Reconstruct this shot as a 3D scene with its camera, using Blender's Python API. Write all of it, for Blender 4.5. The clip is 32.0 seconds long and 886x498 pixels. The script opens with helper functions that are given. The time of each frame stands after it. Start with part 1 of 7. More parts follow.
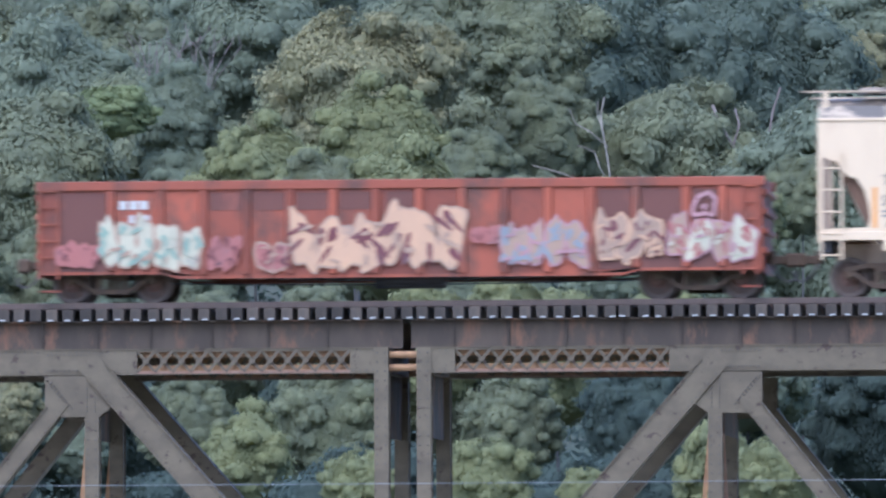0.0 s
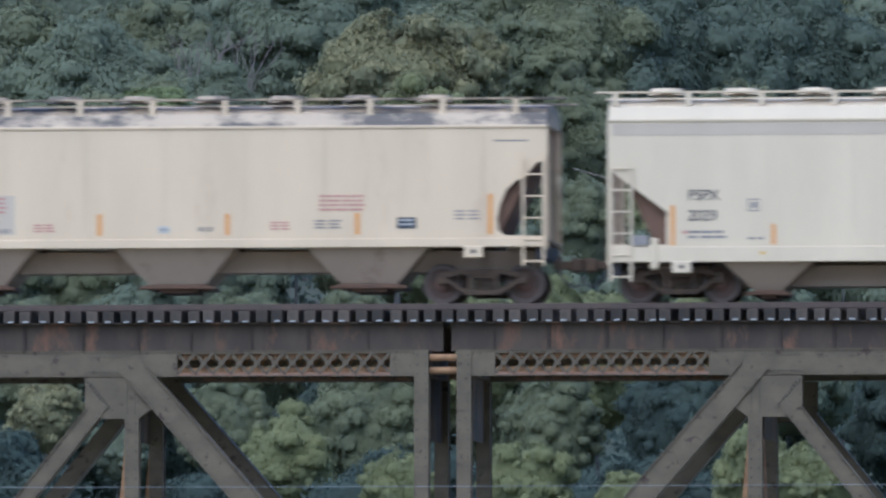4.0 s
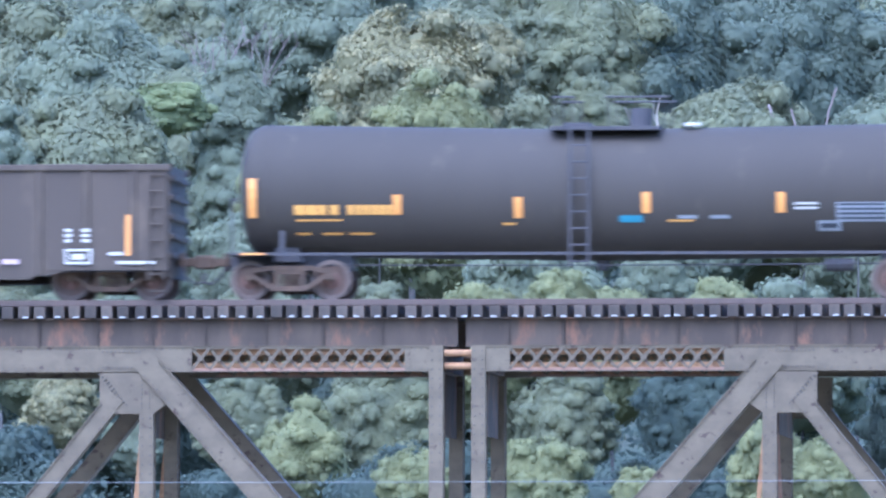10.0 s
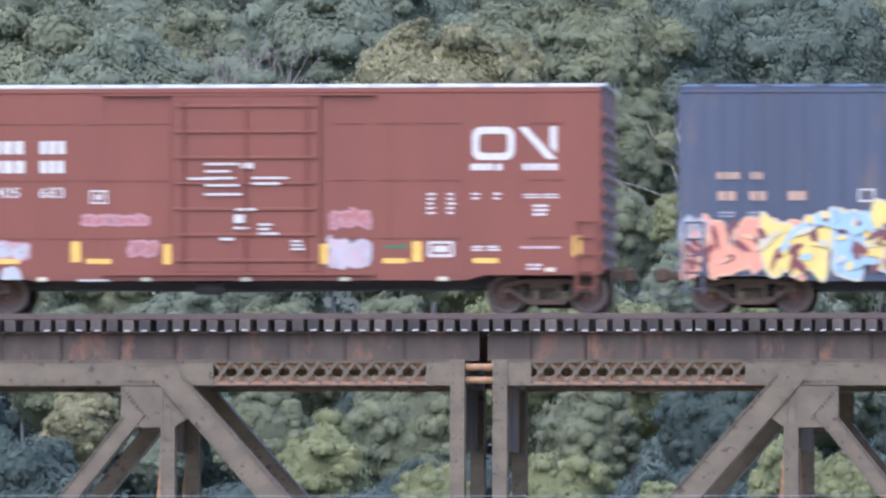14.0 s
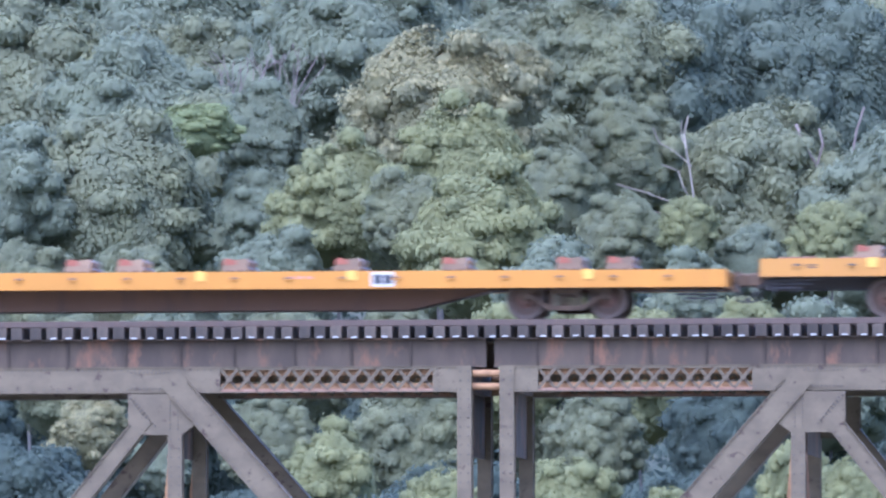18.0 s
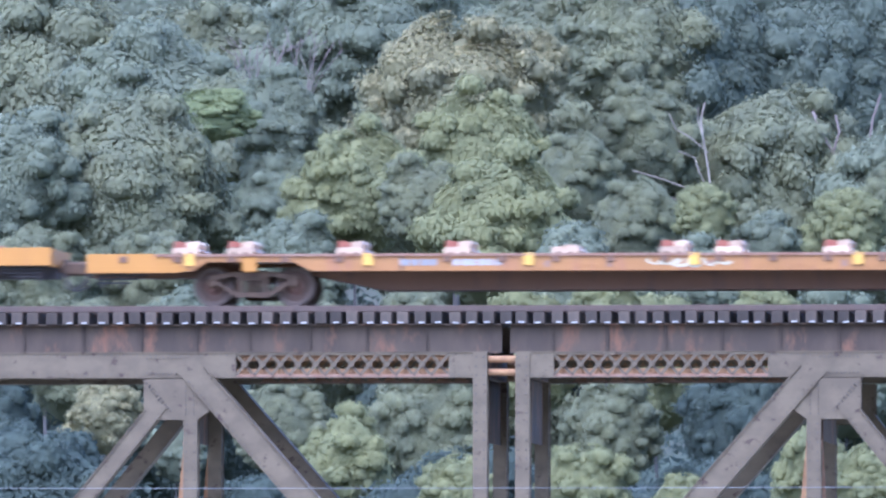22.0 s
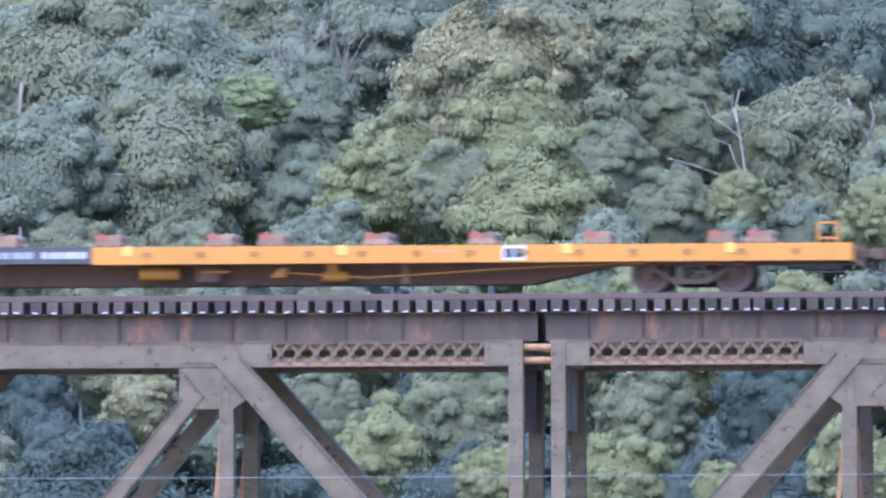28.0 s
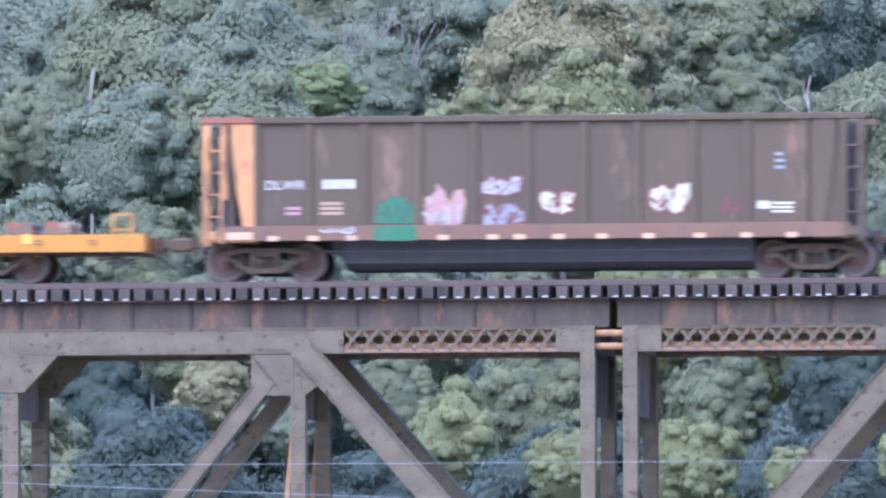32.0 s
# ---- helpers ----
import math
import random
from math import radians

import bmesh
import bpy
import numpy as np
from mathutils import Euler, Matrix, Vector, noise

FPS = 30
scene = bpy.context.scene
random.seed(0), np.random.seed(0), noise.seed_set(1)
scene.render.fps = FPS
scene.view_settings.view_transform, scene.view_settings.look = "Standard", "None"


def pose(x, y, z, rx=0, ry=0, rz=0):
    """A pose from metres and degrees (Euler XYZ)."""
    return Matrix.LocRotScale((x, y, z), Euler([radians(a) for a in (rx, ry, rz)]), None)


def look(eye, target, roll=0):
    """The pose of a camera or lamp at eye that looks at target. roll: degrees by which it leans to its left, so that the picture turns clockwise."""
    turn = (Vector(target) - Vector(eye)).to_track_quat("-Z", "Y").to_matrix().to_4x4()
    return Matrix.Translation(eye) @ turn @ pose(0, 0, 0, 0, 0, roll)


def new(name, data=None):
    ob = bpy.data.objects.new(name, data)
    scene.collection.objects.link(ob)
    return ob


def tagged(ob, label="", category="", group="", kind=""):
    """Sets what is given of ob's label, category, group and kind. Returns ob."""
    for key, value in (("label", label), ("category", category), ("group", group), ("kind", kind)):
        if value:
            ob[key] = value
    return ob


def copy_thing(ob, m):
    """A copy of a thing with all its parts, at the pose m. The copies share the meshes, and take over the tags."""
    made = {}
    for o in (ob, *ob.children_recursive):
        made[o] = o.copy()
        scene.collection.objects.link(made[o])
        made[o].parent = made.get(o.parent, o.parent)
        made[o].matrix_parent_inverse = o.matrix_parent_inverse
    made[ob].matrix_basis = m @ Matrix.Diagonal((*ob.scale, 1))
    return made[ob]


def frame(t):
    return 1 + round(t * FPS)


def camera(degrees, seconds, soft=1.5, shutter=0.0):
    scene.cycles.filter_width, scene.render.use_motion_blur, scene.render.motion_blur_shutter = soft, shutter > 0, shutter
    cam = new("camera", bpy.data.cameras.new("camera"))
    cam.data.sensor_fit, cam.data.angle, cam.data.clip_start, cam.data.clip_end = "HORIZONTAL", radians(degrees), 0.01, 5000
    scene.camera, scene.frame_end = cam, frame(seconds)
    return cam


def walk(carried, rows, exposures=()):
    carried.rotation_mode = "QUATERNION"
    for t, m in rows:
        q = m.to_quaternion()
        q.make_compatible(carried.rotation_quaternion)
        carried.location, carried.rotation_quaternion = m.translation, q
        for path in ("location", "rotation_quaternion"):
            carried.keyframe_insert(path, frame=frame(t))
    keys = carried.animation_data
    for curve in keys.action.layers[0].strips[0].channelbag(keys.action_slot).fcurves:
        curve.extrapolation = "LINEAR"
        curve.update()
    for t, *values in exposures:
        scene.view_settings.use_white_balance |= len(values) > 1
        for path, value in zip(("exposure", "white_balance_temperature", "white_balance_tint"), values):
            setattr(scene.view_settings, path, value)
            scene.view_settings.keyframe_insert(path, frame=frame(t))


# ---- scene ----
# ---- camera: stands still on the near bank, a long lens, panned and tilted by hand
cam = camera(4.245, 32.0, soft=2.45, shutter=0.42)
EYE = (27.18, -258.58, 18.00)
# seconds, aim along the track, aim height, roll
AIM = [
    (0, 0.657, 29.231, -0.22), (0.5, 0.556, 29.22, -0.17), (1, 0.418, 29.333, -0.11), (1.5, 0.383, 29.357, -0.17),
    (2, 0.521, 29.269, -0.22), (2.5, 0.585, 29.194, -0.28), (3, 0.449, 29.232, -0.28), (3.5, 0.183, 29.359, -0.11),
    (4, -0.23, 29.3, -0.0), (4.5, -0.623, 29.302, -0.06), (6.5, -0.603, 29.154, 0.06), (7, -0.627, 29.092, 0.06), (7.5, -0.776, 29.006, 0.06),
    (8, -0.761, 28.982, -0.0), (8.5, -0.922, 29.094, -0.0), (9, -0.702, 29.092, 0.06), (9.5, -0.528, 29.092, 0.06),
    (10, -0.553, 29.203, 0.06), (10.5, -0.66, 29.327, -0.06), (11, -0.714, 29.376, 0.06), (11.5, -0.873, 29.414, -0.0),
    (12, -0.984, 29.378, -0.0), (12.5, -1.155, 29.268, -0.06), (13, -1.061, 29.279, 0.06), (13.5, -1.066, 29.56, 0.17),
    (14, -1.029, 29.511, 0.17), (14.5, -1.061, 29.328, 0.06), (15, -1.036, 29.229, 0.06), (15.5, -1.065, 29.375, 0.17),
    (17.5, -0.984, 29.698, -0.0), (18, -1.167, 29.65, -0.06), (18.5, -1.207, 29.662, -0.0), (19, -1.318, 29.626, -0.0),
    (19.5, -1.519, 29.65, 0.06), (20, -1.321, 29.612, 0.06), (20.5, -1.519, 29.404, 0.06), (21, -1.482, 29.366, 0.06),
    (21.5, -1.407, 29.341, 0.06), (22, -1.521, 29.341, 0.11), (22.5, -1.771, 29.365, 0.17), (23, -1.704, 29.478, 0.06),
    (23.5, -1.779, 29.626, 0.06), (24, -1.779, 29.552, 0.06), (24.5, -1.724, 29.518, -0.06), (25, -1.772, 29.384, -0.11),
    (25.5, -2.016, 28.934, -0.22), (27.5, -2.094, 29.165, -0.11), (28, -2.292, 29.092, -0.11), (28.5, -2.515, 29.131, -0.11),
    (29, -2.761, 29.135, -0.17), (29.5, -3.047, 28.891, -0.17), (30, -3.258, 28.609, -0.17), (30.5, -3.258, 28.646, -0.17),
    (31, -3.334, 28.816, -0.11), (31.5, -3.623, 28.861, -0.0), (32, -3.865, 28.799, -0.17),
]
EXPOSURES = [(0.0, 0.95, 4380, 15), (1.0, 0.87, 4730, 19), (2.4, 0.37, 4540, 15), (3.0, 0.35, 4340, 10), (4.0, 0.25, 4420, 9), (6.3, 0.55, 4220, 7), (7.2, 1.27, 3720, 11), (9.5, 1.68, 3950, 17), (11.0, 1.76, 4300, 21), (13.0, 1.64, 4620, 20), (14.0, 1.22, 4670, 21), (15.5, 1.22, 4820, 24), (17.5, 1.59, 4290, 24), (32.0, 1.58, 4340, 24)]
walk(cam, [(t, look(EYE, (x, 0.0, z), r)) for t, x, z, r in AIM], EXPOSURES)

# ---- world and sun: a hazy, half-overcast summer afternoon
SUN_EL, SUN_AZ = radians(58), radians(200)
world = bpy.data.worlds.new("sky")
scene.world = world
world.use_nodes = True
wn = world.node_tree
sky = wn.nodes.new("ShaderNodeTexSky")
sky.sky_type, sky.sun_disc = "NISHITA", False
sky.sun_elevation, sky.sun_rotation = SUN_EL, SUN_AZ
sky.air_density, sky.dust_density, sky.ozone_density = 1.0, 4.0, 0.6
wn.links.new(sky.outputs[0], wn.nodes["Background"].inputs[0])
wn.nodes["Background"].inputs[1].default_value = 0.18
sun = new("sun", bpy.data.lights.new("sun", "SUN"))
sun.data.energy, sun.data.angle, sun.data.color = 1.9, radians(90), (1.0, 0.89, 0.70)
sun.matrix_world = look((math.sin(SUN_AZ) * 100, math.cos(SUN_AZ) * 100, math.tan(SUN_EL) * 100), (0, 0, 0))


# ---- materials
def mat(name, base, other=None, rough=0.7, metal=0.0, scale=3.0, amount=0.5, fine=40.0, bump=0.15,
        stain=None, stain_scale=1.2, stain_at=0.62, stain_soft=0.08, random_value=0.0, spec=0.4, sheen=0.0, streak=1.0, island=False):
    """A weathered surface: base mottled with other, stained, with fine relief."""
    m = bpy.data.materials.new(name)
    m.use_nodes = True
    n, l = m.node_tree.nodes, m.node_tree.links
    b = n["Principled BSDF"]
    b.inputs["Roughness"].default_value, b.inputs["Metallic"].default_value = rough, metal
    b.inputs["Specular IOR Level"].default_value = spec
    if sheen:
        b.inputs["Sheen Weight"].default_value, b.inputs["Sheen Roughness"].default_value = sheen, 0.6
    co = n.new("ShaderNodeTexCoord")
    mp = n.new("ShaderNodeMapping")
    mp.inputs["Scale"].default_value = (1, 1, 1.0 / streak)
    l.new(co.outputs["Object"], mp.inputs[0])

    def noise_of(s, detail=6.0, rough_=0.6):
        t = n.new("ShaderNodeTexNoise")
        t.inputs["Scale"].default_value, t.inputs["Detail"].default_value, t.inputs["Roughness"].default_value = s, detail, rough_
        l.new(mp.outputs[0], t.inputs["Vector"])
        return t.outputs["Fac"]

    def ramp(fac, a, z):
        r = n.new("ShaderNodeMapRange")
        r.inputs[1].default_value, r.inputs[2].default_value = a, z
        l.new(fac, r.inputs[0])
        return r.outputs[0]

    def mix(fac, a, z, mode="MIX"):
        x = n.new("ShaderNodeMix")
        x.data_type, x.blend_type = "RGBA", mode
        for i, v in ((0, fac), (6, a), (7, z)):
            if hasattr(v, "is_linked"):
                l.new(v, x.inputs[i])
            elif i == 0:
                x.inputs[0].default_value = v
            else:
                x.inputs[i].default_value = (*v, 1)
        return x.outputs[2]

    other = other or tuple(c * 0.7 for c in base)
    col = mix(ramp(noise_of(scale), 0.5 - 0.5 * (1.01 - amount), 0.5 + 0.5 * (1.01 - amount)), base, other)
    if stain:
        col = mix(ramp(noise_of(stain_scale, 8.0, 0.7), stain_at, stain_at + stain_soft), col, stain)
    if random_value:
        if island:
            rnd = n.new("ShaderNodeNewGeometry").outputs["Random Per Island"]
        else:
            rnd = n.new("ShaderNodeObjectInfo").outputs["Random"]
        r = n.new("ShaderNodeMapRange")
        r.inputs[3].default_value, r.inputs[4].default_value = 1 - random_value, 1 + random_value
        l.new(rnd, r.inputs[0])
        h = n.new("ShaderNodeHueSaturation")
        l.new(r.outputs[0], h.inputs["Value"])
        l.new(col, h.inputs["Color"])
        col = h.outputs[0]
    l.new(col, b.inputs["Base Color"])
    if bump:
        bp = n.new("ShaderNodeBump")
        bp.inputs["Strength"].default_value, bp.inputs["Distance"].default_value = bump, 0.02
        l.new(noise_of(fine, 3.0), bp.inputs["Height"])
        l.new(bp.outputs[0], b.inputs["Normal"])
    return m


def leaf_mat(name, base, other, sheen=0.0, vary=0.07):
    m = mat(name, base, other, rough=0.75, scale=0.45, amount=0.7, bump=0, random_value=vary, spec=0.06, sheen=sheen, island=True)
    n, l = m.node_tree.nodes, m.node_tree.links
    b = n["Principled BSDF"]
    tr = n.new("ShaderNodeBsdfTranslucent")
    l.new(b.inputs["Base Color"].links[0].from_socket, tr.inputs[0])
    mx = n.new("ShaderNodeMixShader")
    mx.inputs[0].default_value = 0.5
    l.new(b.outputs[0], mx.inputs[1])
    l.new(tr.outputs[0], mx.inputs[2])
    l.new(mx.outputs[0], n["Material Output"].inputs[0])
    return m


M_STEEL = mat("bridge_steel", (0.112, 0.085, 0.048), (0.083, 0.062, 0.035), rough=0.8, scale=1.6, amount=0.75, stain=(0.050, 0.030, 0.018), stain_scale=3.0, stain_at=0.585, stain_soft=0.035, streak=0.7, bump=0.35)
M_GIRDER = mat("girder_steel", (0.078, 0.055, 0.034), (0.053, 0.038, 0.024), rough=0.85, scale=1.3, amount=0.8, stain=(0.145, 0.075, 0.038), stain_scale=1.5, stain_at=0.52, stain_soft=0.12, streak=2.5, bump=0.3)
M_RUSTLIGHT = mat("orange_rust", (0.28, 0.158, 0.066), (0.19, 0.103, 0.045), rough=0.85, scale=4, amount=0.7, bump=0.4)
M_RUSTY = mat("rusted_steel", (0.17, 0.085, 0.048), (0.21, 0.13, 0.085), rough=0.85, scale=4, amount=0.7, bump=0.4)
M_RIVET = mat("rivet_steel", (0.076, 0.062, 0.045), rough=0.8, scale=8, bump=0)
M_TIE = mat("tie_wood", (0.066, 0.049, 0.033), (0.046, 0.036, 0.026), rough=0.9, scale=5, amount=0.8, stain=(0.19, 0.105, 0.060), stain_scale=1.4, stain_at=0.53, random_value=0.5, bump=0.5)
M_CLIP = mat("zinc_plate", (0.42, 0.40, 0.36), rough=0.5, scale=9, bump=0.05)
M_RAIL = mat("rail_steel", (0.082, 0.052, 0.033), (0.060, 0.041, 0.029), rough=0.7, scale=3, bump=0.2)
M_STONE = mat("pier_stone", (0.36, 0.34, 0.31), (0.27, 0.25, 0.23), rough=0.9, scale=0.8, amount=0.7, bump=0.5, fine=12)
M_GROUND = mat("ground_scrub", (0.058, 0.070, 0.040), (0.070, 0.068, 0.045), rough=0.95, scale=0.08, amount=0.8, fine=1.5, bump=0.6)
# unseen valley floor, made pale to throw light up under bridge and cars
M_BOUNCE = mat("dry_grass_and_gravel", (0.31, 0.285, 0.205), (0.25, 0.245, 0.165), rough=0.95, scale=0.05, amount=0.8, stain=(0.16, 0.17, 0.09), stain_scale=0.02, fine=1.5, bump=0.6)
M_BARK = mat("bark", (0.095, 0.085, 0.07), (0.06, 0.055, 0.048), rough=0.9, scale=4, bump=0.5)
M_DEAD = mat("bare_wood", (0.25, 0.215, 0.155), (0.19, 0.155, 0.12), rough=0.85, scale=4, bump=0.3)
M_TWIG = mat("twig_wood", (0.20, 0.155, 0.125), (0.15, 0.12, 0.10), rough=0.85, scale=4, bump=0)
M_WIRE = mat("wire", (0.28, 0.28, 0.27), rough=0.5, metal=0.4, scale=3, bump=0)
# hillside haze is put into these pale leaf colours, bluest in the first
L_HAZE = leaf_mat("leaf_blue_green", (0.218, 0.230, 0.140), (0.187, 0.202, 0.131))
L_MID = leaf_mat("leaf_mid_green", (0.233, 0.232, 0.122), (0.191, 0.197, 0.118))
L_LIGHT = leaf_mat("leaf_light_green", (0.275, 0.268, 0.117), (0.222, 0.224, 0.109))
L_LIME = leaf_mat("leaf_yellow_green", (0.270, 0.288, 0.125), (0.225, 0.248, 0.115))
L_OLIVE = leaf_mat("leaf_olive", (0.268, 0.245, 0.121), (0.216, 0.205, 0.113))
L_TAN = leaf_mat("leaf_tasselled", (0.355, 0.312, 0.155), (0.290, 0.262, 0.134))
# darker leaf colours for crowns in hollows: the shade is put into them
L_SHADE = leaf_mat("leaf_dark_green", (0.104, 0.122, 0.090), (0.086, 0.104, 0.083))
L_HALFSHADE = leaf_mat("leaf_deep_green", (0.160, 0.177, 0.120), (0.135, 0.154, 0.108))


# ---- small mesh helpers
def part(name, bm, material, parent=None, label=""):
    """Links a bmesh as one mesh object under a thing or a part."""
    me = bpy.data.meshes.new(name)
    bm.to_mesh(me)
    bm.free()
    me.materials.append(material)
    ob = new(name, me)
    ob.parent = parent
    if label:
        ob["label"] = label
    return ob


def again(ob, m, parent=None):
    """Another piece on the mesh of ob."""
    o = new(ob.name.split(".")[0], ob.data)
    o.parent = parent if parent else ob.parent
    o.matrix_basis = m
    if "label" in ob:
        o["label"] = ob["label"]
    return o


def thing(name, label, category, m=None, group="", kind=""):
    ob = new(name)
    if m is not None:
        ob.matrix_basis = m
    return tagged(ob, label, category, group, kind)


def box(bm, x0, x1, y0, y1, z0, z1, bevel=0.0):
    r = bmesh.ops.create_cube(bm, size=1.0, matrix=Matrix.Translation(((x0 + x1) / 2, (y0 + y1) / 2, (z0 + z1) / 2)) @ Matrix.Diagonal((abs(x1 - x0), abs(y1 - y0), abs(z1 - z0), 1)))
    if bevel:
        es = {e for v in r["verts"] for e in v.link_edges}
        bmesh.ops.bevel(bm, geom=list(es), offset=bevel, segments=1, affect="EDGES")
    return bm


def slab(bm, points, y0, y1):
    """A plate with an outline in x and z, from y0 to y1."""
    a = [bm.verts.new((x, y0, z)) for x, z in points]
    b = [bm.verts.new((x, y1, z)) for x, z in points]
    bm.faces.new(a)
    bm.faces.new(b[::-1])
    k = len(a)
    for i in range(k):
        bm.faces.new((a[i], b[i], b[(i + 1) % k], a[(i + 1) % k]))
    return bm


def loft(bm, rings, close=True):
    """Skin over rings of equal length, capped at both ends."""
    vs = [[bm.verts.new(p) for p in ring] for ring in rings]
    k = len(vs[0])
    for a, b in zip(vs, vs[1:]):
        for i in range(k):
            bm.faces.new((a[i], a[(i + 1) % k], b[(i + 1) % k], b[i]))
    if close:
        bm.faces.new(vs[0][::-1])
        bm.faces.new(vs[-1])
    return bm


def rod(bm, p, q, r0, r1=None, n=8):
    """A round bar from p to q."""
    p, q = Vector(p), Vector(q)
    r1 = r0 if r1 is None else r1
    d = (q - p)
    bmesh.ops.create_cone(bm, cap_ends=True, segments=n, radius1=r0, radius2=r1, depth=d.length,
                          matrix=Matrix.Translation((p + q) / 2) @ d.to_track_quat("Z", "Y").to_matrix().to_4x4())
    return bm


def beam(bm, p, q, w, y0, y1):
    """A flat-sided member in the x-z plane from p to q, w wide, from y0 to y1."""
    d = Vector((q[0] - p[0], q[1] - p[1])).normalized()
    n = Vector((-d.y, d.x)) * (w / 2)
    return slab(bm, [(p[0] + n.x, p[1] + n.y), (q[0] + n.x, q[1] + n.y), (q[0] - n.x, q[1] - n.y), (p[0] - n.x, p[1] - n.y)], y0, y1)


def fix(bm):
    bmesh.ops.recalc_face_normals(bm, faces=bm.faces)
    return bm


def tube(bm, pts, r, n=6):
    """One bent pipe through the points."""
    pts = [Vector(p) for p in pts]
    rings = []
    for i, p in enumerate(pts):
        d = (pts[min(i + 1, len(pts) - 1)] - pts[max(i - 1, 0)]).normalized()
        a = d.cross(Vector((0, 1, 0.01))).normalized()
        b = d.cross(a)
        rings.append([p + (a * math.cos(k * 2 * math.pi / n) + b * math.sin(k * 2 * math.pi / n)) * r for k in range(n)])
    return fix(loft(bm, rings))


B = bmesh.new

# ---- ground: near bank, valley, wooded hillside
RAIL_Z = 28.075


def ground_z(x, y):
    prof = [(-2500, 24), (-400, 17.5), (-230, 16.2), (-150, 10), (-60, 4), (60, 5), (150, 11), (185, 15), (212, 20), (262, 28), (302, 35), (342, 42), (402, 50),
            (462, 58), (542, 70), (742, 95), (1200, 105), (2500, 110)]
    z = float(np.interp(y, [p[0] for p in prof], [p[1] for p in prof]))
    return z + 1.2 * noise.noise(Vector((x * 0.02, y * 0.02, 0))) + (3 * noise.noise(Vector((x * 0.004, y * 0.004, 3))) if abs(x) > 120 else 0)


def build_ground():
    xs = sorted({*np.linspace(-2500, 2500, 21).round(1), *np.linspace(-420, 420, 57).round(1)})
    ys = sorted({*np.linspace(-2500, 2500, 21).round(1), *np.linspace(-320, 760, 73).round(1)})
    verts = [(x, y, ground_z(x, y)) for y in ys for x in xs]
    k = len(xs)
    faces = [(j * k + i, j * k + i + 1, (j + 1) * k + i + 1, (j + 1) * k + i) for j in range(len(ys) - 1) for i in range(k - 1)]
    me = bpy.data.meshes.new("ground")
    me.from_pydata(verts, [], faces)
    me.polygons.foreach_set("use_smooth", [True] * len(faces))
    me.materials.append(M_GROUND)
    me.materials.append(M_BOUNCE)
    # faces short of the hillside take the pale bounce colour
    for p in me.polygons:
        p.material_index = int(p.center.y < 140)
    tagged(new("ground", me), "valley floor made pale to bounce light, rising to a scrub-covered hillside", "ground", kind="structure")


build_ground()

# ---- bridge: deck trusses end to end, on stone piers
PANEL = [0.0, 6.45, 12.60, 19.05, 25.50, 31.65, 38.10]
SPAN, HALF_GAP = 38.10, 0.46
TOP, CHORD_B, NODE_B = 27.025, 26.465, 19.6
GIRDER_T = 27.63
TRUSS_Y, CHORD_W = 2.05, 0.40


def rivets(bm, points, y, r=0.022):
    for x, z in points:
        bmesh.ops.create_cone(bm, cap_ends=True, segments=6, radius1=r, radius2=r * 0.5, depth=0.02, matrix=Matrix.Translation((x, y - 0.01, z)) @ pose(0, 0, 0, 90))


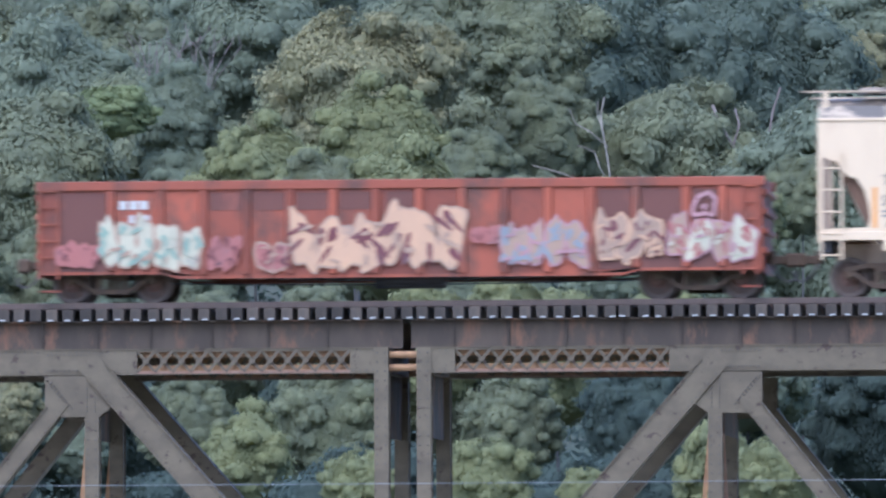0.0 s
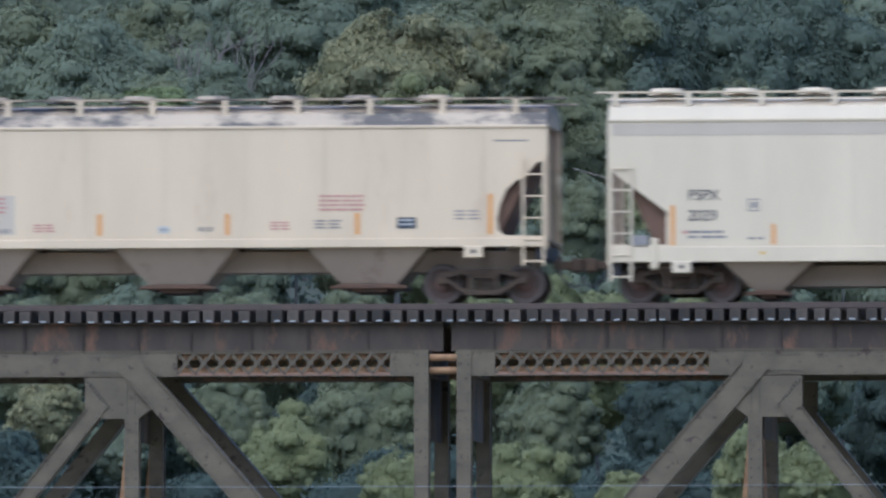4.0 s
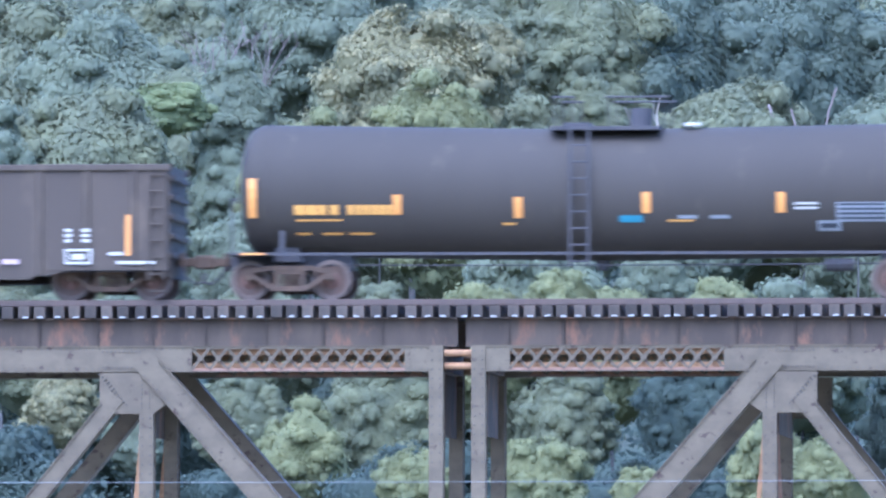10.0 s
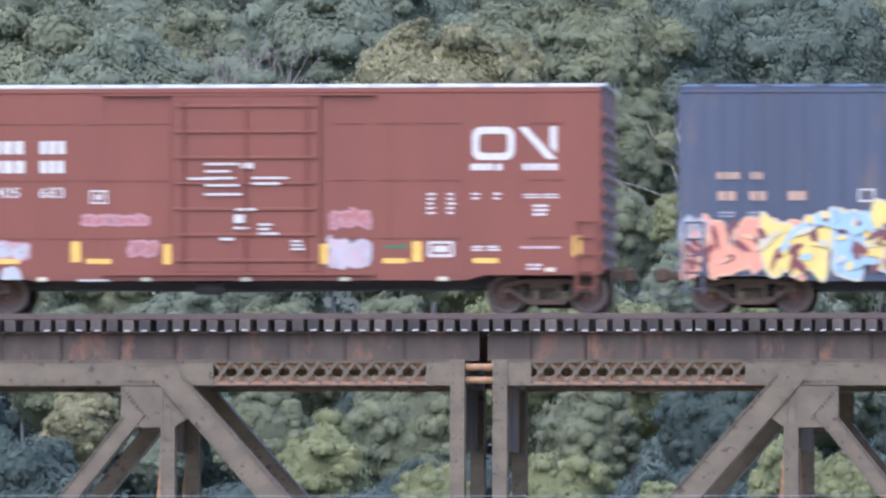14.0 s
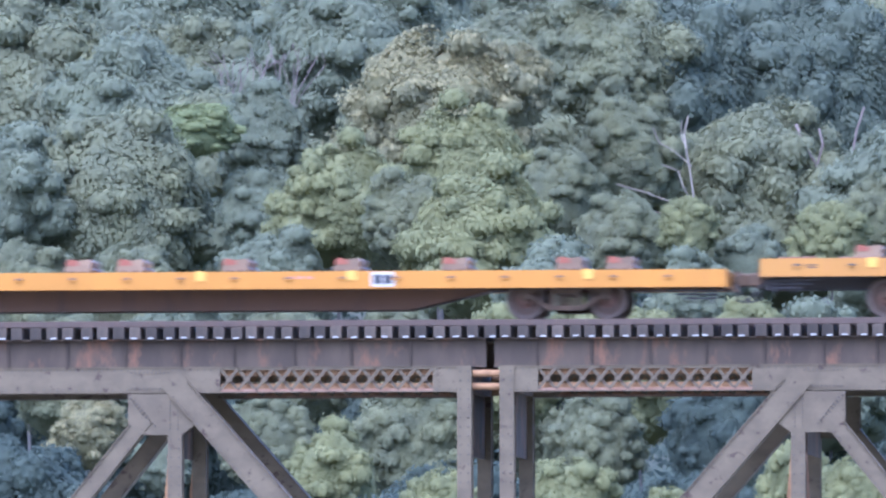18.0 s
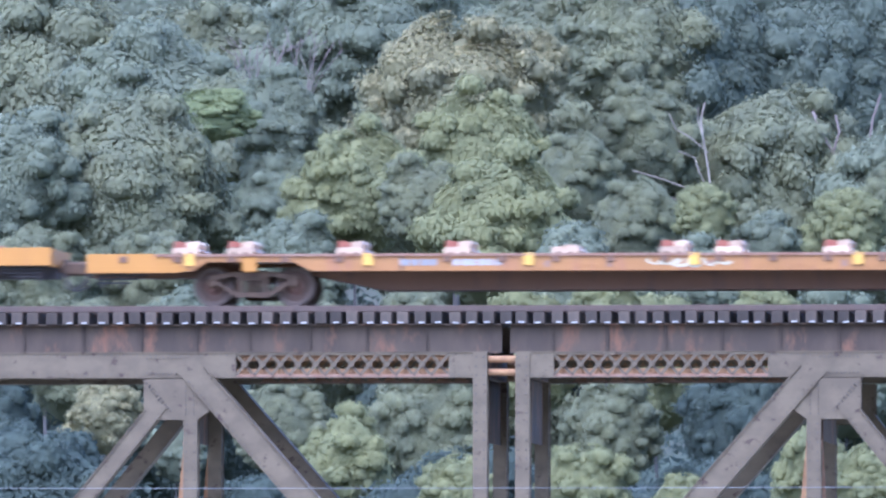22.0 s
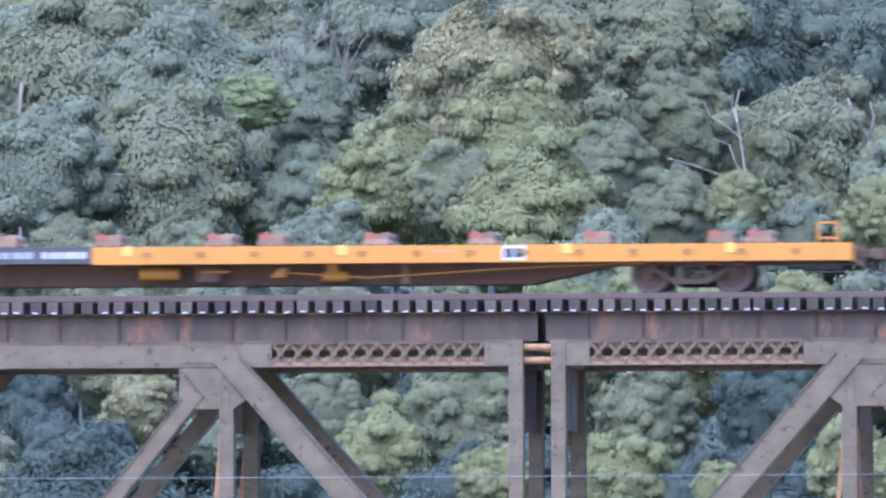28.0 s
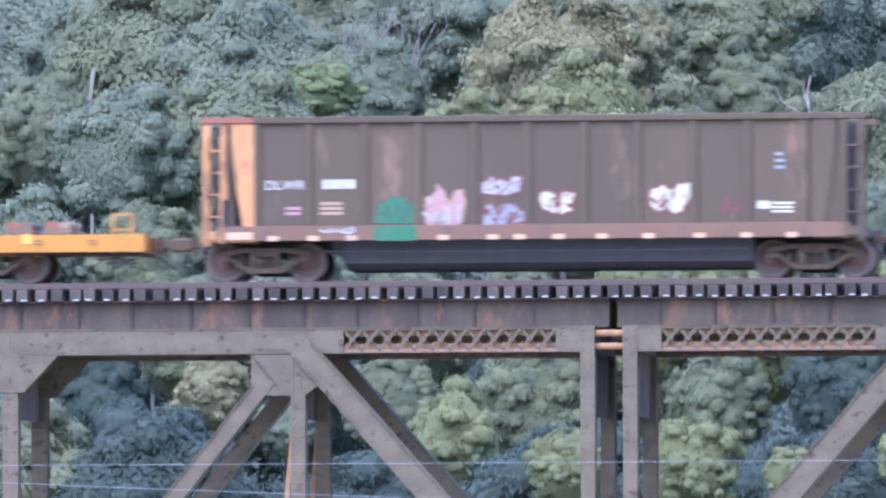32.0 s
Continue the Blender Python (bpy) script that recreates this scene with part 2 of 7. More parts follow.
def truss(span, yc):
    """One truss of a span; x runs from the end post at 0 to the end post at SPAN."""
    near = yc < 0
    y0, y1 = yc - CHORD_W / 2, yc + CHORD_W / 2
    lat = [(0.68, 5.31), (SPAN - 5.31, SPAN - 0.68)]
    rng = random.Random(3)
    # top chord: riveted plate, laced in the end panels
    for a, b in ((-0.155, lat[0][0]), (lat[0][1], PANEL[2]), (PANEL[2] + 0.004, PANEL[4]), (PANEL[4] + 0.004, lat[1][0]), (lat[1][1], SPAN + 0.155)):
        part("chord_web", box(B(), a, b, y0, y0 + 0.03, CHORD_B + 0.02, TOP - 0.02), M_STEEL, span)
        part("chord_web", box(B(), a, b, y1 - 0.03, y1, CHORD_B + 0.02, TOP - 0.02), M_STEEL, span)
        part("chord_cover", box(B(), a, b, y0 - 0.02, y1 + 0.02, TOP - 0.02, TOP), M_STEEL, span)
        part("chord_flange", box(B(), a, b, y0 - 0.025, y0 + 0.10, CHORD_B, CHORD_B + 0.02), M_STEEL, span)
        part("chord_flange", box(B(), a, b, y1 - 0.10, y1 + 0.025, CHORD_B, CHORD_B + 0.02), M_STEEL, span)
        if near:
            bm = B()
            rivets(bm, [(a + 0.08 + 0.14 * k, z) for k in range(int((b - a - 0.1) / 0.14)) for z in (CHORD_B + 0.07, TOP - 0.07)], y0, 0.016)
            tagged(part("rivets", bm, M_RIVET, span), kind="stuff")
    for a, b in lat:
        part("chord_angle", box(B(), a, b, y0, y0 + 0.02, TOP - 0.07, TOP - 0.012), M_STEEL, span)
        part("chord_angle", box(B(), a, b, y0, y0 + 0.02, CHORD_B + 0.022, CHORD_B + 0.075), M_RUSTY, span)
        part("chord_cover", box(B(), a, b, y0 - 0.02, y1 + 0.02, TOP - 0.01, TOP), M_STEEL, span)
        part("chord_flange", box(B(), a, b, y0 - 0.02, y0 + 0.10, CHORD_B, CHORD_B + 0.02), M_STEEL, span)
        part("chord_back", box(B(), a, b, y0 + 0.12, y0 + 0.14, TOP - 0.19, TOP - 0.03), M_RUSTLIGHT, span)
        part("chord_back", box(B(), a, b, y0 + 0.12, y0 + 0.14, CHORD_B + 0.03, CHORD_B + 0.20), M_RUSTLIGHT, span)
        n = 12
        step = (b - a) / n
        rise = TOP - 0.05 - (CHORD_B + 0.055)
        up = part("lacing_bar", fix(beam(B(), (0, 0), (step, rise), 0.062, y0 - 0.012, y0 - 0.002)), M_STEEL, span)
        down = part("lacing_bar", fix(beam(B(), (0, rise), (step, 0), 0.062, y0 + 0.022, y0 + 0.032)), M_STEEL, span)
        knot = part("lacing_plate", fix(slab(B(), [(step / 2 + 0.075 * math.cos(k * math.pi / 3), rise / 2 + 0.06 * math.sin(k * math.pi / 3)) for k in range(6)], y0 - 0.02, y0 - 0.012)), M_STEEL, span)
        for i in range(n):
            m = pose(a + step * i, 0, CHORD_B + 0.055)
            for ob in (up, down, knot):
                if i:
                    again(ob, m)
                else:
                    ob.matrix_basis = m
    # end posts, posts over the lower joints, and hangers
    posts = [(0.0, 0.31, TOP - 0.02), (SPAN, 0.31, TOP - 0.02), (PANEL[2], 0.34, CHORD_B), (PANEL[4], 0.34, CHORD_B)] + [(PANEL[i] + {1: -0.15, 3: 0.0, 5: 0.15}[i], 0.31, 25.56) for i in (1, 3, 5)]
    for x, w, top in posts:
        bm = B()
        loft(bm, [[(x + a, b, z) for a, b in ((-w / 2, y0 - 0.03), (w / 2, y0 - 0.03), (w / 2, y0 + 0.09), (w / 2 - 0.02, y0 + 0.09), (w / 2 - 0.02, y0), (0.015, y0), (0.015, y1 - 0.03), (w / 2, y1 - 0.03), (w / 2, y1), (-w / 2, y1), (-w / 2, y1 - 0.03), (-0.015, y1 - 0.03), (-0.015, y0), (-w / 2 + 0.02, y0), (-w / 2 + 0.02, y0 + 0.09), (-w / 2, y0 + 0.09))] for z in (NODE_B, top)])
        part("post", fix(bm), M_STEEL, span)
        if near:
            bm = B()
            rivets(bm, [(x + s * w * 0.28, top - 0.1 - 0.2 * i) for i in range(13) for s in (-1, 1)], y0 - 0.03)
            tagged(part("rivets", bm, M_RIVET, span), kind="stuff")
    for i, s in ((1, 1), (5, -1)):
        x = PANEL[i] - s * 0.15
        part("sway_bar", fix(beam(B(), (x - 0.10, 25.5), (x - 0.62, NODE_B), 0.10, yc + 0.08, yc + 0.10)), M_RUSTLIGHT, span)
    # gussets and diagonals
    for i in (1, 3, 5):
        x = PANEL[i]
        for s in (-1, 1):
            w = 0.53 if (i == 1 and s < 0) or (i == 5 and s > 0) else 0.36
            bx = x + s * (6.35 if w > 0.4 else 5.60)
            up = (x + s * (0.05 if w > 0.4 else 0.50), 26.78 if w > 0.4 else 25.93)
            for yy in ((y0 - 0.055, y0 - 0.03), (y1 + 0.01, y1 + 0.035)):
                part("diagonal", fix(beam(B(), up, (bx, NODE_B), w, *yy)), M_STEEL, span)
            d = Vector((bx - up[0], NODE_B - up[1])).normalized()
            n = Vector((-d.y, d.x)) * (w / 2 - 0.012)
            if near:
                bm = B()
                e = n * 0.80
                rivets(bm, [(up[0] + d.x * (0.35 + 0.13 * k) + g * e.x, up[1] + d.y * (0.35 + 0.13 * k) + g * e.y) for k in range(30) for g in (-1, 1)], y0 - 0.055, 0.017)
                tagged(part("rivets", bm, M_RIVET, span), kind="stuff")
            for k in (-1, 1):
                part("diagonal_flange", fix(beam(B(), (up[0] + k * n.x + 0.3 * d.x, up[1] + k * n.y + 0.3 * d.y), (bx + k * n.x, NODE_B + k * n.y), 0.024, y0 - 0.085, y1 + 0.04)), M_STEEL, span)
        bm = B()
        f = 1 if i != 5 else -1
        pts = [(0.87, CHORD_B - 0.02), (0.87, 25.76), (0.60, 25.56), (-0.30, 25.56), (-0.58, 25.76), (-0.42, CHORD_B - 0.02)]
        if i == 3:
            pts = [(0.80, CHORD_B - 0.02), (0.80, 25.76), (0.5, 25.56), (-0.5, 25.56), (-0.80, 25.76), (-0.80, CHORD_B - 0.02)]
        pts = [(x + f * a, b) for a, b in pts]
        slab(bm, pts, y0 - 0.03, y0 - 0.006)
        part("gusset", fix(bm), M_STEEL, span)
        part("gusset", fix(slab(B(), pts, y1 + 0.006, y1 + 0.01)), M_STEEL, span)
        if near:
            bm = B()
            pr = []
            for a in range(9):
                for b in range(3):
                    pr.append((x + f * (0.72 - 0.055 * a + 0.08 * b), 26.36 - 0.07 * a + 0.05 * b - 0.05))
            for b in range(8):
                pr += [(x + f * -0.05, 26.38 - 0.1 * b), (x + f * -0.22, 26.38 - 0.1 * b)]
            for a in range(10):
                pr += [(x + f * (0.80 - 0.09 * a), 26.56), (x + f * (0.80 - 0.09 * a), 26.90)]
            rivets(bm, pr, y0 - 0.03, 0.02)
            tagged(part("rivets", bm, M_RIVET, span), kind="stuff")
    for i in (2, 4):
        x = PANEL[i]
        bm = B()
        pts = [(x - 1.05, CHORD_B - 0.004), (x - 0.30, 25.66), (x + 0.30, 25.66), (x + 1.05, CHORD_B - 0.004)]
        slab(bm, pts, y0 - 0.055, y0 - 0.031)
        part("gusset", fix(bm), M_STEEL, span)
        part("gusset", fix(slab(B(), pts, y1 + 0.006, y1 + 0.03)), M_STEEL, span)
    for yy in (y0, y1 - 0.03):
        part("bottom_chord", box(B(), -0.15, SPAN + 0.15, yy, yy + 0.03, NODE_B - 0.25, NODE_B + 0.25), M_STEEL, span)
    # deck girder on the inner side, stiffened
    gy = yc + (0.80 if near else -0.80)
    part("girder_web", box(B(), -0.37, SPAN + 0.37, gy - 0.012, gy + 0.012, TOP + 0.03, GIRDER_T), M_GIRDER, span)
    part("girder_flange", box(B(), -0.37, SPAN + 0.37, gy - 0.17, gy + 0.17, TOP + 0.0, TOP + 0.03), M_GIRDER, span)
    part("girder_flange", box(B(), -0.37, SPAN + 0.37, gy - 0.15, gy + 0.15, GIRDER_T, GIRDER_T + 0.025), M_GIRDER, span)
    st = None
    x = 0.55
    while x < SPAN:
        bm = B()
        loft(bm, [[(a, b, z) for a, b in ((-0.05, gy - 0.014), (-0.05, gy - 0.03), (-0.008, gy - 0.03), (-0.008, gy - 0.07), (0.008, gy - 0.07), (0.008, gy - 0.03), (0.05, gy - 0.03), (0.05, gy - 0.014))] for z in (TOP + 0.03, GIRDER_T)])
        fix(bm)
        if st is None:
            st = part("stiffener", bm, M_GIRDER, span)
            st.matrix_basis = pose(x, 0, 0)
        else:
            bm.free()
            again(st, pose(x, 0, 0))
        x += rng.uniform(1.15, 1.35)


def bridge_span():
    span = thing("bridge_span", "grey riveted steel deck truss span with rust stains on stone piers", "bridge", group="bridge spans")
    truss(span, -TRUSS_Y)
    truss(span, TRUSS_Y)
    for x, top in [(p, 25.11) for p in (0.0, SPAN, PANEL[2], PANEL[4])] + [(PANEL[i], 25.11) for i in (1, 3, 5)]:
        part("cross_frame", box(B(), x - 0.02, x + 0.02, -TRUSS_Y + 0.17, TRUSS_Y - 0.17, top, CHORD_B), M_GIRDER, span)
        bm = B()
        rod(bm, (x - 0.02, -TRUSS_Y + 0.1, top), (x - 0.02, TRUSS_Y - 0.1, NODE_B), 0.05, n=6)
        part("sway_brace", bm, M_RUSTY, span)
        bm = B()
        box(bm, x - 0.15, x + 0.15, -TRUSS_Y + 0.22, TRUSS_Y - 0.22, CHORD_B + 0.02, TOP - 0.004)
        part("floor_beam", bm, M_GIRDER, span)
    for z in (26.865, 26.585):
        for s in (-1, 1):
            part("tie_roller", rod(B(), (-0.155, s * TRUSS_Y, z), (-0.46 - 0.305, s * TRUSS_Y, z), 0.075, n=14), M_RUSTLIGHT, span, "bright rust-orange roller")
    return span


span_a = bridge_span()
span_a.matrix_basis = pose(HALF_GAP, 0, 0)
PITCH = SPAN + 2 * HALF_GAP
for k in (-2, -1, 1):
    copy_thing(span_a, pose(HALF_GAP + k * PITCH, 0, 0))


def plain_span():
    """A span that the view never reaches, in few pieces."""
    span = thing("bridge_span", "grey riveted steel deck truss span with rust stains on stone piers", "bridge", group="bridge spans")
    for yc in (-TRUSS_Y, TRUSS_Y):
        y0, y1 = yc - 0.2, yc + 0.2
        part("top_chord", box(B(), -0.15, SPAN + 0.15, y0, y1, CHORD_B, TOP), M_STEEL, span)
        part("bottom_chord", box(B(), -0.15, SPAN + 0.15, y0, y1, NODE_B - 0.25, NODE_B + 0.25), M_STEEL, span)
        for x in PANEL:
            part("post", box(B(), x - 0.155, x + 0.155, y0 + 0.01, y1 - 0.01, NODE_B + 0.25, CHORD_B), M_STEEL, span)
        for i in (1, 3, 5):
            for s in (-1, 1):
                part("diagonal", fix(beam(B(), (PANEL[i], 26.7), (PANEL[i] + s * 6.35, NODE_B), 0.4, y0 - 0.02, y1 + 0.02)), M_STEEL, span)
        gy = yc + (0.80 if yc < 0 else -0.80)
        part("deck_girder", box(B(), -0.37, SPAN + 0.37, gy - 0.1, gy + 0.1, TOP, GIRDER_T + 0.025), M_GIRDER, span)
    for x in PANEL:
        part("floor_beam", box(B(), x - 0.15, x + 0.15, -TRUSS_Y + 0.22, TRUSS_Y - 0.22, CHORD_B, TOP - 0.004), M_GIRDER, span)
    return span


span_b = plain_span()
span_b.matrix_basis = pose(HALF_GAP + 2 * PITCH, 0, 0)
for k in range(-10, 10):
    if not -3 < k < 3:
        copy_thing(span_b, pose(HALF_GAP + k * PITCH, 0, 0))


def pier(x):
    g = ground_z(x, 0)
    bm = B()
    loft(bm, [[(x - w, -d, z), (x + w, -d, z), (x + w, d, z), (x - w, d, z)] for w, d, z in ((2.1, 4.4, g - 1), (1.5, 3.6, 18.6), (1.75, 3.85, 18.6), (1.75, 3.85, 19.2))])
    box(bm, x - 0.9, x + 0.9, -2.5, -1.6, 19.2, 19.35)
    box(bm, x - 0.9, x + 0.9, 1.6, 2.5, 19.2, 19.35)
    tagged(part("stone_pier", fix(bm), M_STONE), "tapered grey stone pier under the truss ends", "pier", "bridge piers")


for k in range(-10, 11):
    pier(k * PITCH)


# ---- track: rails and guard timbers on open-deck ties
def build_track():
    track = thing("railway_track", "rusty rails on open-deck timber ties across the bridge", "railway track")
    X0, X1 = -391.0, 391.0
    for s in (-1, 1):
        bm = B()
        pts = [(-0.07, 0), (0.07, 0), (0.07, 0.012), (0.012, 0.03), (0.012, 0.105), (0.036, 0.115), (0.036, 0.146), (-0.036, 0.146), (-0.036, 0.115), (-0.012, 0.105), (-0.012, 0.03), (-0.07, 0.012)]
        loft(bm, [[(x, s * 0.755 + a, RAIL_Z - 0.146 + b) for a, b in pts] for x in (X0, X1)])
        part("rail", fix(bm), M_RAIL, track)
        bm = B()
        box(bm, X0, X1, s * 1.18 - 0.10, s * 1.18 + 0.10, RAIL_Z - 0.144, RAIL_Z - 0.012, 0.01)
        part("guard_timber", bm, M_RAIL, track)
    bm = B()
    box(bm, -0.121, 0.121, -1.525, 1.525, -0.262, 0, 0.008)
    tie = part("tie", bm, M_TIE, track)
    bm = B()
    slab(bm, [(-0.066, -0.254), (0.066, -0.254), (0.060, -0.224), (-0.060, -0.224)], -1.55, -1.527)
    fix(bm)
    clip = part("tie_plate", bm, M_CLIP, track, "bright metal plate under the tie end")
    pitch = 0.368
    rng = random.Random(5)
    far = []
    n = int(391 / pitch)
    first = True
    for i in range(-n, n + 1):
        m = pose(i * pitch + rng.uniform(-0.025, 0.025), rng.uniform(-0.03, 0.03), RAIL_Z - 0.148 - rng.uniform(0, 0.012), 0, rng.uniform(-1, 1), rng.uniform(-1, 1))
        c = m @ pose(rng.uniform(-0.04, 0.04), 0, rng.uniform(-0.006, 0.006), 0, rng.uniform(-6, 6))
        if abs(i) <= 120:
            if first:
                tie.matrix_basis, clip.matrix_basis, first = m, c, False
            else:
                again(tie, m)
                if rng.random() > 0.12:
                    again(clip, c)
        else:
            far.append(m)
    cube = [(a, b, c) for a in (-0.121, 0.121) for b in (-1.525, 1.525) for c in (-0.262, 0)]
    quads = [(0, 1, 3, 2), (4, 6, 7, 5), (0, 4, 5, 1), (2, 3, 7, 6), (1, 5, 7, 3), (0, 2, 6, 4)]
    verts, faces = [], []
    for m in far:
        o = len(verts)
        verts += [m @ Vector(p) for p in cube]
        faces += [tuple(o + q for q in f) for f in quads]
    me = bpy.data.meshes.new("far_ties")
    me.from_pydata(verts, [], faces)
    me.materials.append(M_TIE)
    ob = new("far_ties", me)
    ob.parent = track
    tagged(ob, kind="stuff")


build_track()


# ---- trees: trunk, limbs and a crown of many small leaf sprays in uneven lobes
def ball_mesh(n):
    bm = B()
    bmesh.ops.create_icosphere(bm, subdivisions=n, radius=1.0)
    out = np.array([v.co[:] for v in bm.verts]), np.array([[v.index for v in f.verts] for f in bm.faces])
    bm.free()
    return out


CORE, HEART = ball_mesh(2), ball_mesh(3)


def leaves(name, seed, lobes, lobe_r, count, leaf, material, squash=0.85, feather=0.0, upper=False, core=0.87):
    """A crown 10 m wide and about 9 m high, its base at z=0."""
    rg = np.random.default_rng(seed)
    c = rg.normal(size=(lobes * 3, 3))
    c /= np.linalg.norm(c, axis=1)[:, None]
    c = c[c[:, 2] > -0.70][:lobes]
    az = np.arctan2(c[:, 1], c[:, 0])
    shape = 1 + 0.13 * np.sin(2 * az + seed) + 0.10 * np.sin(3 * az + 2 * seed + 3 * c[:, 2])
    c *= (rg.uniform(0.80, 1.03, len(c)) * shape)[:, None]
    dims = np.array([3.9, 3.9, 3.5])
    c = c * dims + np.array([0, 0, 4.3])
    r = lobe_r * rg.uniform(0.5, 1.25, len(c))
    w = r ** 2
    # leaves close over the lobes and the heart of the crown, where no lobe hides them
    many = count * 4
    pick = rg.choice(len(c), many, p=w / w.sum())
    d = rg.normal(size=(many, 3))
    d[:, 2] = np.where(d[:, 2] < -0.9, -d[:, 2], d[:, 2])
    if upper:
        d[:, 2] = np.abs(d[:, 2]) + 0.5
    d /= np.linalg.norm(d, axis=1)[:, None]

    def ripple(q, k):
        return 1 + 0.10 * np.sin(q[..., 0] * 9 + k) * np.sin(q[..., 1] * 8 + 2 * k) + 0.07 * np.sin(q[..., 2] * 13 + k)

    def girth(q):
        az_ = np.arctan2(q[:, 1], q[:, 0])
        return (1 + 0.13 * np.sin(2 * az_ + seed) + 0.10 * np.sin(3 * az_ + 2 * seed + 3 * q[:, 2])) * 0.955

    # each lobe is a bough of its own spread, flatter than it is wide
    flat = np.stack([rg.uniform(0.75, 1.45, len(c)), rg.uniform(0.75, 1.45, len(c)), squash * rg.uniform(0.60, 1.0, len(c))], 1)
    lift = rg.uniform(0.90, 1.06, many)
    lift = np.where((rg.random(many) < 0.15) & (d[:, 2] > -0.2), rg.uniform(1.05, 1.38, many), lift)
    pos = c[pick] + d * (r[pick] * ripple(d, pick) * lift)[:, None] * flat[pick]
    inner = rg.random(many) < 0.38
    pos = np.where(inner[:, None], d * (girth(d) * rg.uniform(0.97, 1.05, many))[:, None] * dims + np.array([0, 0, 4.3]), pos)
    pick = np.where(inner, -1, pick)
    out = np.linalg.norm((pos - np.array([0, 0, 4.3])) / dims, axis=1) > 0.70
    for k in range(len(c)):
        out &= (np.linalg.norm((pos - c[k]) / flat[k], axis=1) > 0.86 * r[k]) | (pick == k)
    keep = np.flatnonzero(out)[:count]
    pick, d, pos = pick[keep], d[keep], pos[keep]
    count = len(keep)
    nrm = d + rg.normal(size=(count, 3)) * 0.27 + np.array([0, 0, 0.30])
    nrm /= np.linalg.norm(nrm, axis=1)[:, None]
    a = np.cross(nrm, rg.normal(size=(count, 3)))
    a /= np.linalg.norm(a, axis=1)[:, None]
    b = np.cross(nrm, a)
    if feather:
        a = a * (1 - feather) + np.array([0, 0, 1.0]) * feather
    s = leaf * rg.uniform(0.55, 1.4, count)[:, None]
    verts = np.stack([pos - a * s - b * s * 0.45, pos + a * s, pos - a * s * 0.6 + b * s * 0.75], 1).reshape(-1, 3)
    tris = np.arange(count * 3).reshape(-1, 3)
    if core:
        vs, fs, o = [verts], [tris], count * 3
        bv, bf = CORE
        for k in range(len(c)):
            vs.append(c[k] + bv * (r[k] * core * ripple(bv, k))[:, None] * flat[k])
            fs.append(bf + o)
            o += len(bv)
        hv, hf = HEART
        vs.append(hv * (girth(hv) * 0.96)[:, None] * dims + np.array([0, 0, 4.3]))
        fs.append(hf + o)
        verts, tris = np.concatenate(vs), np.concatenate(fs)
    me = bpy.data.meshes.new(name)
    me.vertices.add(len(verts))
    me.vertices.foreach_set("co", verts.astype(np.float32).ravel())
    me.loops.add(tris.size)
    me.loops.foreach_set("vertex_index", tris.ravel().astype(np.int32))
    me.polygons.add(len(tris))
    me.polygons.foreach_set("loop_start", np.arange(0, tris.size, 3).astype(np.int32))
    me.update(calc_edges=True)
    me.materials.append(material)
    # leaves shade with the bough that they sit on; the cores keep their own faces' normals
    soft_n = d * 0.85 + np.array([0, 0, 0.32]) + rg.normal(size=(count, 3)) * 0.10
    soft_n /= np.linalg.norm(soft_n, axis=1)[:, None]
    loops = np.zeros((tris.size, 3))
    loops[:count * 3] = np.repeat(soft_n, 3, axis=0)
    me.normals_split_custom_set(loops)
    return me, c


def tree(label, seed, material, lobes=34, lobe_r=1.5, count=9000, leaf=0.224, bark=None, category="tree", tassel=None, **more):
    """A tree built out of sight scale: its crown stands on a trunk 7 m high."""
    t = thing("tree", label, category, group="hillside trees")
    me, c = leaves("crown", seed, lobes, lobe_r, count, leaf, material, **more)
    ob = new("crown", me)
    ob.parent = t
    ob.matrix_basis = pose(0, 0, 7)
    if tassel:
        me, _ = leaves("blossom", seed, lobes, lobe_r * 1.04, count // 2, leaf * 1.15, tassel, feather=0.25, upper=True, core=0.0)
        ob = new("blossom", me)
        ob.parent = t
        ob["label"] = "pale tan tasselled shoots"
        ob.matrix_basis = pose(0, 0, 7)
    rg = random.Random(seed)
    bm = B()
    pts = [Vector((0, 0, -1))]
    for z in (2, 5, 8, 11, 13.5):
        pts.append(Vector((rg.uniform(-0.4, 0.4), rg.uniform(-0.4, 0.4), z)))
    for i, (p, q) in enumerate(zip(pts, pts[1:])):
        rod(bm, p, q, 0.22 - 0.035 * i, 0.22 - 0.035 * (i + 1), 8)
    part("trunk", bm, bark or M_BARK, t)
    for k in range(4):
        base = Vector((0, 0, 0.5 + k))
        q = Vector(c[(k * 5) % len(c)])
        mid = base.lerp(q, 0.5) + Vector((0, 0, 0.6))
        part("limb", tube(B(), [base, mid, q], 0.07, 5), bark or M_BARK, t).matrix_basis = pose(0, 0, 7)
    return t


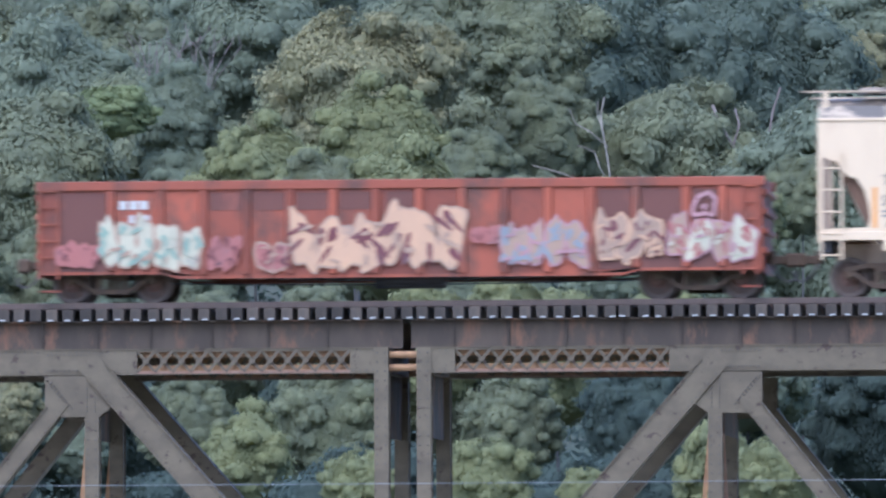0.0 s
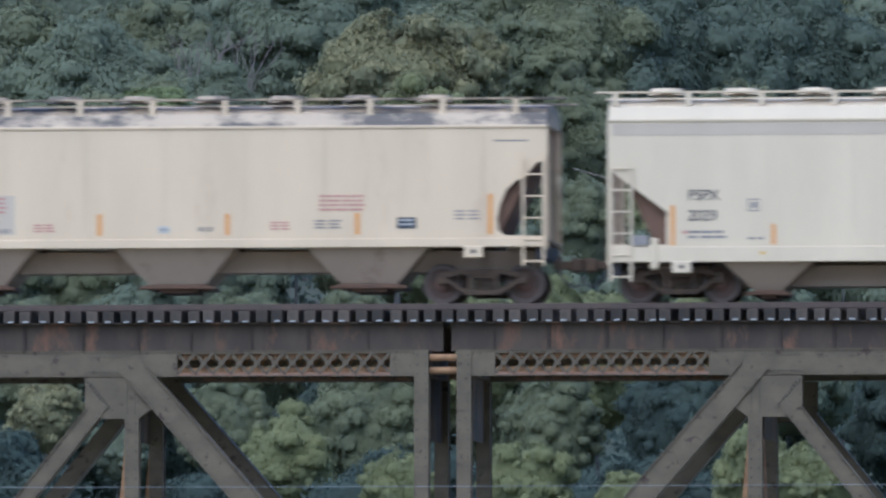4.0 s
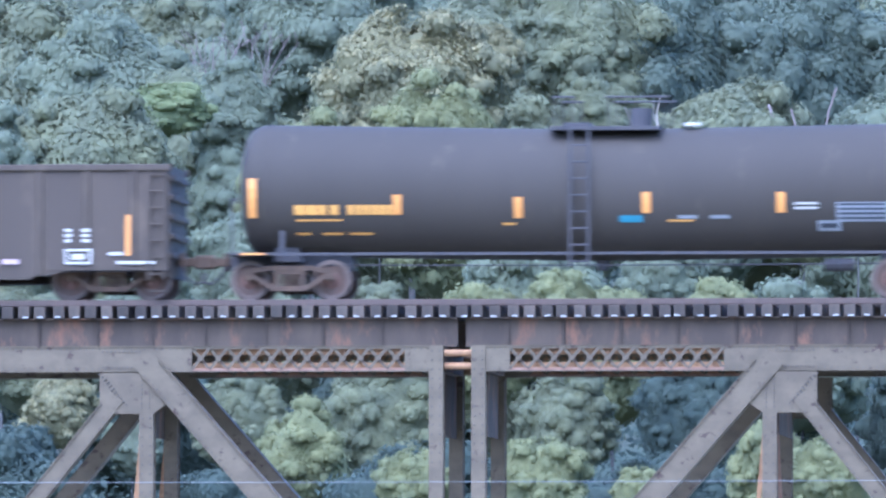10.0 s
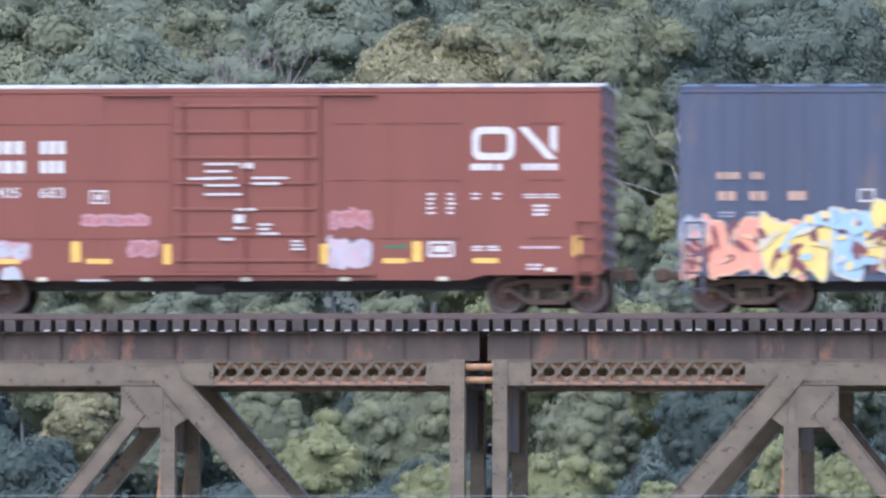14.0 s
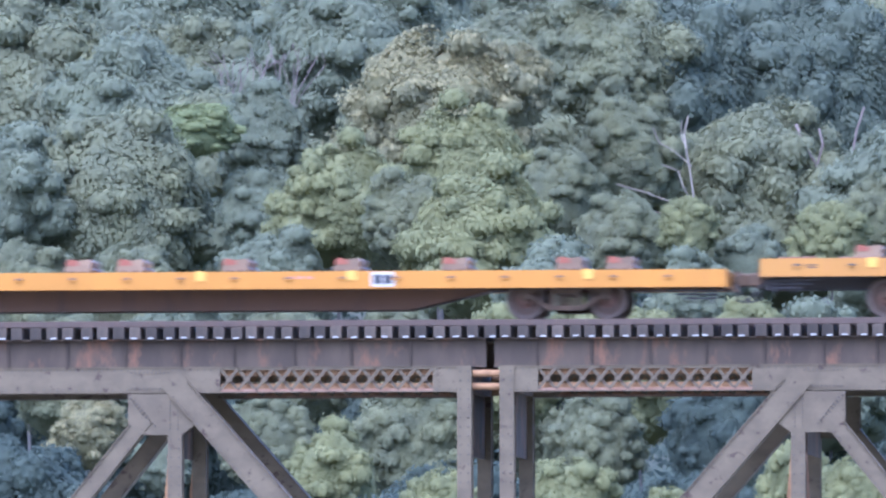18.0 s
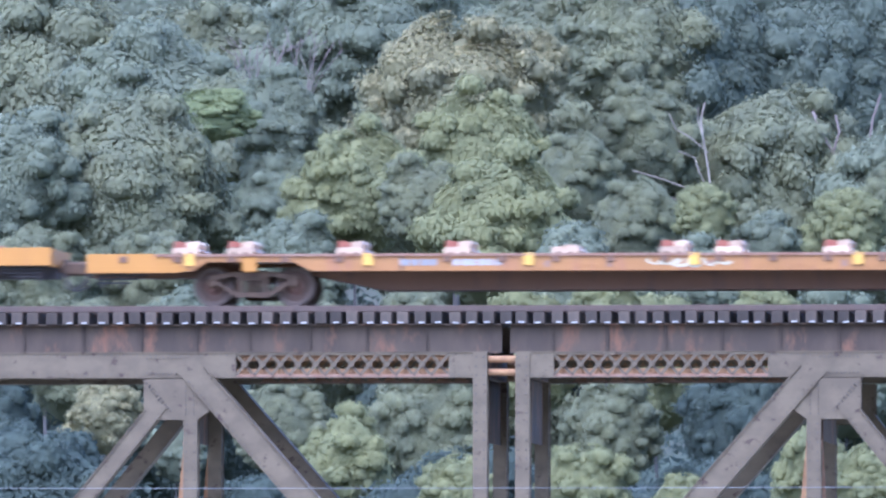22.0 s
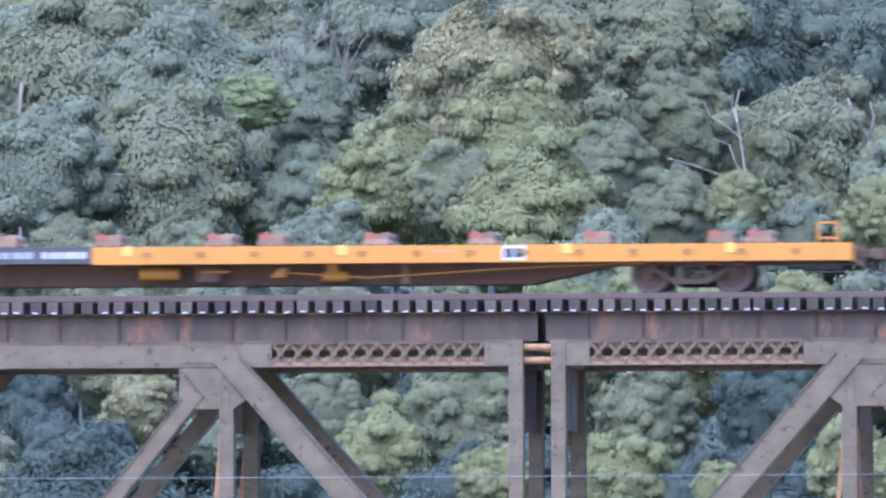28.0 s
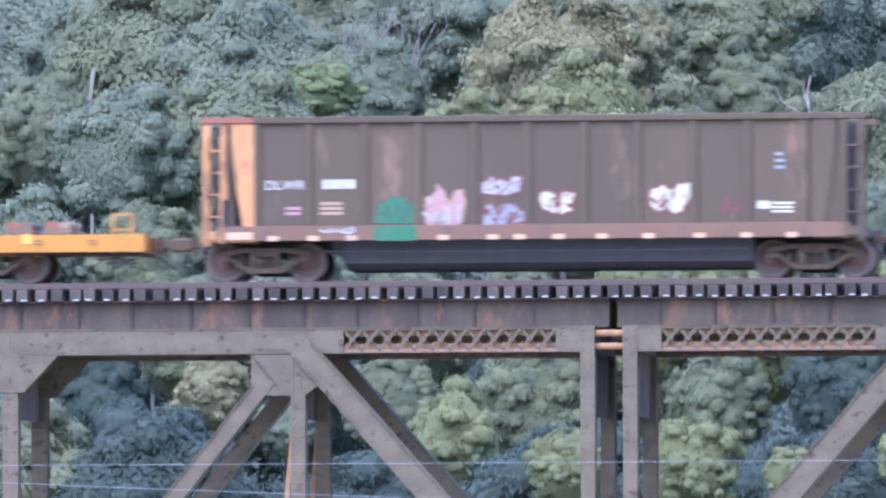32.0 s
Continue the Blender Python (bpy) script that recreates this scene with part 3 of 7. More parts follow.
KINDS = dict(
    MID_A=tree("broad mid-green deciduous tree on the hazy hillside", 11, L_MID, lobes=110, lobe_r=0.80, count=32000, leaf=0.115),
    MID_B=tree("rounded deciduous tree, its blue-green leaves coloured for the haze", 12, L_HAZE, lobes=70, lobe_r=0.95, count=16000, leaf=0.155),
    MID_C=tree("dense green deciduous tree among its neighbours", 13, L_MID, lobes=100, lobe_r=0.82, count=26000, leaf=0.125),
    DARK_A=tree("tree in a hollow of the slope, shade put into its dark leaves", 14, L_SHADE, lobes=96, lobe_r=0.85, count=30000, leaf=0.110),
    DARK_B=tree("large tree with shade put into its leaf colour, bare limbs showing through", 15, L_HALFSHADE, lobes=130, lobe_r=0.78, count=42000, leaf=0.092),
    BACK_A=tree("tree far up the slope, haze put into its blue-green leaves", 24, L_HAZE, lobes=96, lobe_r=0.85, count=30000, leaf=0.110),
    BACK_B=tree("mid-green tree far up the slope", 25, L_MID, lobes=96, lobe_r=0.85, count=30000, leaf=0.110),
    TAN=tree("tall tree with pale tan tasselled shoots over its crown", 16, L_OLIVE, lobes=110, lobe_r=0.80, count=28000, leaf=0.115, tassel=L_TAN),
    TAN2=tree("pale yellowish tree below the bridge deck", 17, L_OLIVE, lobes=70, lobe_r=0.95, count=14000, leaf=0.170, tassel=L_TAN),
    LIGHT_A=tree("light green tree in soft daylight", 18, L_LIGHT, lobes=84, lobe_r=0.90, count=19000, leaf=0.150),
    LIGHT_B=tree("pale green bushy tree in front of the woods", 19, L_LIGHT, lobes=70, lobe_r=0.95, count=14000, leaf=0.180, feather=0.12),
    LIGHT_C=tree("pale green tree with feathery upright shoots", 20, L_LIGHT, lobes=70, lobe_r=0.90, count=14000, leaf=0.180, feather=0.35),
    LIME=tree("yellow-green young tree on the hillside", 21, L_LIME, lobes=60, lobe_r=0.95, count=12000, leaf=0.180),
)
used = set()
spin = random.Random(8)


def plant(kind, x, y, top, width, tall=1.25):
    """Sets a tree on the ground with its crown's top at that height; the crown is width across, tall its stretch."""
    t = KINDS[kind]
    s = width / 10.0
    g = ground_z(x, y)
    h = max(top - g, 8.6 * s * tall)
    m = pose(x, y, top - h, 0, 0, spin.uniform(0, 360))
    if kind in used:
        t = copy_thing(t, m)
    else:
        used.add(kind)
        t.matrix_basis = m
    for o in t.children:
        if o.name.startswith("trunk"):
            o.matrix_basis = Matrix.Diagonal((s, s, (h - 3.0 * s) / 13.5, 1))
        else:
            o.matrix_basis = pose(0, 0, h - 8.6 * s * tall) @ Matrix.Diagonal((s, s, s * tall, 1))
    return t


plant("MID_A", -58.4, 334.5, 57.3, 14.2)
plant("BACK_A", -55.6, 385.0, 59.9, 8.6)
plant("BACK_A", -53.2, 395.3, 61.5, 8.1)
plant("TAN", -34.4, 302.0, 54.0, 9.9)
plant("TAN", -31.2, 305.4, 53.3, 4.0)
plant("DARK_B", -25.1, 323.0, 57.7, 13.3)
plant("MID_C", -27.5, 317.8, 56.5, 8.2)
plant("DARK_B", -18.0, 328.8, 57.7, 12.3)
plant("BACK_A", -37.5, 391.9, 62.1, 8.0)
plant("MID_A", -46.6, 280.7, 49.3, 10.6)
plant("MID_B", -51.4, 276.2, 47.9, 6.6)
plant("LIME", -45.4, 295.9, 50.0, 4.6, 0.75)
plant("MID_B", -43.1, 302.2, 51.3, 5.1)
plant("LIGHT_A", -31.4, 285.4, 49.5, 6.2)
plant("MID_A", -23.2, 273.5, 44.7, 5.3)
plant("BACK_A", -42.1, 296.4, 47.1, 6.1)
plant("BACK_B", -26.2, 310.1, 51.1, 6.2)
plant("LIGHT_A", -35.8, 273.0, 47.1, 6.2)
plant("LIGHT_A", -28.3, 264.8, 45.4, 7.5)
plant("MID_C", -31.9, 267.4, 45.2, 4.5)
plant("MID_B", -37.9, 266.9, 42.7, 5.3)
plant("MID_A", -26.4, 278.0, 47.0, 4.6)
plant("LIGHT_B", -19.2, 262.9, 43.8, 3.0)
plant("MID_B", -18.5, 257.0, 41.2, 4.2)
plant("LIGHT_B", -21.4, 241.7, 38.9, 4.3)
plant("MID_A", -29.7, 243.8, 38.7, 5.3)
plant("MID_B", -39.0, 242.8, 38.7, 5.3)
plant("LIGHT_B", -15.1, 243.4, 38.6, 4.8)
plant("LIGHT_B", -12.7, 259.6, 43.4, 3.9)
plant("MID_A", -11.0, 269.7, 45.2, 4.0)
plant("MID_B", -16.6, 265.2, 42.6, 3.5)
plant("MID_A", -43.4, 261.3, 42.0, 6.0)
plant("MID_A", -47.4, 255.8, 41.9, 5.9)
plant("MID_B", -23.3, 246.4, 41.2, 7.2)
plant("TAN2", -41.3, 231.6, 34.3, 3.5)
plant("LIGHT_A", -29.5, 217.9, 32.5, 4.8)
plant("LIGHT_C", -23.7, 206.6, 30.5, 3.3)
plant("LIGHT_C", -18.8, 205.1, 30.9, 4.0)
plant("LIGHT_C", -10.2, 210.0, 31.7, 4.0)
plant("LIGHT_C", -7.5, 206.3, 30.9, 3.5)
plant("LIGHT_C", -14.6, 201.6, 29.6, 2.2)
plant("MID_A", -27.3, 228.1, 34.8, 5.6)
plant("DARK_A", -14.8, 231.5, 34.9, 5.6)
plant("MID_A", -33.7, 229.5, 34.2, 4.2)
plant("MID_C", -20.7, 234.9, 34.3, 4.7)
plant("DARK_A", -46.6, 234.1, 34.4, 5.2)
plant("MID_B", -37.1, 223.1, 32.4, 2.8)
plant("LIGHT_B", -25.3, 243.3, 38.4, 5.7)
plant("LIGHT_B", -19.4, 243.9, 38.2, 6.2)
plant("MID_A", -34.6, 244.3, 38.5, 5.8)
plant("MID_A", -43.9, 243.3, 38.3, 5.8)
plant("MID_B", -11.8, 247.8, 38.5, 6.7)
plant("TAN", -12.9, 339.6, 54.9, 5.1)
plant("MID_A", -57.9, 294.6, 49.9, 6.4)
plant("MID_B", -63.0, 339.1, 55.9, 8.0)
plant("MID_B", -53.3, 260.2, 42.5, 6.0)

# the woods behind, row upon row up the slope
wood = random.Random(21)
for row in range(5):
    for i in range(8):
        x = -64 - row * 5 + (i + wood.uniform(-0.3, 0.3)) * (10.5 + row * 0.8)
        y = 318 + row * 36 + wood.uniform(-9, 9)
        plant(wood.choice(["BACK_B", "BACK_A", "BACK_A", "BACK_B"]), x, y, ground_z(x, y) + wood.uniform(14, 18), wood.uniform(10, 14))
# lower rows mostly take the shade-dark leaves, for dark gaps between crowns
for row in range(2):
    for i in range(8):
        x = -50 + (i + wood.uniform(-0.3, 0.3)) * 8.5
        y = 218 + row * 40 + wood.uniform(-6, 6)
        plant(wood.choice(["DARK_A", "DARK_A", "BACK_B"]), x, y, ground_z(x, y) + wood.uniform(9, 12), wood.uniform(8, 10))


# bare trees and dead shoots
def bare_tree(x, y, z, label, shoots, material, r=0.09):
    t = thing("bare_tree", label, "dead tree", pose(x, y, z), "bare trees")
    for k, s in enumerate(shoots):
        part("trunk" if k == 0 else "branch", tube(B(), [(a, 0.12 * math.sin(3 * i + k), b) for i, (a, b) in enumerate(s)], r if k == 0 else r * 0.6, 5), material, t)


bare_tree(-21.2, 288.8, 35.3, "pale leafless dead tree in front of dark woods",
          [[(0.25, -4), (0.2, 5), (0.05, 9.2), (-0.15, 10.6), (-0.35, 11.9), (-0.45, 12.6), (-0.25, 13.4)], [(-0.1, 11.1), (-0.9, 11.8), (-1.6, 12.2), (-1.9, 12.9)],
           [(0.1, 9.0), (-0.5, 10.2), (-0.75, 10.9), (-1.5, 11.2)], [(0.1, 8.6), (-0.9, 9.4), (-2.2, 9.9), (-3.6, 10.3)], [(0.1, 8.0), (-1.2, 8.9), (-3.2, 9.3), (-5.0, 10.2)], [(-0.35, 11.9), (-0.6, 12.6), (-0.55, 13.2)]], M_DEAD, 0.048)
bare_tree(-55.9, 294.8, ground_z(-55.9, 294.8), "short pale snag standing among green crowns", [[(0, 0), (0.1, 10), (0.0, 14.3), (0.15, 16.0)], [(0.0, 14.0), (-0.25, 14.4)]], M_DEAD)
twigs = random.Random(6)
for x, y, top in ((-47.9, 334.0, 54.6), (-45.5, 333.0, 54.8), (-50.0, 335.0, 53.8)):
    g = ground_z(x, y)
    h = top - g
    bare_tree(x, y, g, "cluster of leafless reddish shoots between crowns",
              [[(0, 0), (0, h - 4)]] + [[(0, h - 4.2), (a * 0.5 + twigs.uniform(-0.3, 0.3), h - 2.4), (a + twigs.uniform(-0.5, 0.5), h - 0.9), (a * 1.3 + twigs.uniform(-0.4, 0.4), h + twigs.uniform(-0.7, 0.3))] for a in [-1.5 + 0.25 * i for i in range(13)]], M_TWIG, 0.028)
bare_tree(-16.5, 314.0, 37.1, "dark bare limbs among the shaded crowns",
          [[(0.3, -3), (0.2, 5), (0, 8.3), (-0.6, 9.9), (-1.6, 11.6), (-2.0, 12.6)], [(0.05, 8.2), (0.6, 10.2), (0.9, 12.2), (1.3, 13.4)], [(-0.3, 9.0), (-1.6, 10.2), (-3.1, 11.0)], [(-1.0, 10.6), (-0.7, 11.6), (-0.9, 12.4)]], M_TWIG, 0.09)


def undergrowth():
    """Scrub and saplings that close the hillside between the trunks."""
    rg = np.random.default_rng(5)
    n = 110000
    pos = np.stack([rg.uniform(-80, 20, n), rg.uniform(188, 420, n), np.zeros(n)], 1)
    clump = 0.5 + 0.5 * np.sin(pos[:, 0] * 0.9 + np.sin(pos[:, 1] * 0.35) * 2) * np.sin(pos[:, 1] * 0.5 + np.sin(pos[:, 0] * 0.6) * 2)
    gx, gy = np.linspace(-85, 25, 40), np.linspace(185, 470, 70)
    gz = np.array([[ground_z(x, y) for x in gx] for y in gy])
    i = np.clip(np.searchsorted(gx, pos[:, 0]) - 1, 0, 38)
    j = np.clip(np.searchsorted(gy, pos[:, 1]) - 1, 0, 68)
    u, v = (pos[:, 0] - gx[i]) / (gx[1] - gx[0]), (pos[:, 1] - gy[j]) / (gy[1] - gy[0])
    z = gz[j, i] * (1 - u) * (1 - v) + gz[j, i + 1] * u * (1 - v) + gz[j + 1, i] * (1 - u) * v + gz[j + 1, i + 1] * u * v
    pos[:, 2] = z + rg.uniform(0.2, 1, n) ** 0.6 * (0.6 + 3.0 * clump)
    nrm = rg.normal(size=(n, 3)) + np.array([0, -0.5, 0.8])
    nrm /= np.linalg.norm(nrm, axis=1)[:, None]
    a = np.cross(nrm, rg.normal(size=(n, 3)))
    a /= np.linalg.norm(a, axis=1)[:, None]
    b = np.cross(nrm, a)
    s = 0.2 * rg.uniform(0.6, 1.4, n)[:, None]
    quad = np.stack([pos - a * s, pos - b * s * 0.6, pos + a * s, pos + b * s * 0.6], 1).reshape(-1, 3)
    me = bpy.data.meshes.new("undergrowth")
    me.vertices.add(n * 4)
    me.vertices.foreach_set("co", quad.astype(np.float32).ravel())
    me.loops.add(n * 4)
    me.loops.foreach_set("vertex_index", np.arange(n * 4, dtype=np.int32))
    me.polygons.add(n)
    me.polygons.foreach_set("loop_start", np.arange(0, n * 4, 4, dtype=np.int32))
    me.update(calc_edges=True)
    # the dark leaf colour stands in for shade between the crowns
    me.materials.append(L_SHADE)
    tagged(new("undergrowth", me), "dense scrub under the trees, coloured dark for the shade between crowns", "undergrowth", kind="stuff")


undergrowth()


# ---- two wires across the valley in front of the bridge
def wire(y, x0, x1, z0, z1, sag):
    pts = [(x0 + (x1 - x0) * i / 24, y, z0 + (z1 - z0) * i / 24 - sag * 4 * (i / 24) * (1 - i / 24)) for i in range(25)]
    tagged(part("overhead_wire", tube(B(), pts, 0.005, 5), M_WIRE), "thin pale overhead wire across the valley", "wire", "overhead wires")


def wire_pole(x, y):
    g = ground_z(x, y)
    pole = thing("utility_pole", "weathered wooden utility pole carrying wires", "utility pole", pose(x, y, g), "utility poles")
    part("pole", rod(B(), (0, 0, -0.5), (0, 0, 28.0 - g), 0.16, 0.11, 10), M_BARK, pole)


WIRE_Y = -40.0
wire(WIRE_Y, -60.0, 60.0, 23.6, 23.6, 0.42)
wire(WIRE_Y - 0.1, -60.0, 60.0, 27.4, 22.9, 2.6)
wire_pole(-60.0, WIRE_Y)
wire_pole(60.0, WIRE_Y)


# ---- the train: paints
def paint(name, c, stain=(0.09, 0.07, 0.055), at=0.60, vary=0.0, rough=0.55, other=None, scale=0.7, soft=0.15, streak=4.0, stain_scale=1.5):
    return mat(name, c, other or tuple(v * 0.86 for v in c), rough=rough, scale=scale, amount=0.6, stain=stain, stain_scale=stain_scale, stain_at=at, stain_soft=soft, streak=streak, bump=0.08, fine=25, random_value=vary)


P_RED = paint("faded_red_paint", (0.215, 0.050, 0.018), (0.085, 0.032, 0.016), 0.50, vary=0.3, stain_scale=1.0, streak=2.0)
P_REDDARK = paint("grimed_red_paint", (0.105, 0.034, 0.018), (0.20, 0.058, 0.030), 0.58)
P_CREAM = paint("cream_paint", (0.56, 0.412, 0.245), (0.43, 0.300, 0.175), 0.56, soft=0.25)
P_CREAM_ROOF = paint("sooty_cream_paint", (0.44, 0.325, 0.200), (0.085, 0.065, 0.045), 0.45, soft=0.13, stain_scale=0.8, streak=0.6)
P_WHITE = paint("white_paint", (0.565, 0.440, 0.278), (0.46, 0.350, 0.220), 0.64, soft=0.2)
P_BAND = paint("grey_band_paint", (0.44, 0.345, 0.235), (0.36, 0.275, 0.19), 0.6)
P_BLACK = paint("black_paint", (0.049, 0.034, 0.020), (0.080, 0.056, 0.033), 0.55, vary=0.15, rough=0.72)
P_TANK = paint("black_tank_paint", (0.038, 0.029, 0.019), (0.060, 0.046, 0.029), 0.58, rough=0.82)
P_TANKBROWN = paint("dusty_tank_paint", (0.080, 0.058, 0.028), (0.054, 0.042, 0.029), 0.58, rough=0.62, streak=1.2)
P_OXIDE = paint("oxide_red_paint", (0.130, 0.034, 0.012), (0.110, 0.037, 0.020), 0.66, vary=0.06)
P_BLUE = paint("dull_blue_paint", (0.042, 0.046, 0.060), (0.085, 0.062, 0.050), 0.57, vary=0.08)
P_DOORBROWN = paint("rusted_blue_paint", (0.109, 0.071, 0.071), (0.10, 0.11, 0.17), 0.6)
P_YELLOW = paint("chrome_yellow_paint", (0.35, 0.148, 0.007), (0.22, 0.082, 0.024), 0.62)
P_ORANGE = paint("faded_orange_paint", (0.33, 0.150, 0.016), (0.26, 0.10, 0.038), 0.60)
P_RUSTORANGE = paint("rust_worn_orange_paint", (0.265, 0.122, 0.028), (0.20, 0.08, 0.045), 0.54)
P_BROWNUNDER = paint("dusty_brown_underframe", (0.138, 0.076, 0.042), (0.075, 0.05, 0.04), 0.55, rough=0.85)
P_HOPPERDIRT = paint("dusty_hopper_sheet", (0.36, 0.262, 0.175), (0.22, 0.150, 0.095), 0.55, rough=0.85)
P_COAL = paint("dull_brown_black_paint", (0.070, 0.045, 0.021), (0.17, 0.10, 0.052), 0.58, vary=0.12, rough=0.7)
P_HITCH = paint("faded_pink_grey_paint", (0.172, 0.114, 0.062), (0.10, 0.062, 0.036), 0.55, vary=0.3, stain_scale=5.0, streak=1.0)
P_HITCHPALE = paint("chalky_cream_paint", (0.41, 0.30, 0.185), (0.25, 0.155, 0.085), 0.54, vary=0.3, stain_scale=4.0, streak=1.0)
P_TOPRED = paint("bright_red_paint", (0.21, 0.066, 0.032))
P_COALRUST = paint("flaking_orange_rust", (0.34, 0.140, 0.036), (0.16, 0.07, 0.032), 0.50, other=(0.42, 0.215, 0.065), scale=1.6, streak=2.0)
M_TRUCK = mat("truck_casting", (0.088, 0.054, 0.029), (0.060, 0.038, 0.022), rough=0.85, scale=5, amount=0.7, bump=0.3)
M_WHEEL = mat("wheel_steel", (0.062, 0.038, 0.022), (0.088, 0.047, 0.026), rough=0.7, scale=4, amount=0.7, bump=0.2)
M_RIM = mat("wheel_rim_steel", (0.115, 0.080, 0.052), (0.085, 0.058, 0.04), rough=0.6, scale=5, amount=0.6, bump=0.1)
M_HUB = mat("rusty_hub", (0.155, 0.085, 0.055), (0.11, 0.06, 0.04), rough=0.8, scale=6, bump=0.1)
M_UNDER = mat("black_underframe", (0.040, 0.037, 0.038), (0.06, 0.05, 0.045), rough=0.85, scale=3, bump=0.2)
M_PALE = mat("white_lettering", (0.44, 0.40, 0.335), rough=0.6, scale=9, bump=0)
M_INK = mat("black_lettering", (0.035, 0.035, 0.04), rough=0.6, scale=9, bump=0)
M_GREYINK = mat("grey_lettering", (0.23, 0.195, 0.165), rough=0.6, scale=9, bump=0)
M_DARKINK = mat("dark_grey_lettering", (0.11, 0.105, 0.105), rough=0.6, scale=9, bump=0)
M_REDINK = mat("red_lettering", (0.44, 0.185, 0.14), rough=0.6, scale=9, bump=0)
M_REFLECT = mat("amber_reflector", (0.53, 0.23, 0.04), (0.48, 0.21, 0.04), rough=0.4, scale=6, bump=0)
M_REFYELLOW = mat("yellow_reflector", (0.56, 0.33, 0.045), rough=0.4, scale=6, bump=0)
M_GOLD = mat("yellow_lettering", (0.605, 0.302, 0.050), rough=0.6, scale=9, bump=0)
SPRAY = {k: mat("spray_" + k, tuple(0.68 * v for v in c), tuple(0.52 * v + 0.02 for v in c), rough=0.7, scale=2.0, amount=0.6, stain=tuple(0.36 * v + 0.05 for v in c), stain_scale=2.6, stain_at=0.55, stain_soft=0.12, streak=1.6, bump=0) for k, c in dict(
    peach=(0.66, 0.385, 0.200), cream=(0.60, 0.52, 0.33), mint=(0.30, 0.385, 0.265), yellow=(0.80, 0.57, 0.12), sky=(0.361, 0.482, 0.516), orange=(0.72, 0.29, 0.15),
    rose=(0.40, 0.135, 0.10), white=(0.46, 0.43, 0.39), pink=(0.46, 0.24, 0.225), silver=(0.30, 0.295, 0.29), green=(0.035, 0.150, 0.055), maroon=(0.17, 0.040, 0.034), tan=(0.44, 0.275, 0.165), teal=(0.060, 0.241, 0.310), hot=(0.54, 0.38, 0.36)).items()}

CARS, WHEELS = [], []


# ---- the train: shared pieces
def lathe(bm, profile, y_axis=True, n=20):
    """Turns (radius, y) pairs round the y axis."""
    rings = [[(r * math.cos(a), y, r * math.sin(a)) for a in [2 * math.pi * i / n for i in range(n)]] for r, y in profile]
    return loft(bm, rings)


def wheel_mesh(r):
    bm = B()
    for s in (-1, 1):
        p = [(0.05, 0.93), (0.10, 0.93), (0.10, 0.86), (0.13, 0.83), (r * 0.45, 0.79), (r * 0.80, 0.795), (r * 0.83, 0.83), (r, 0.83), (r, 0.745), (r + 0.028, 0.725), (r + 0.028, 0.70), (r * 0.82, 0.70), (r * 0.45, 0.74), (0.09, 0.70), (0.08, 0.0)]
        lathe(bm, [(a, s * b) for a, b in p])
        for k in range(3):
            a = k * 2 * math.pi / 3
            box(bm, 0.06 * math.cos(a) - 0.015, 0.06 * math.cos(a) + 0.015, s * 0.93, s * 0.95, 0.06 * math.sin(a) - 0.015, 0.06 * math.sin(a) + 0.015)
    me = bpy.data.meshes.new("wheelset")
    fix(bm)
    # worn rim lighter, dish darker: the dish's shading is put into the colours
    for f in bm.faces:
        far = min(math.hypot(v.co.x, v.co.z) for v in f.verts)
        f.material_index = 1 if far > 0.79 * r else 2 if far < 0.16 else 0
    bm.to_mesh(me)
    bm.free()
    for m in (M_WHEEL, M_RIM, M_HUB):
        me.materials.append(m)
    return me


def side_frame_mesh(side):
    bm = B()
    for s in (side,):
        a, b = s * 0.955, s * 1.075
        y0, y1 = min(a, b), max(a, b)
        beam(bm, (-0.98, 0.58), (-0.45, 0.68), 0.10, y0, y1)
        beam(bm, (0.98, 0.58), (0.45, 0.68), 0.10, y0, y1)
        box(bm, -0.47, 0.47, y0, y1, 0.63, 0.73)
        beam(bm, (-0.86, 0.55), (-0.36, 0.235), 0.09, y0, y1)
        beam(bm, (0.86, 0.55), (0.36, 0.235), 0.09, y0, y1)
        box(bm, -0.40, 0.40, y0, y1, 0.18, 0.28)
        for k in (-1, 1):
            box(bm, k * 0.29 - 0.05, k * 0.29 + 0.05, y0, y1, 0.25, 0.66)
            box(bm, k * 0.89 - 0.10, k * 0.89 + 0.10, y0 - 0.01, y1 + 0.03, 0.40, 0.56, 0.03)
    me = bpy.data.meshes.new("side_frame")
    fix(bm).to_mesh(me)
    bm.free()
    me.materials.append(M_TRUCK)
    return me


def spring_mesh():
    bm = B()
    for s in (-1, 1):
        for k in (-0.15, 0.0, 0.15):
            for z in range(5):
                lz = 0.30 + z * 0.05
                bmesh.ops.create_cone(bm, cap_ends=True, segments=8, radius1=0.062, radius2=0.062, depth=0.03, matrix=Matrix.Translation((k, s * 1.015, lz)))
    box(bm, -0.22, 0.22, -1.06, 1.06, 0.54, 0.63)
    me = bpy.data.meshes.new("bolster")
    bm.to_mesh(me)
    bm.free()
    me.materials.append(M_TRUCK)
    return me


WHEEL_MESH, FRAME_MESHES, SPRING_MESH = wheel_mesh(0.42), [side_frame_mesh(s) for s in (-1, 1)], spring_mesh()


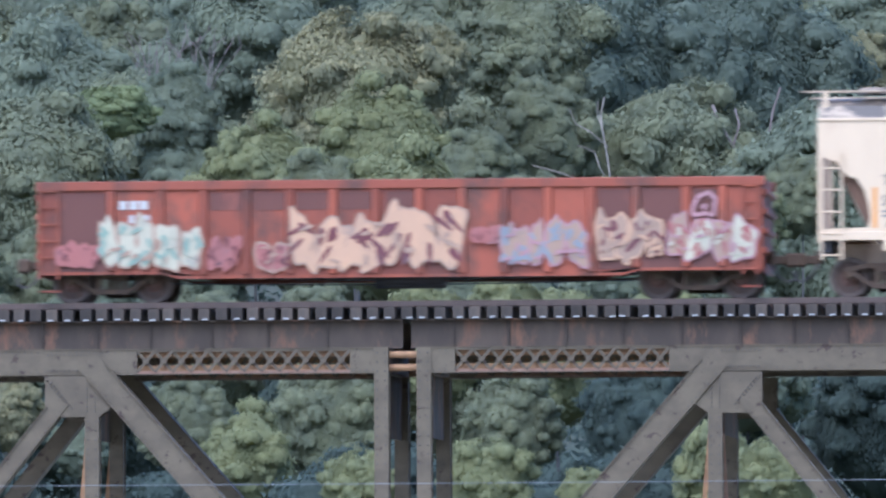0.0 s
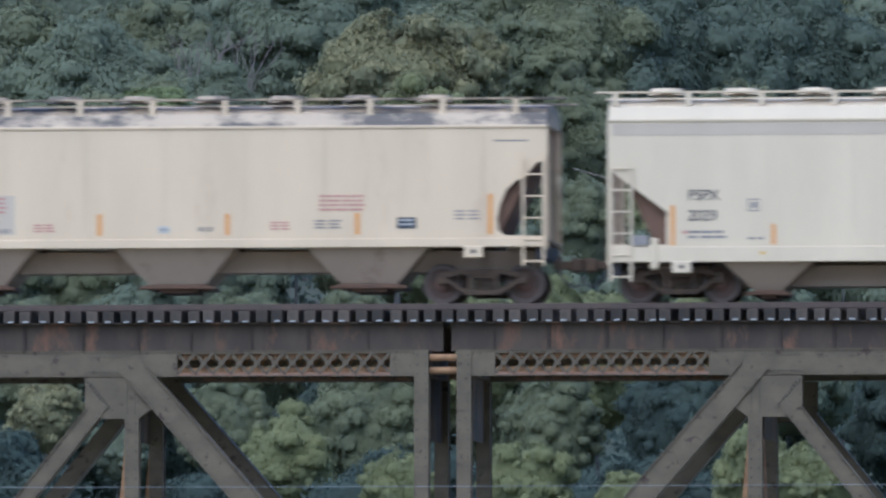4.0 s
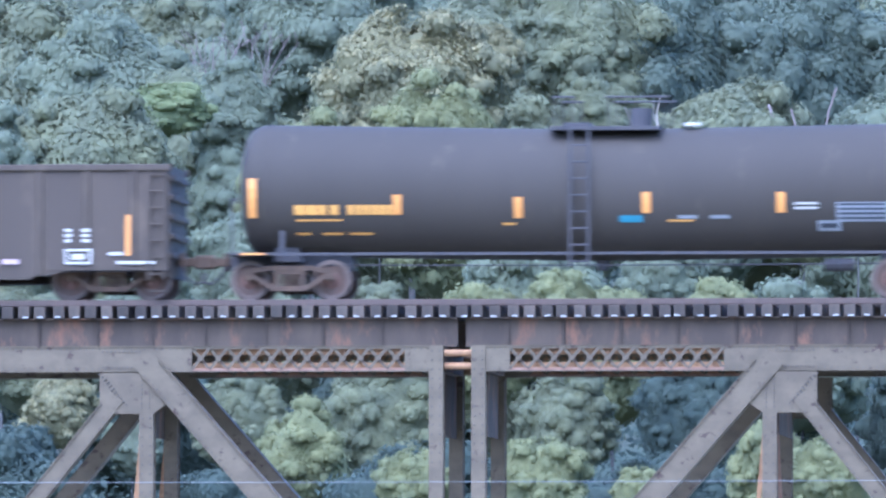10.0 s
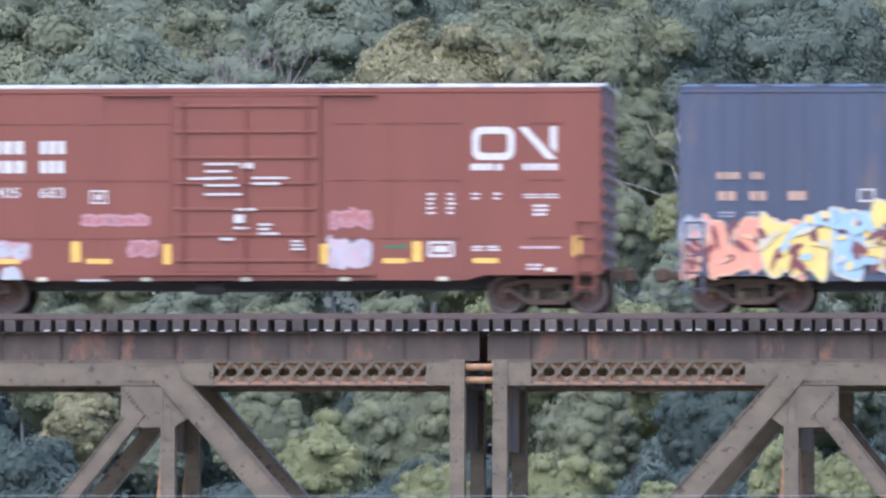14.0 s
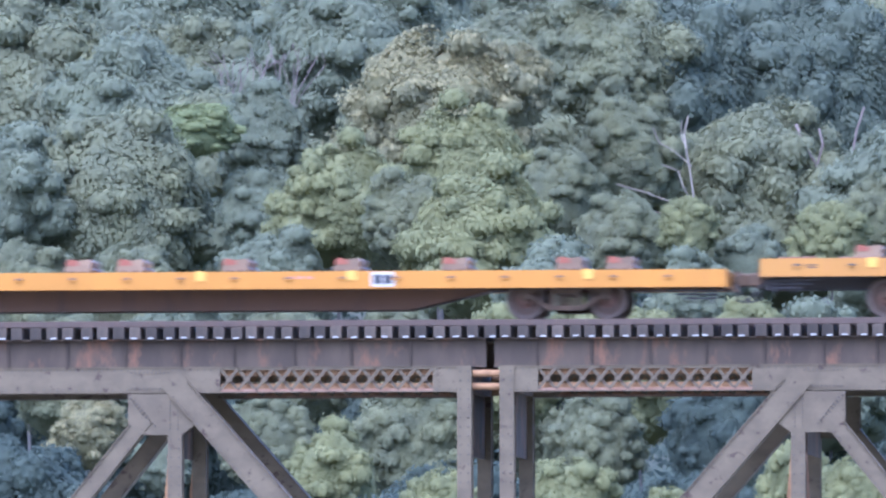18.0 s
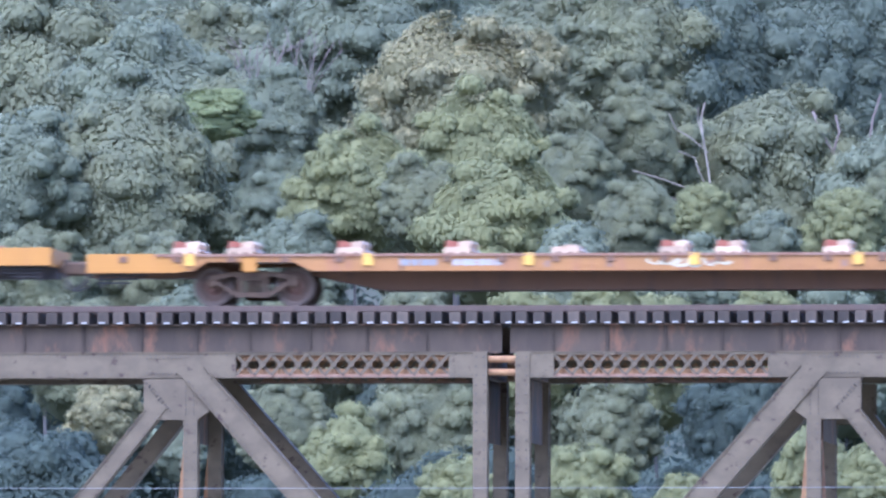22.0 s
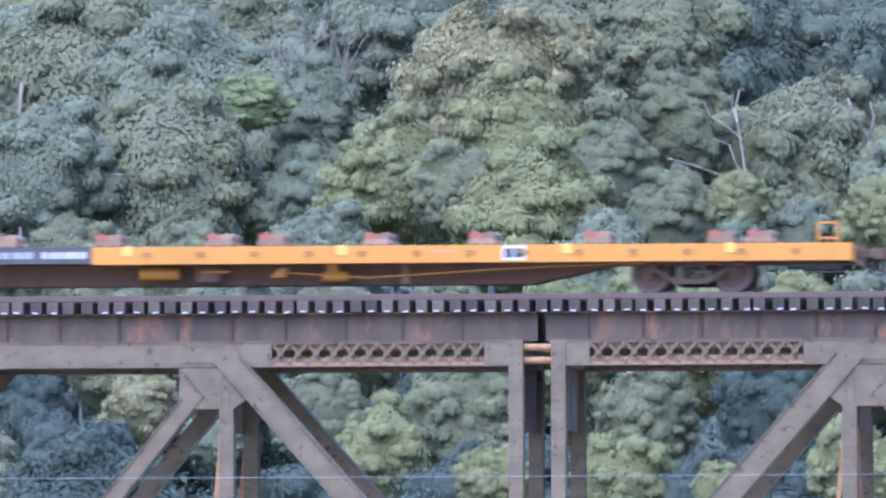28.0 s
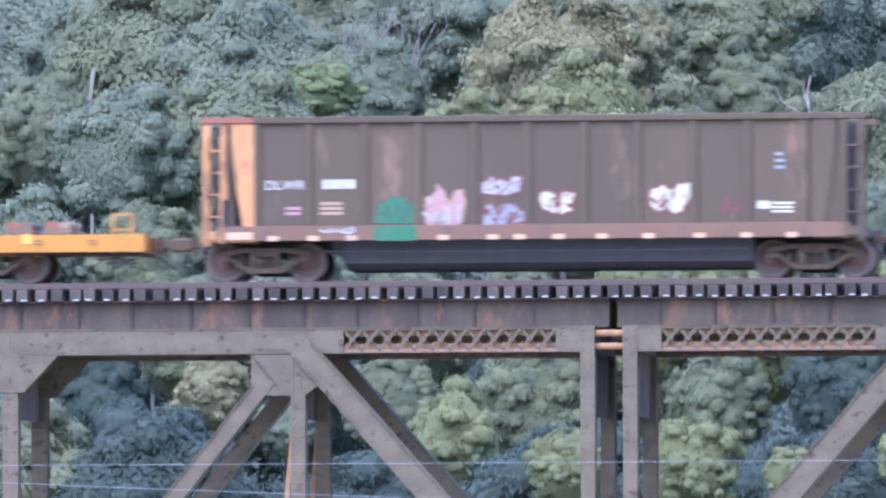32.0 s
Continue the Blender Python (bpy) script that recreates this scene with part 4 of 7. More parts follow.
def truck(car, x, r=0.42):
    t = part("truck", rod(B(), (0, 0, 0.55), (0, 0, 0.80), 0.17, n=12), M_TRUCK, car, "rusty cast two-axle truck")
    t.matrix_basis = pose(x, 0, 0)
    for me in FRAME_MESHES:
        f = new("side_frame", me)
        f.parent = t
    f = new("bolster", SPRING_MESH)
    f.parent = t
    for k in (-0.89, 0.89):
        w = new("wheelset", WHEEL_MESH)
        w.parent = t
        w["label"] = "worn steel wheels on an axle"
        w.matrix_basis = pose(k, 0, r)
        WHEELS.append((w, k, r))
    return t


def coupler(car, x, s):
    bm = B()
    box(bm, x, x + s * 0.42, -0.09, 0.09, 0.76, 0.94, 0.02)
    box(bm, x + s * 0.38, x + s * 0.66, -0.17, 0.15, 0.70, 1.00, 0.04)
    box(bm, x + s * 0.10, x + s * 0.18, -0.25, 0.25, 0.66, 1.04)
    ob = part("coupler", bm, M_TRUCK, car, "rusty knuckle coupler")
    bm = B()
    pts = [(x + s * 0.1, -0.3, 0.75), (x + s * 0.25, -0.3, 0.50), (x + s * 0.45, -0.28, 0.36), (x + s * 0.62, -0.25, 0.42), (x + s * 0.66, -0.22, 0.6)]
    tube(bm, pts, 0.025)
    part("brake_hose", bm, M_UNDER, car, "black rubber brake hose")


def start(name, label, u0, u1, trucks, r=0.42, ends=(0.0, 0.0)):
    """A freight car with its left end at u0 along the train; trucks stand that far from its ends."""
    c = thing(name, label, "freight car", pose(u0, 0, RAIL_Z), "train cars")
    length = u1 - u0
    truck(c, trucks[0], r)
    truck(c, length - trucks[1], r)
    coupler(c, -ends[0], -1)
    coupler(c, length + ends[1], 1)
    CARS.append((c, u0))
    return c, length


def patch(car, x0, x1, z0, z1, material, y, name="marking", label="", depth=0.006):
    return part(name, box(B(), x0, x1, y - depth, y, z0, z1), material, car, label)


def bars(car, x0, x1, z0, z1, rows, material, y, seed=1, gap=0.45, words=2):
    """Small lettering that cannot be read, as plain bars."""
    rng = random.Random(seed)
    bm = B()
    h = (z1 - z0) / rows
    for i in range(rows):
        a = x0
        for k in range(words):
            b = min(x1, a + (x1 - x0) / words * rng.uniform(0.7, 0.95))
            box(bm, a, b, y - 0.005, y, z1 - h * (i + 1 - gap), z1 - h * i)
            a = x0 + (x1 - x0) / words * (k + 1)
    return part("lettering", bm, material, car)


def words(car, text, x, z, height, material, y, squeeze=1.0):
    """Lettering that faces the near side; x is its left edge, z its foot."""
    cu = bpy.data.curves.new("lettering", "FONT")
    cu.body, cu.extrude, cu.size, cu.offset = text, 0.004, height * 1.40, height * 0.006
    src = bpy.data.objects.new("lettering", cu)
    me = bpy.data.meshes.new_from_object(src)
    bpy.data.objects.remove(src)
    bpy.data.curves.remove(cu)
    me.materials.clear()
    me.materials.append(material)
    ob = new("lettering", me)
    ob.parent = car
    ob.matrix_basis = pose(x, y - 0.003, z, 90, 0, 0) @ Matrix.Diagonal((squeeze, 1, 1, 1))
    return ob


def stripe(car, x, z0, z1, y, material=None, w=0.105):
    return patch(car, x - w / 2, x + w / 2, z0, z1, material or M_REFLECT, y, "reflector", "amber reflective strip", 0.006)


def ladder(car, x0, x1, z0, z1, y, material, pitch=0.47, r=0.02):
    bm = B()
    for x in (x0, x1):
        box(bm, x - 0.025, x + 0.025, y - 0.025, y + 0.025, z0, z1)
    ld = part("ladder", bm, material, car)
    z = z0 + 0.1
    while z < z1:
        part("rung", rod(B(), (x0, y, z), (x1, y, z), r, n=6), material, ld)
        z += pitch
    return ld


def lens(bm, x, z, length, width, turn, y):
    """A pointed almond or drop laid flat on a side."""
    c, s = math.cos(turn), math.sin(turn)
    pts = []
    for i in range(12):
        a = i * math.pi / 6
        u, v = 0.5 * length * math.cos(a), 0.5 * width * math.sin(a) * (1 + 0.35 * math.cos(a))
        pts.append((x + u * c - v * s, z + u * s + v * c))
    return slab(bm, pts, y - 0.001, y)


def blob(bm, x, z, w, h, rng, y, grow=0.0, floor=-9.0):
    """A swollen sprayed figure with a few blunt horns."""
    ph = [rng.uniform(0, 6.28) for _ in range(3)]
    horns = [rng.uniform(0.2, 2.9) for _ in range(rng.randint(1, 3))] + [rng.uniform(3.4, 6.0)]
    size = [rng.uniform(0.15, 0.42) for _ in horns]
    lean = rng.uniform(-0.25, 0.3)
    pts = []
    for i in range(36):
        a = i * math.pi / 18
        r = 0.92 + 0.10 * math.sin(2 * a + ph[0]) + 0.07 * math.sin(3 * a + ph[1]) + 0.05 * math.sin(5 * a + ph[2])
        for t, k in zip(horns, size):
            d = abs((a - t + math.pi) % (2 * math.pi) - math.pi)
            r += k * math.exp(-(d / 0.24) ** 2)
        e = (abs(math.cos(a)) ** 4 + abs(math.sin(a)) ** 4) ** -0.25
        zz = (h / 2 * e * r + grow) * math.sin(a)
        pts.append((x + (w / 2 * e * r + grow) * math.cos(a) + lean * zz, max(z + zz, floor)))
    return slab(bm, pts, y - 0.001, y)


def squiggle(bm, x0, x1, z0, z1, y, n, seed, w):
    """One looping ribbon of paint."""
    rng = random.Random(seed)
    f, g, p, q = n + rng.uniform(-0.3, 0.3), 2 * n + rng.uniform(-0.5, 0.5), rng.uniform(0, 6.28), rng.uniform(0, 6.28)
    m = 16 * n
    mid, amp, wide = (z0 + z1) / 2, (z1 - z0) / 2 - w / 2, x1 - x0
    pts = []
    for i in range(m + 1):
        u = i / m
        pts.append((x0 + wide * (0.1 + 0.8 * u) + 0.55 * wide / (n + 1) * math.cos(2 * math.pi * f * u + p) * (0.6 + 0.4 * math.sin(7 * u + q)),
                    mid + amp * (0.65 * math.sin(2 * math.pi * f * u + p) + 0.35 * math.sin(math.pi * g * u * 0.8 + q))))
    pair = []
    for i, p in enumerate(pts):
        a, b = pts[max(i - 1, 0)], pts[min(i + 1, m)]
        d = Vector((b[0] - a[0], b[1] - a[1])).normalized() * (w / 2 * (0.8 + 0.3 * math.sin(i * 0.5 + q)))
        yy = y - 0.006 * i / m
        pair.append((bm.verts.new((p[0] - d.y, yy, p[1] + d.x)), bm.verts.new((p[0] + d.y, yy, p[1] - d.x))))
    for (a, b), (c, d) in zip(pair, pair[1:]):
        bm.faces.new((a, b, d, c))
    return bm


def cloud(bm, x0, x1, z0, z1, y, seed, bumps=9, ragged=0.10):
    """An uneven filled patch with a bumpy upper edge."""
    rng = random.Random(seed)
    n = bumps * 4
    up = []
    for i in range(n + 1):
        u = i / n
        e = min(1, 5 * u, 5 * (1 - u)) ** 0.5
        b = abs(math.sin(u * math.pi * bumps + seed))
        up.append((x0 + (x1 - x0) * u, z0 + (z1 - z0) * max(0.12, e * (1 - ragged * 1.6 * (1 - b)) - rng.uniform(0, ragged * 0.4))))
    low = [(x0 + (x1 - x0) * (1 - i / n), z0 + (z1 - z0) * rng.uniform(0, 0.07)) for i in range(0, n + 1, 2)]
    return slab(bm, up + low, y - 0.002, y)


def graffiti(car, x0, x1, z0, z1, y, fill, line, seed, n=4, w=0.10, extra=(), bumps=7, label="faded spray-painted graffiti"):
    """Sprayed figures, abstract: swollen overlapping shapes with a rim, dark slots and touches of other colours."""
    rng = random.Random(seed)
    h, step = z1 - z0, (x1 - x0) / n
    spots = []
    for i in range(n):
        ww, hh = step * rng.uniform(0.95, 1.3), h * rng.uniform(0.86, 1.0)
        spots.append((x0 + step * (i + 0.5), z0 + hh * 0.47 + h * rng.uniform(0.0, 0.08), ww * 0.86, hh * 0.86, rng.randint(1, 999)))
    shades = [fill] + [e for e in extra if e != line]
    rim = shades[-1] if len(shades) > 1 else line
    bm = B()
    for k, (x, z, a, b, q) in enumerate(spots):
        blob(bm, x, z, a, b, random.Random(q), y - 0.004 - 0.0012 * k, 0.045, z0 - 0.04)
    g = part("graffiti", fix(bm), SPRAY[rim], car, label)
    for k, (x, z, a, b, q) in enumerate(spots):
        part("sprayed_figure", fix(blob(B(), x, z, a, b, random.Random(q), y - 0.007 - 0.0012 * k, -0.01, z0)), SPRAY[shades[k % max(1, len(shades) - 1)]], g)
    yy = y - 0.014 - 0.0012 * n
    for k, (x, z, a, b, q) in enumerate(spots):
        for j in range(rng.randint(3, 5)):
            part("slot", fix(lens(B(), x + a * rng.uniform(-0.42, 0.42), z + b * rng.uniform(-0.36, 0.38), h * rng.uniform(0.18, 0.42), h * rng.uniform(0.06, 0.13), rng.uniform(0.3, 2.6), yy - 0.0011 * (j + 5 * (k % 2)))), SPRAY[line], g)
    yy -= 0.013
    for c, e in enumerate(extra):
        for k, (x, z, a, b, q) in enumerate(spots):
            for j in range(2):
                part("highlight", fix(lens(B(), x + a * rng.uniform(-0.4, 0.4), z + b * rng.uniform(-0.38, 0.36), h * rng.uniform(0.12, 0.3), h * rng.uniform(0.05, 0.10), rng.uniform(-0.6, 1.8), yy - 0.0011 * (j + 2 * (k % 3)))), SPRAY[e], g)
        yy -= 0.007
    return g


def bubbles(car, x0, x1, z0, z1, y, colour, seed, n=5, w=0.05):
    """Outlined swollen figures, one overlapping the next."""
    rng = random.Random(seed)
    step = (x1 - x0) / n
    g = None
    for i in range(n):
        q = rng.randint(1, 999)
        x, z, a, b = x0 + step * (i + 0.5), (z0 + z1) / 2 + (z1 - z0) * rng.uniform(-0.05, 0.05), step * 0.92, (z1 - z0) * rng.uniform(0.7, 0.82)
        outer, inner = B(), B()
        blob(outer, x, z, a, b, random.Random(q), 0.0, 0.02)
        blob(inner, x, z, a, b, random.Random(q), 0.0, 0.02 - w)
        po, pi = [v.co.copy() for v in outer.verts][:36], [v.co.copy() for v in inner.verts][:36]
        outer.free()
        inner.free()
        bm = B()
        yy = y - 0.003 - 0.0015 * (i % 3)
        ra = [bm.verts.new((p.x, yy, p.z)) for p in po]
        rb = [bm.verts.new((p.x, yy, p.z)) for p in pi]
        for k in range(36):
            bm.faces.new((ra[k], ra[(k + 1) % 36], rb[(k + 1) % 36], rb[k]))
        lens(bm, x + a * rng.uniform(-0.15, 0.15), z + b * rng.uniform(-0.2, 0.2), b * 0.3, w * 1.3, rng.uniform(0.4, 2.4), yy - 0.001)
        o = part("graffiti" if g is None else "sprayed_figure", fix(bm), SPRAY[colour], g or car, "thin silver bubble outlines" if g is None else "")
        g = g or o
    return g


def scrawl(car, x0, x1, z0, z1, y, colour, seed, n=3, w=0.05):
    return part("graffiti", fix(squiggle(B(), x0, x1, z0, z1, y - 0.004, n, seed, w)), SPRAY[colour], car, "thin sprayed scrawl")


def brake_rods(car, x0, x1, z, y=-0.9, sag=0.06):
    part("brake_rod", tube(B(), [(x0 + (x1 - x0) * i / 8, y, z - sag * math.sin(math.pi * i / 8)) for i in range(9)], 0.016, 5), M_UNDER, car)


# ---- open gondolas
def gondola(label, u0, u1, height, foot, ribs, rib_w, rib_d, body, trucks, chord=0.20, belly=0.10, r=0.42):
    c, L = start("gondola_car", label, u0, u1, trucks, r)
    H = 1.52
    y = -H
    zs = foot
    part("floor", box(B(), 0.05, L - 0.05, -H + 0.02, H - 0.02, foot + 0.12, foot + 0.22), M_UNDER, c)
    part("center_sill", slab(B(), [(0.1, 0.95), (0.1, 0.72), (2.6, 0.66), (L / 2 - 1.0, foot - 0.06), (L / 2 + 1.0, foot - 0.06), (L - 2.6, 0.66), (L - 0.1, 0.72), (L - 0.1, 0.95)], -0.35, 0.35), M_UNDER, c)
    # side sheets, one between each pair of ribs
    xs = [0.0] + ribs + [L]
    for a, b in zip(xs, xs[1:]):
        f0, f1 = [foot + (0.0 if 2.8 < x < L - 2.8 else belly) for x in (a, b)]
        for s in (-1, 1):
            bm = B()
            slab(bm, [(a, f0), (b, f1), (b, height - chord), (a, height - chord)], s * H, s * (H - 0.04))
            part("side_sheet", fix(bm), body, c)
    first = None
    for x in ribs:
        f = foot + (0.0 if 2.8 < x < L - 2.8 else belly)
        for s in (-1, 1):
            bm = B()
            pts = [(-rib_w / 2, 0), (-rib_w / 2 + 0.03, -rib_d), (rib_w / 2 - 0.03, -rib_d), (rib_w / 2, 0)]
            loft(bm, [[(x + a, s * (H - b), z) for a, b in pts] for z in (f + 0.03, height - chord)])
            part("rib", fix(bm), body, c)
    for s in (-1, 1):
        bm = B()
        box(bm, -0.06, L + 0.06, s * H - 0.07, s * H + 0.07, height - chord, height, 0.015)
        part("top_chord", bm, body, c)
        bm = B()
        slab(bm, [(0, foot + belly), (2.6, foot + belly), (3.0, foot), (L - 3.0, foot), (L - 2.6, foot + belly), (L, foot + belly), (L, foot + belly - 0.06), (L - 2.7, foot + belly - 0.06), (L - 3.05, foot - 0.06), (3.05, foot - 0.06), (2.7, foot + belly - 0.06), (0, foot + belly - 0.06)], s * (H + 0.02), s * (H - 0.1))
        part("side_sill", fix(bm), body, c)
    for x, d in ((0.0, 1), (L, -1)):
        end = part("end_wall", box(B(), x, x + d * 0.05, -H + 0.045, H - 0.045, foot, height - 0.02), body, c)
        for z in np.arange(foot + 0.4, height - 0.2, 0.42):
            part("end_rib", box(B(), x - d * 0.09, x - d * 0.002, -H + 0.1, H - 0.1, z, z + 0.13, 0.02), body, end)
        ladder(c, x + d * 0.06 - 0.05, x + d * 0.42, foot - 0.05, height - chord, -H - 0.06, body, 0.36)
        box_bm = box(B(), x + d * 0.02, x + d * 0.45, -H - 0.03, -H + 0.25, foot - 0.33, foot - 0.30)
        part("step", box_bm, body, c)
    brake_rods(c, 2.8, L - 2.8, foot - 0.14, -0.9)
    part("brake_reservoir", rod(B(), (L * 0.46, -0.7, foot - 0.12), (L * 0.56, -0.7, foot - 0.12), 0.16, n=12), M_UNDER, c)
    return c, L, y


def red_gondola():
    ribs = [(p - 62) / 81.5 for p in (190, 278, 355, 432, 508, 585, 661, 738, 815, 890, 967, 1043, 1122, 1210, 1275)]
    c, L, y = gondola("faded red ribbed steel gondola car covered in old graffiti", -8.00, 7.74, 2.68, 0.62, ribs, 0.20, 0.09, P_RED, (1.52, 1.42))
    X = lambda p: (p - 62) / 81.5
    Z = lambda q: (535 - q) / 82.0
    bars(c, X(205), X(260), Z(368), Z(350), 1, M_PALE, y - 0.02, 3, 0.15, 3)
    bars(c, X(222), X(262), Z(392), Z(375), 1, M_PALE, y - 0.02, 4, 0.15, 3)
    # dark patches on the upper panels, full height towards both ends
    for a, b in ((100, 182), (365, 424), (445, 500), (520, 578), (598, 653), (680, 728), (1056, 1112), (1132, 1204), (1222, 1268)):
        patch(c, X(a), X(b), Z(478 if a == 100 or a > 1000 else 368), Z(337), P_REDDARK, y, "side_board", "dark patch on the side panel between the ribs", 0.01)
    yy = y - 0.092
    graffiti(c, X(172), X(268), Z(474), Z(382), yy, "cream", "mint", 5, 3, 0.11, ("mint", "tan"), 3)
    graffiti(c, X(270), X(356), Z(476), Z(392), yy, "cream", "mint", 6, 2, 0.11, ("cream", "tan"), 3)
    graffiti(c, X(510), X(655), Z(480), Z(372), yy, "peach", "maroon", 7, 3, 0.045, ("tan",), 4)
    graffiti(c, X(655), X(822), Z(480), Z(350), yy, "peach", "maroon", 9, 3, 0.045, ("tan",), 4)
    graffiti(c, X(884), X(960), Z(474), Z(388), yy, "tan", "silver", 10, 3, 0.06, ("pink",), 3)
    graffiti(c, X(962), X(1035), Z(474), Z(386), yy, "tan", "silver", 11, 2, 0.06, ("silver", "pink"), 3)
    graffiti(c, X(1052), X(1170), Z(468), Z(378), yy, "tan", "maroon", 12, 4, 0.08, ("tan", "peach"), 5)
    graffiti(c, X(1178), X(1330), Z(466), Z(384), yy, "tan", "rose", 13, 4, 0.06, ("cream", "pink"), 5)
    bubbles(c, X(1218), X(1268), Z(390), Z(342), yy, "pink", 14, 1, 0.10)
    graffiti(c, X(95), X(165), Z(468), Z(420), yy, "rose", "maroon", 15, 2, 0.05, ("rose",), 3)
    graffiti(c, X(365), X(420), Z(475), Z(415), yy, "rose", "maroon", 16, 2, 0.05, ("rose",), 3)
    graffiti(c, X(448), X(505), Z(480), Z(425), yy, "rose", "maroon", 17, 2, 0.05, ("tan",), 3)
    graffiti(c, X(830), X(880), Z(430), Z(400), yy, "rose", "maroon", 18, 2, 0.05, ("rose",), 3)


def black_gondola(u0, u1, yr, off, number, seed):
    n = 15
    L = u1 - u0
    ribs = [L * (i + 0.75) / (n + 0.5) for i in range(n)]
    c, L, y = gondola("black steel gondola car with white lettering and amber reflectors", u0, u1, 3.00, 0.56, ribs, 0.16, 0.05, P_BLACK, (1.45, 1.35), 0.14, 0.20, 0.42)
    return c, L, y


def black_gondola_a():
    c, L, y = black_gondola(64.28, 80.38, 528, 572, "249", 1)
    X = lambda p: (p - 572) / 81.5
    Z = lambda q: (528 - q) / 82.0
    yy = y - 0.055
    stripe(c, X(640), Z(445), Z(375), yy)
    for p in (908, 1095, 1345, 1535):
        stripe(c, X(p), Z(444), Z(408), yy)
    words(c, "OMNX", X(707), Z(375), 0.235, M_PALE, yy, 1.05)
    words(c, "249", X(707), Z(412), 0.235, M_PALE, yy, 1.0)
    bars(c, X(707), X(735), Z(460), Z(438), 2, M_PALE, yy, 2, 0.4, 1)
    bars(c, X(762), X(792), Z(460), Z(438), 2, M_PALE, yy, 5, 0.4, 1)
    bars(c, X(650), X(678), Z(455), Z(440), 2, M_PALE, yy, 6, 0.5, 1)
    for a, b, q0, q1, m in ((593, 655, 460, 457, M_PALE), (825, 868, 473, 460, M_PALE), (985, 1020, 473, 468, M_PALE), (1015, 1038, 466, 458, SPRAY["cream"]), (1068, 1122, 473, 468, M_PALE), (1152, 1182, 473, 466, M_PALE)):
        patch(c, X(a), X(b), Z(q0), Z(q1), m, yy, "lettering")
    for a, b, q0, q1 in ((836, 860, 391, 389), (836, 860, 372, 370), (836, 838, 389, 372), (858, 860, 389, 372), (842, 854, 386, 375)):
        patch(c, X(a), X(b), Z(q0), Z(q1), M_PALE, yy, "stencil_box")
    scrawl(c, X(905), X(962), Z(405), Z(350), yy, "silver", 21, 2, 0.03)
    bubbles(c, X(1222), X(1480), Z(478), Z(392), yy, "silver", 22, 6, 0.05)
    g = part("graffiti", fix(cloud(B(), X(1478), X(1538), Z(466), Z(394), yy - 0.004, 6, 2)), SPRAY["silver"], c, "silver sprayed face-like disc")
    part("outline", fix(squiggle(B(), X(1482), X(1530), Z(460), Z(402), yy - 0.008, 3, 31, 0.05)), SPRAY["white"], g)
    XR = lambda p: (p - 1050) / 81.5 + L
    ZR_ = lambda q: (516 - q) / 82.0
    stripe(c, XR(968), ZR_(415), ZR_(360), yy)
    bars(c, XR(858), XR(873), ZR_(413), ZR_(385), 3, M_PALE, yy, 9, 0.4, 1)
    bars(c, XR(886), XR(902), ZR_(413), ZR_(385), 3, M_PALE, yy, 10, 0.4, 1)
    for a, b, q0, q1 in ((857, 904, 447, 443), (857, 904, 424, 420), (857, 861, 443, 424), (900, 904, 443, 424), (868, 892, 438, 430)):
        patch(c, XR(a), XR(b), ZR_(q0), ZR_(q1), M_PALE, yy, "stencil_box")
    patch(c, XR(950), XR(1020), ZR_(447), ZR_(443), M_PALE, yy, "lettering")
    bars(c, XR(930), XR(962), ZR_(438), ZR_(426), 2, M_PALE, yy, 12, 0.4, 1)
    patch(c, XR(746), XR(775), ZR_(447), ZR_(438), SPRAY["hot"], yy, "placard")


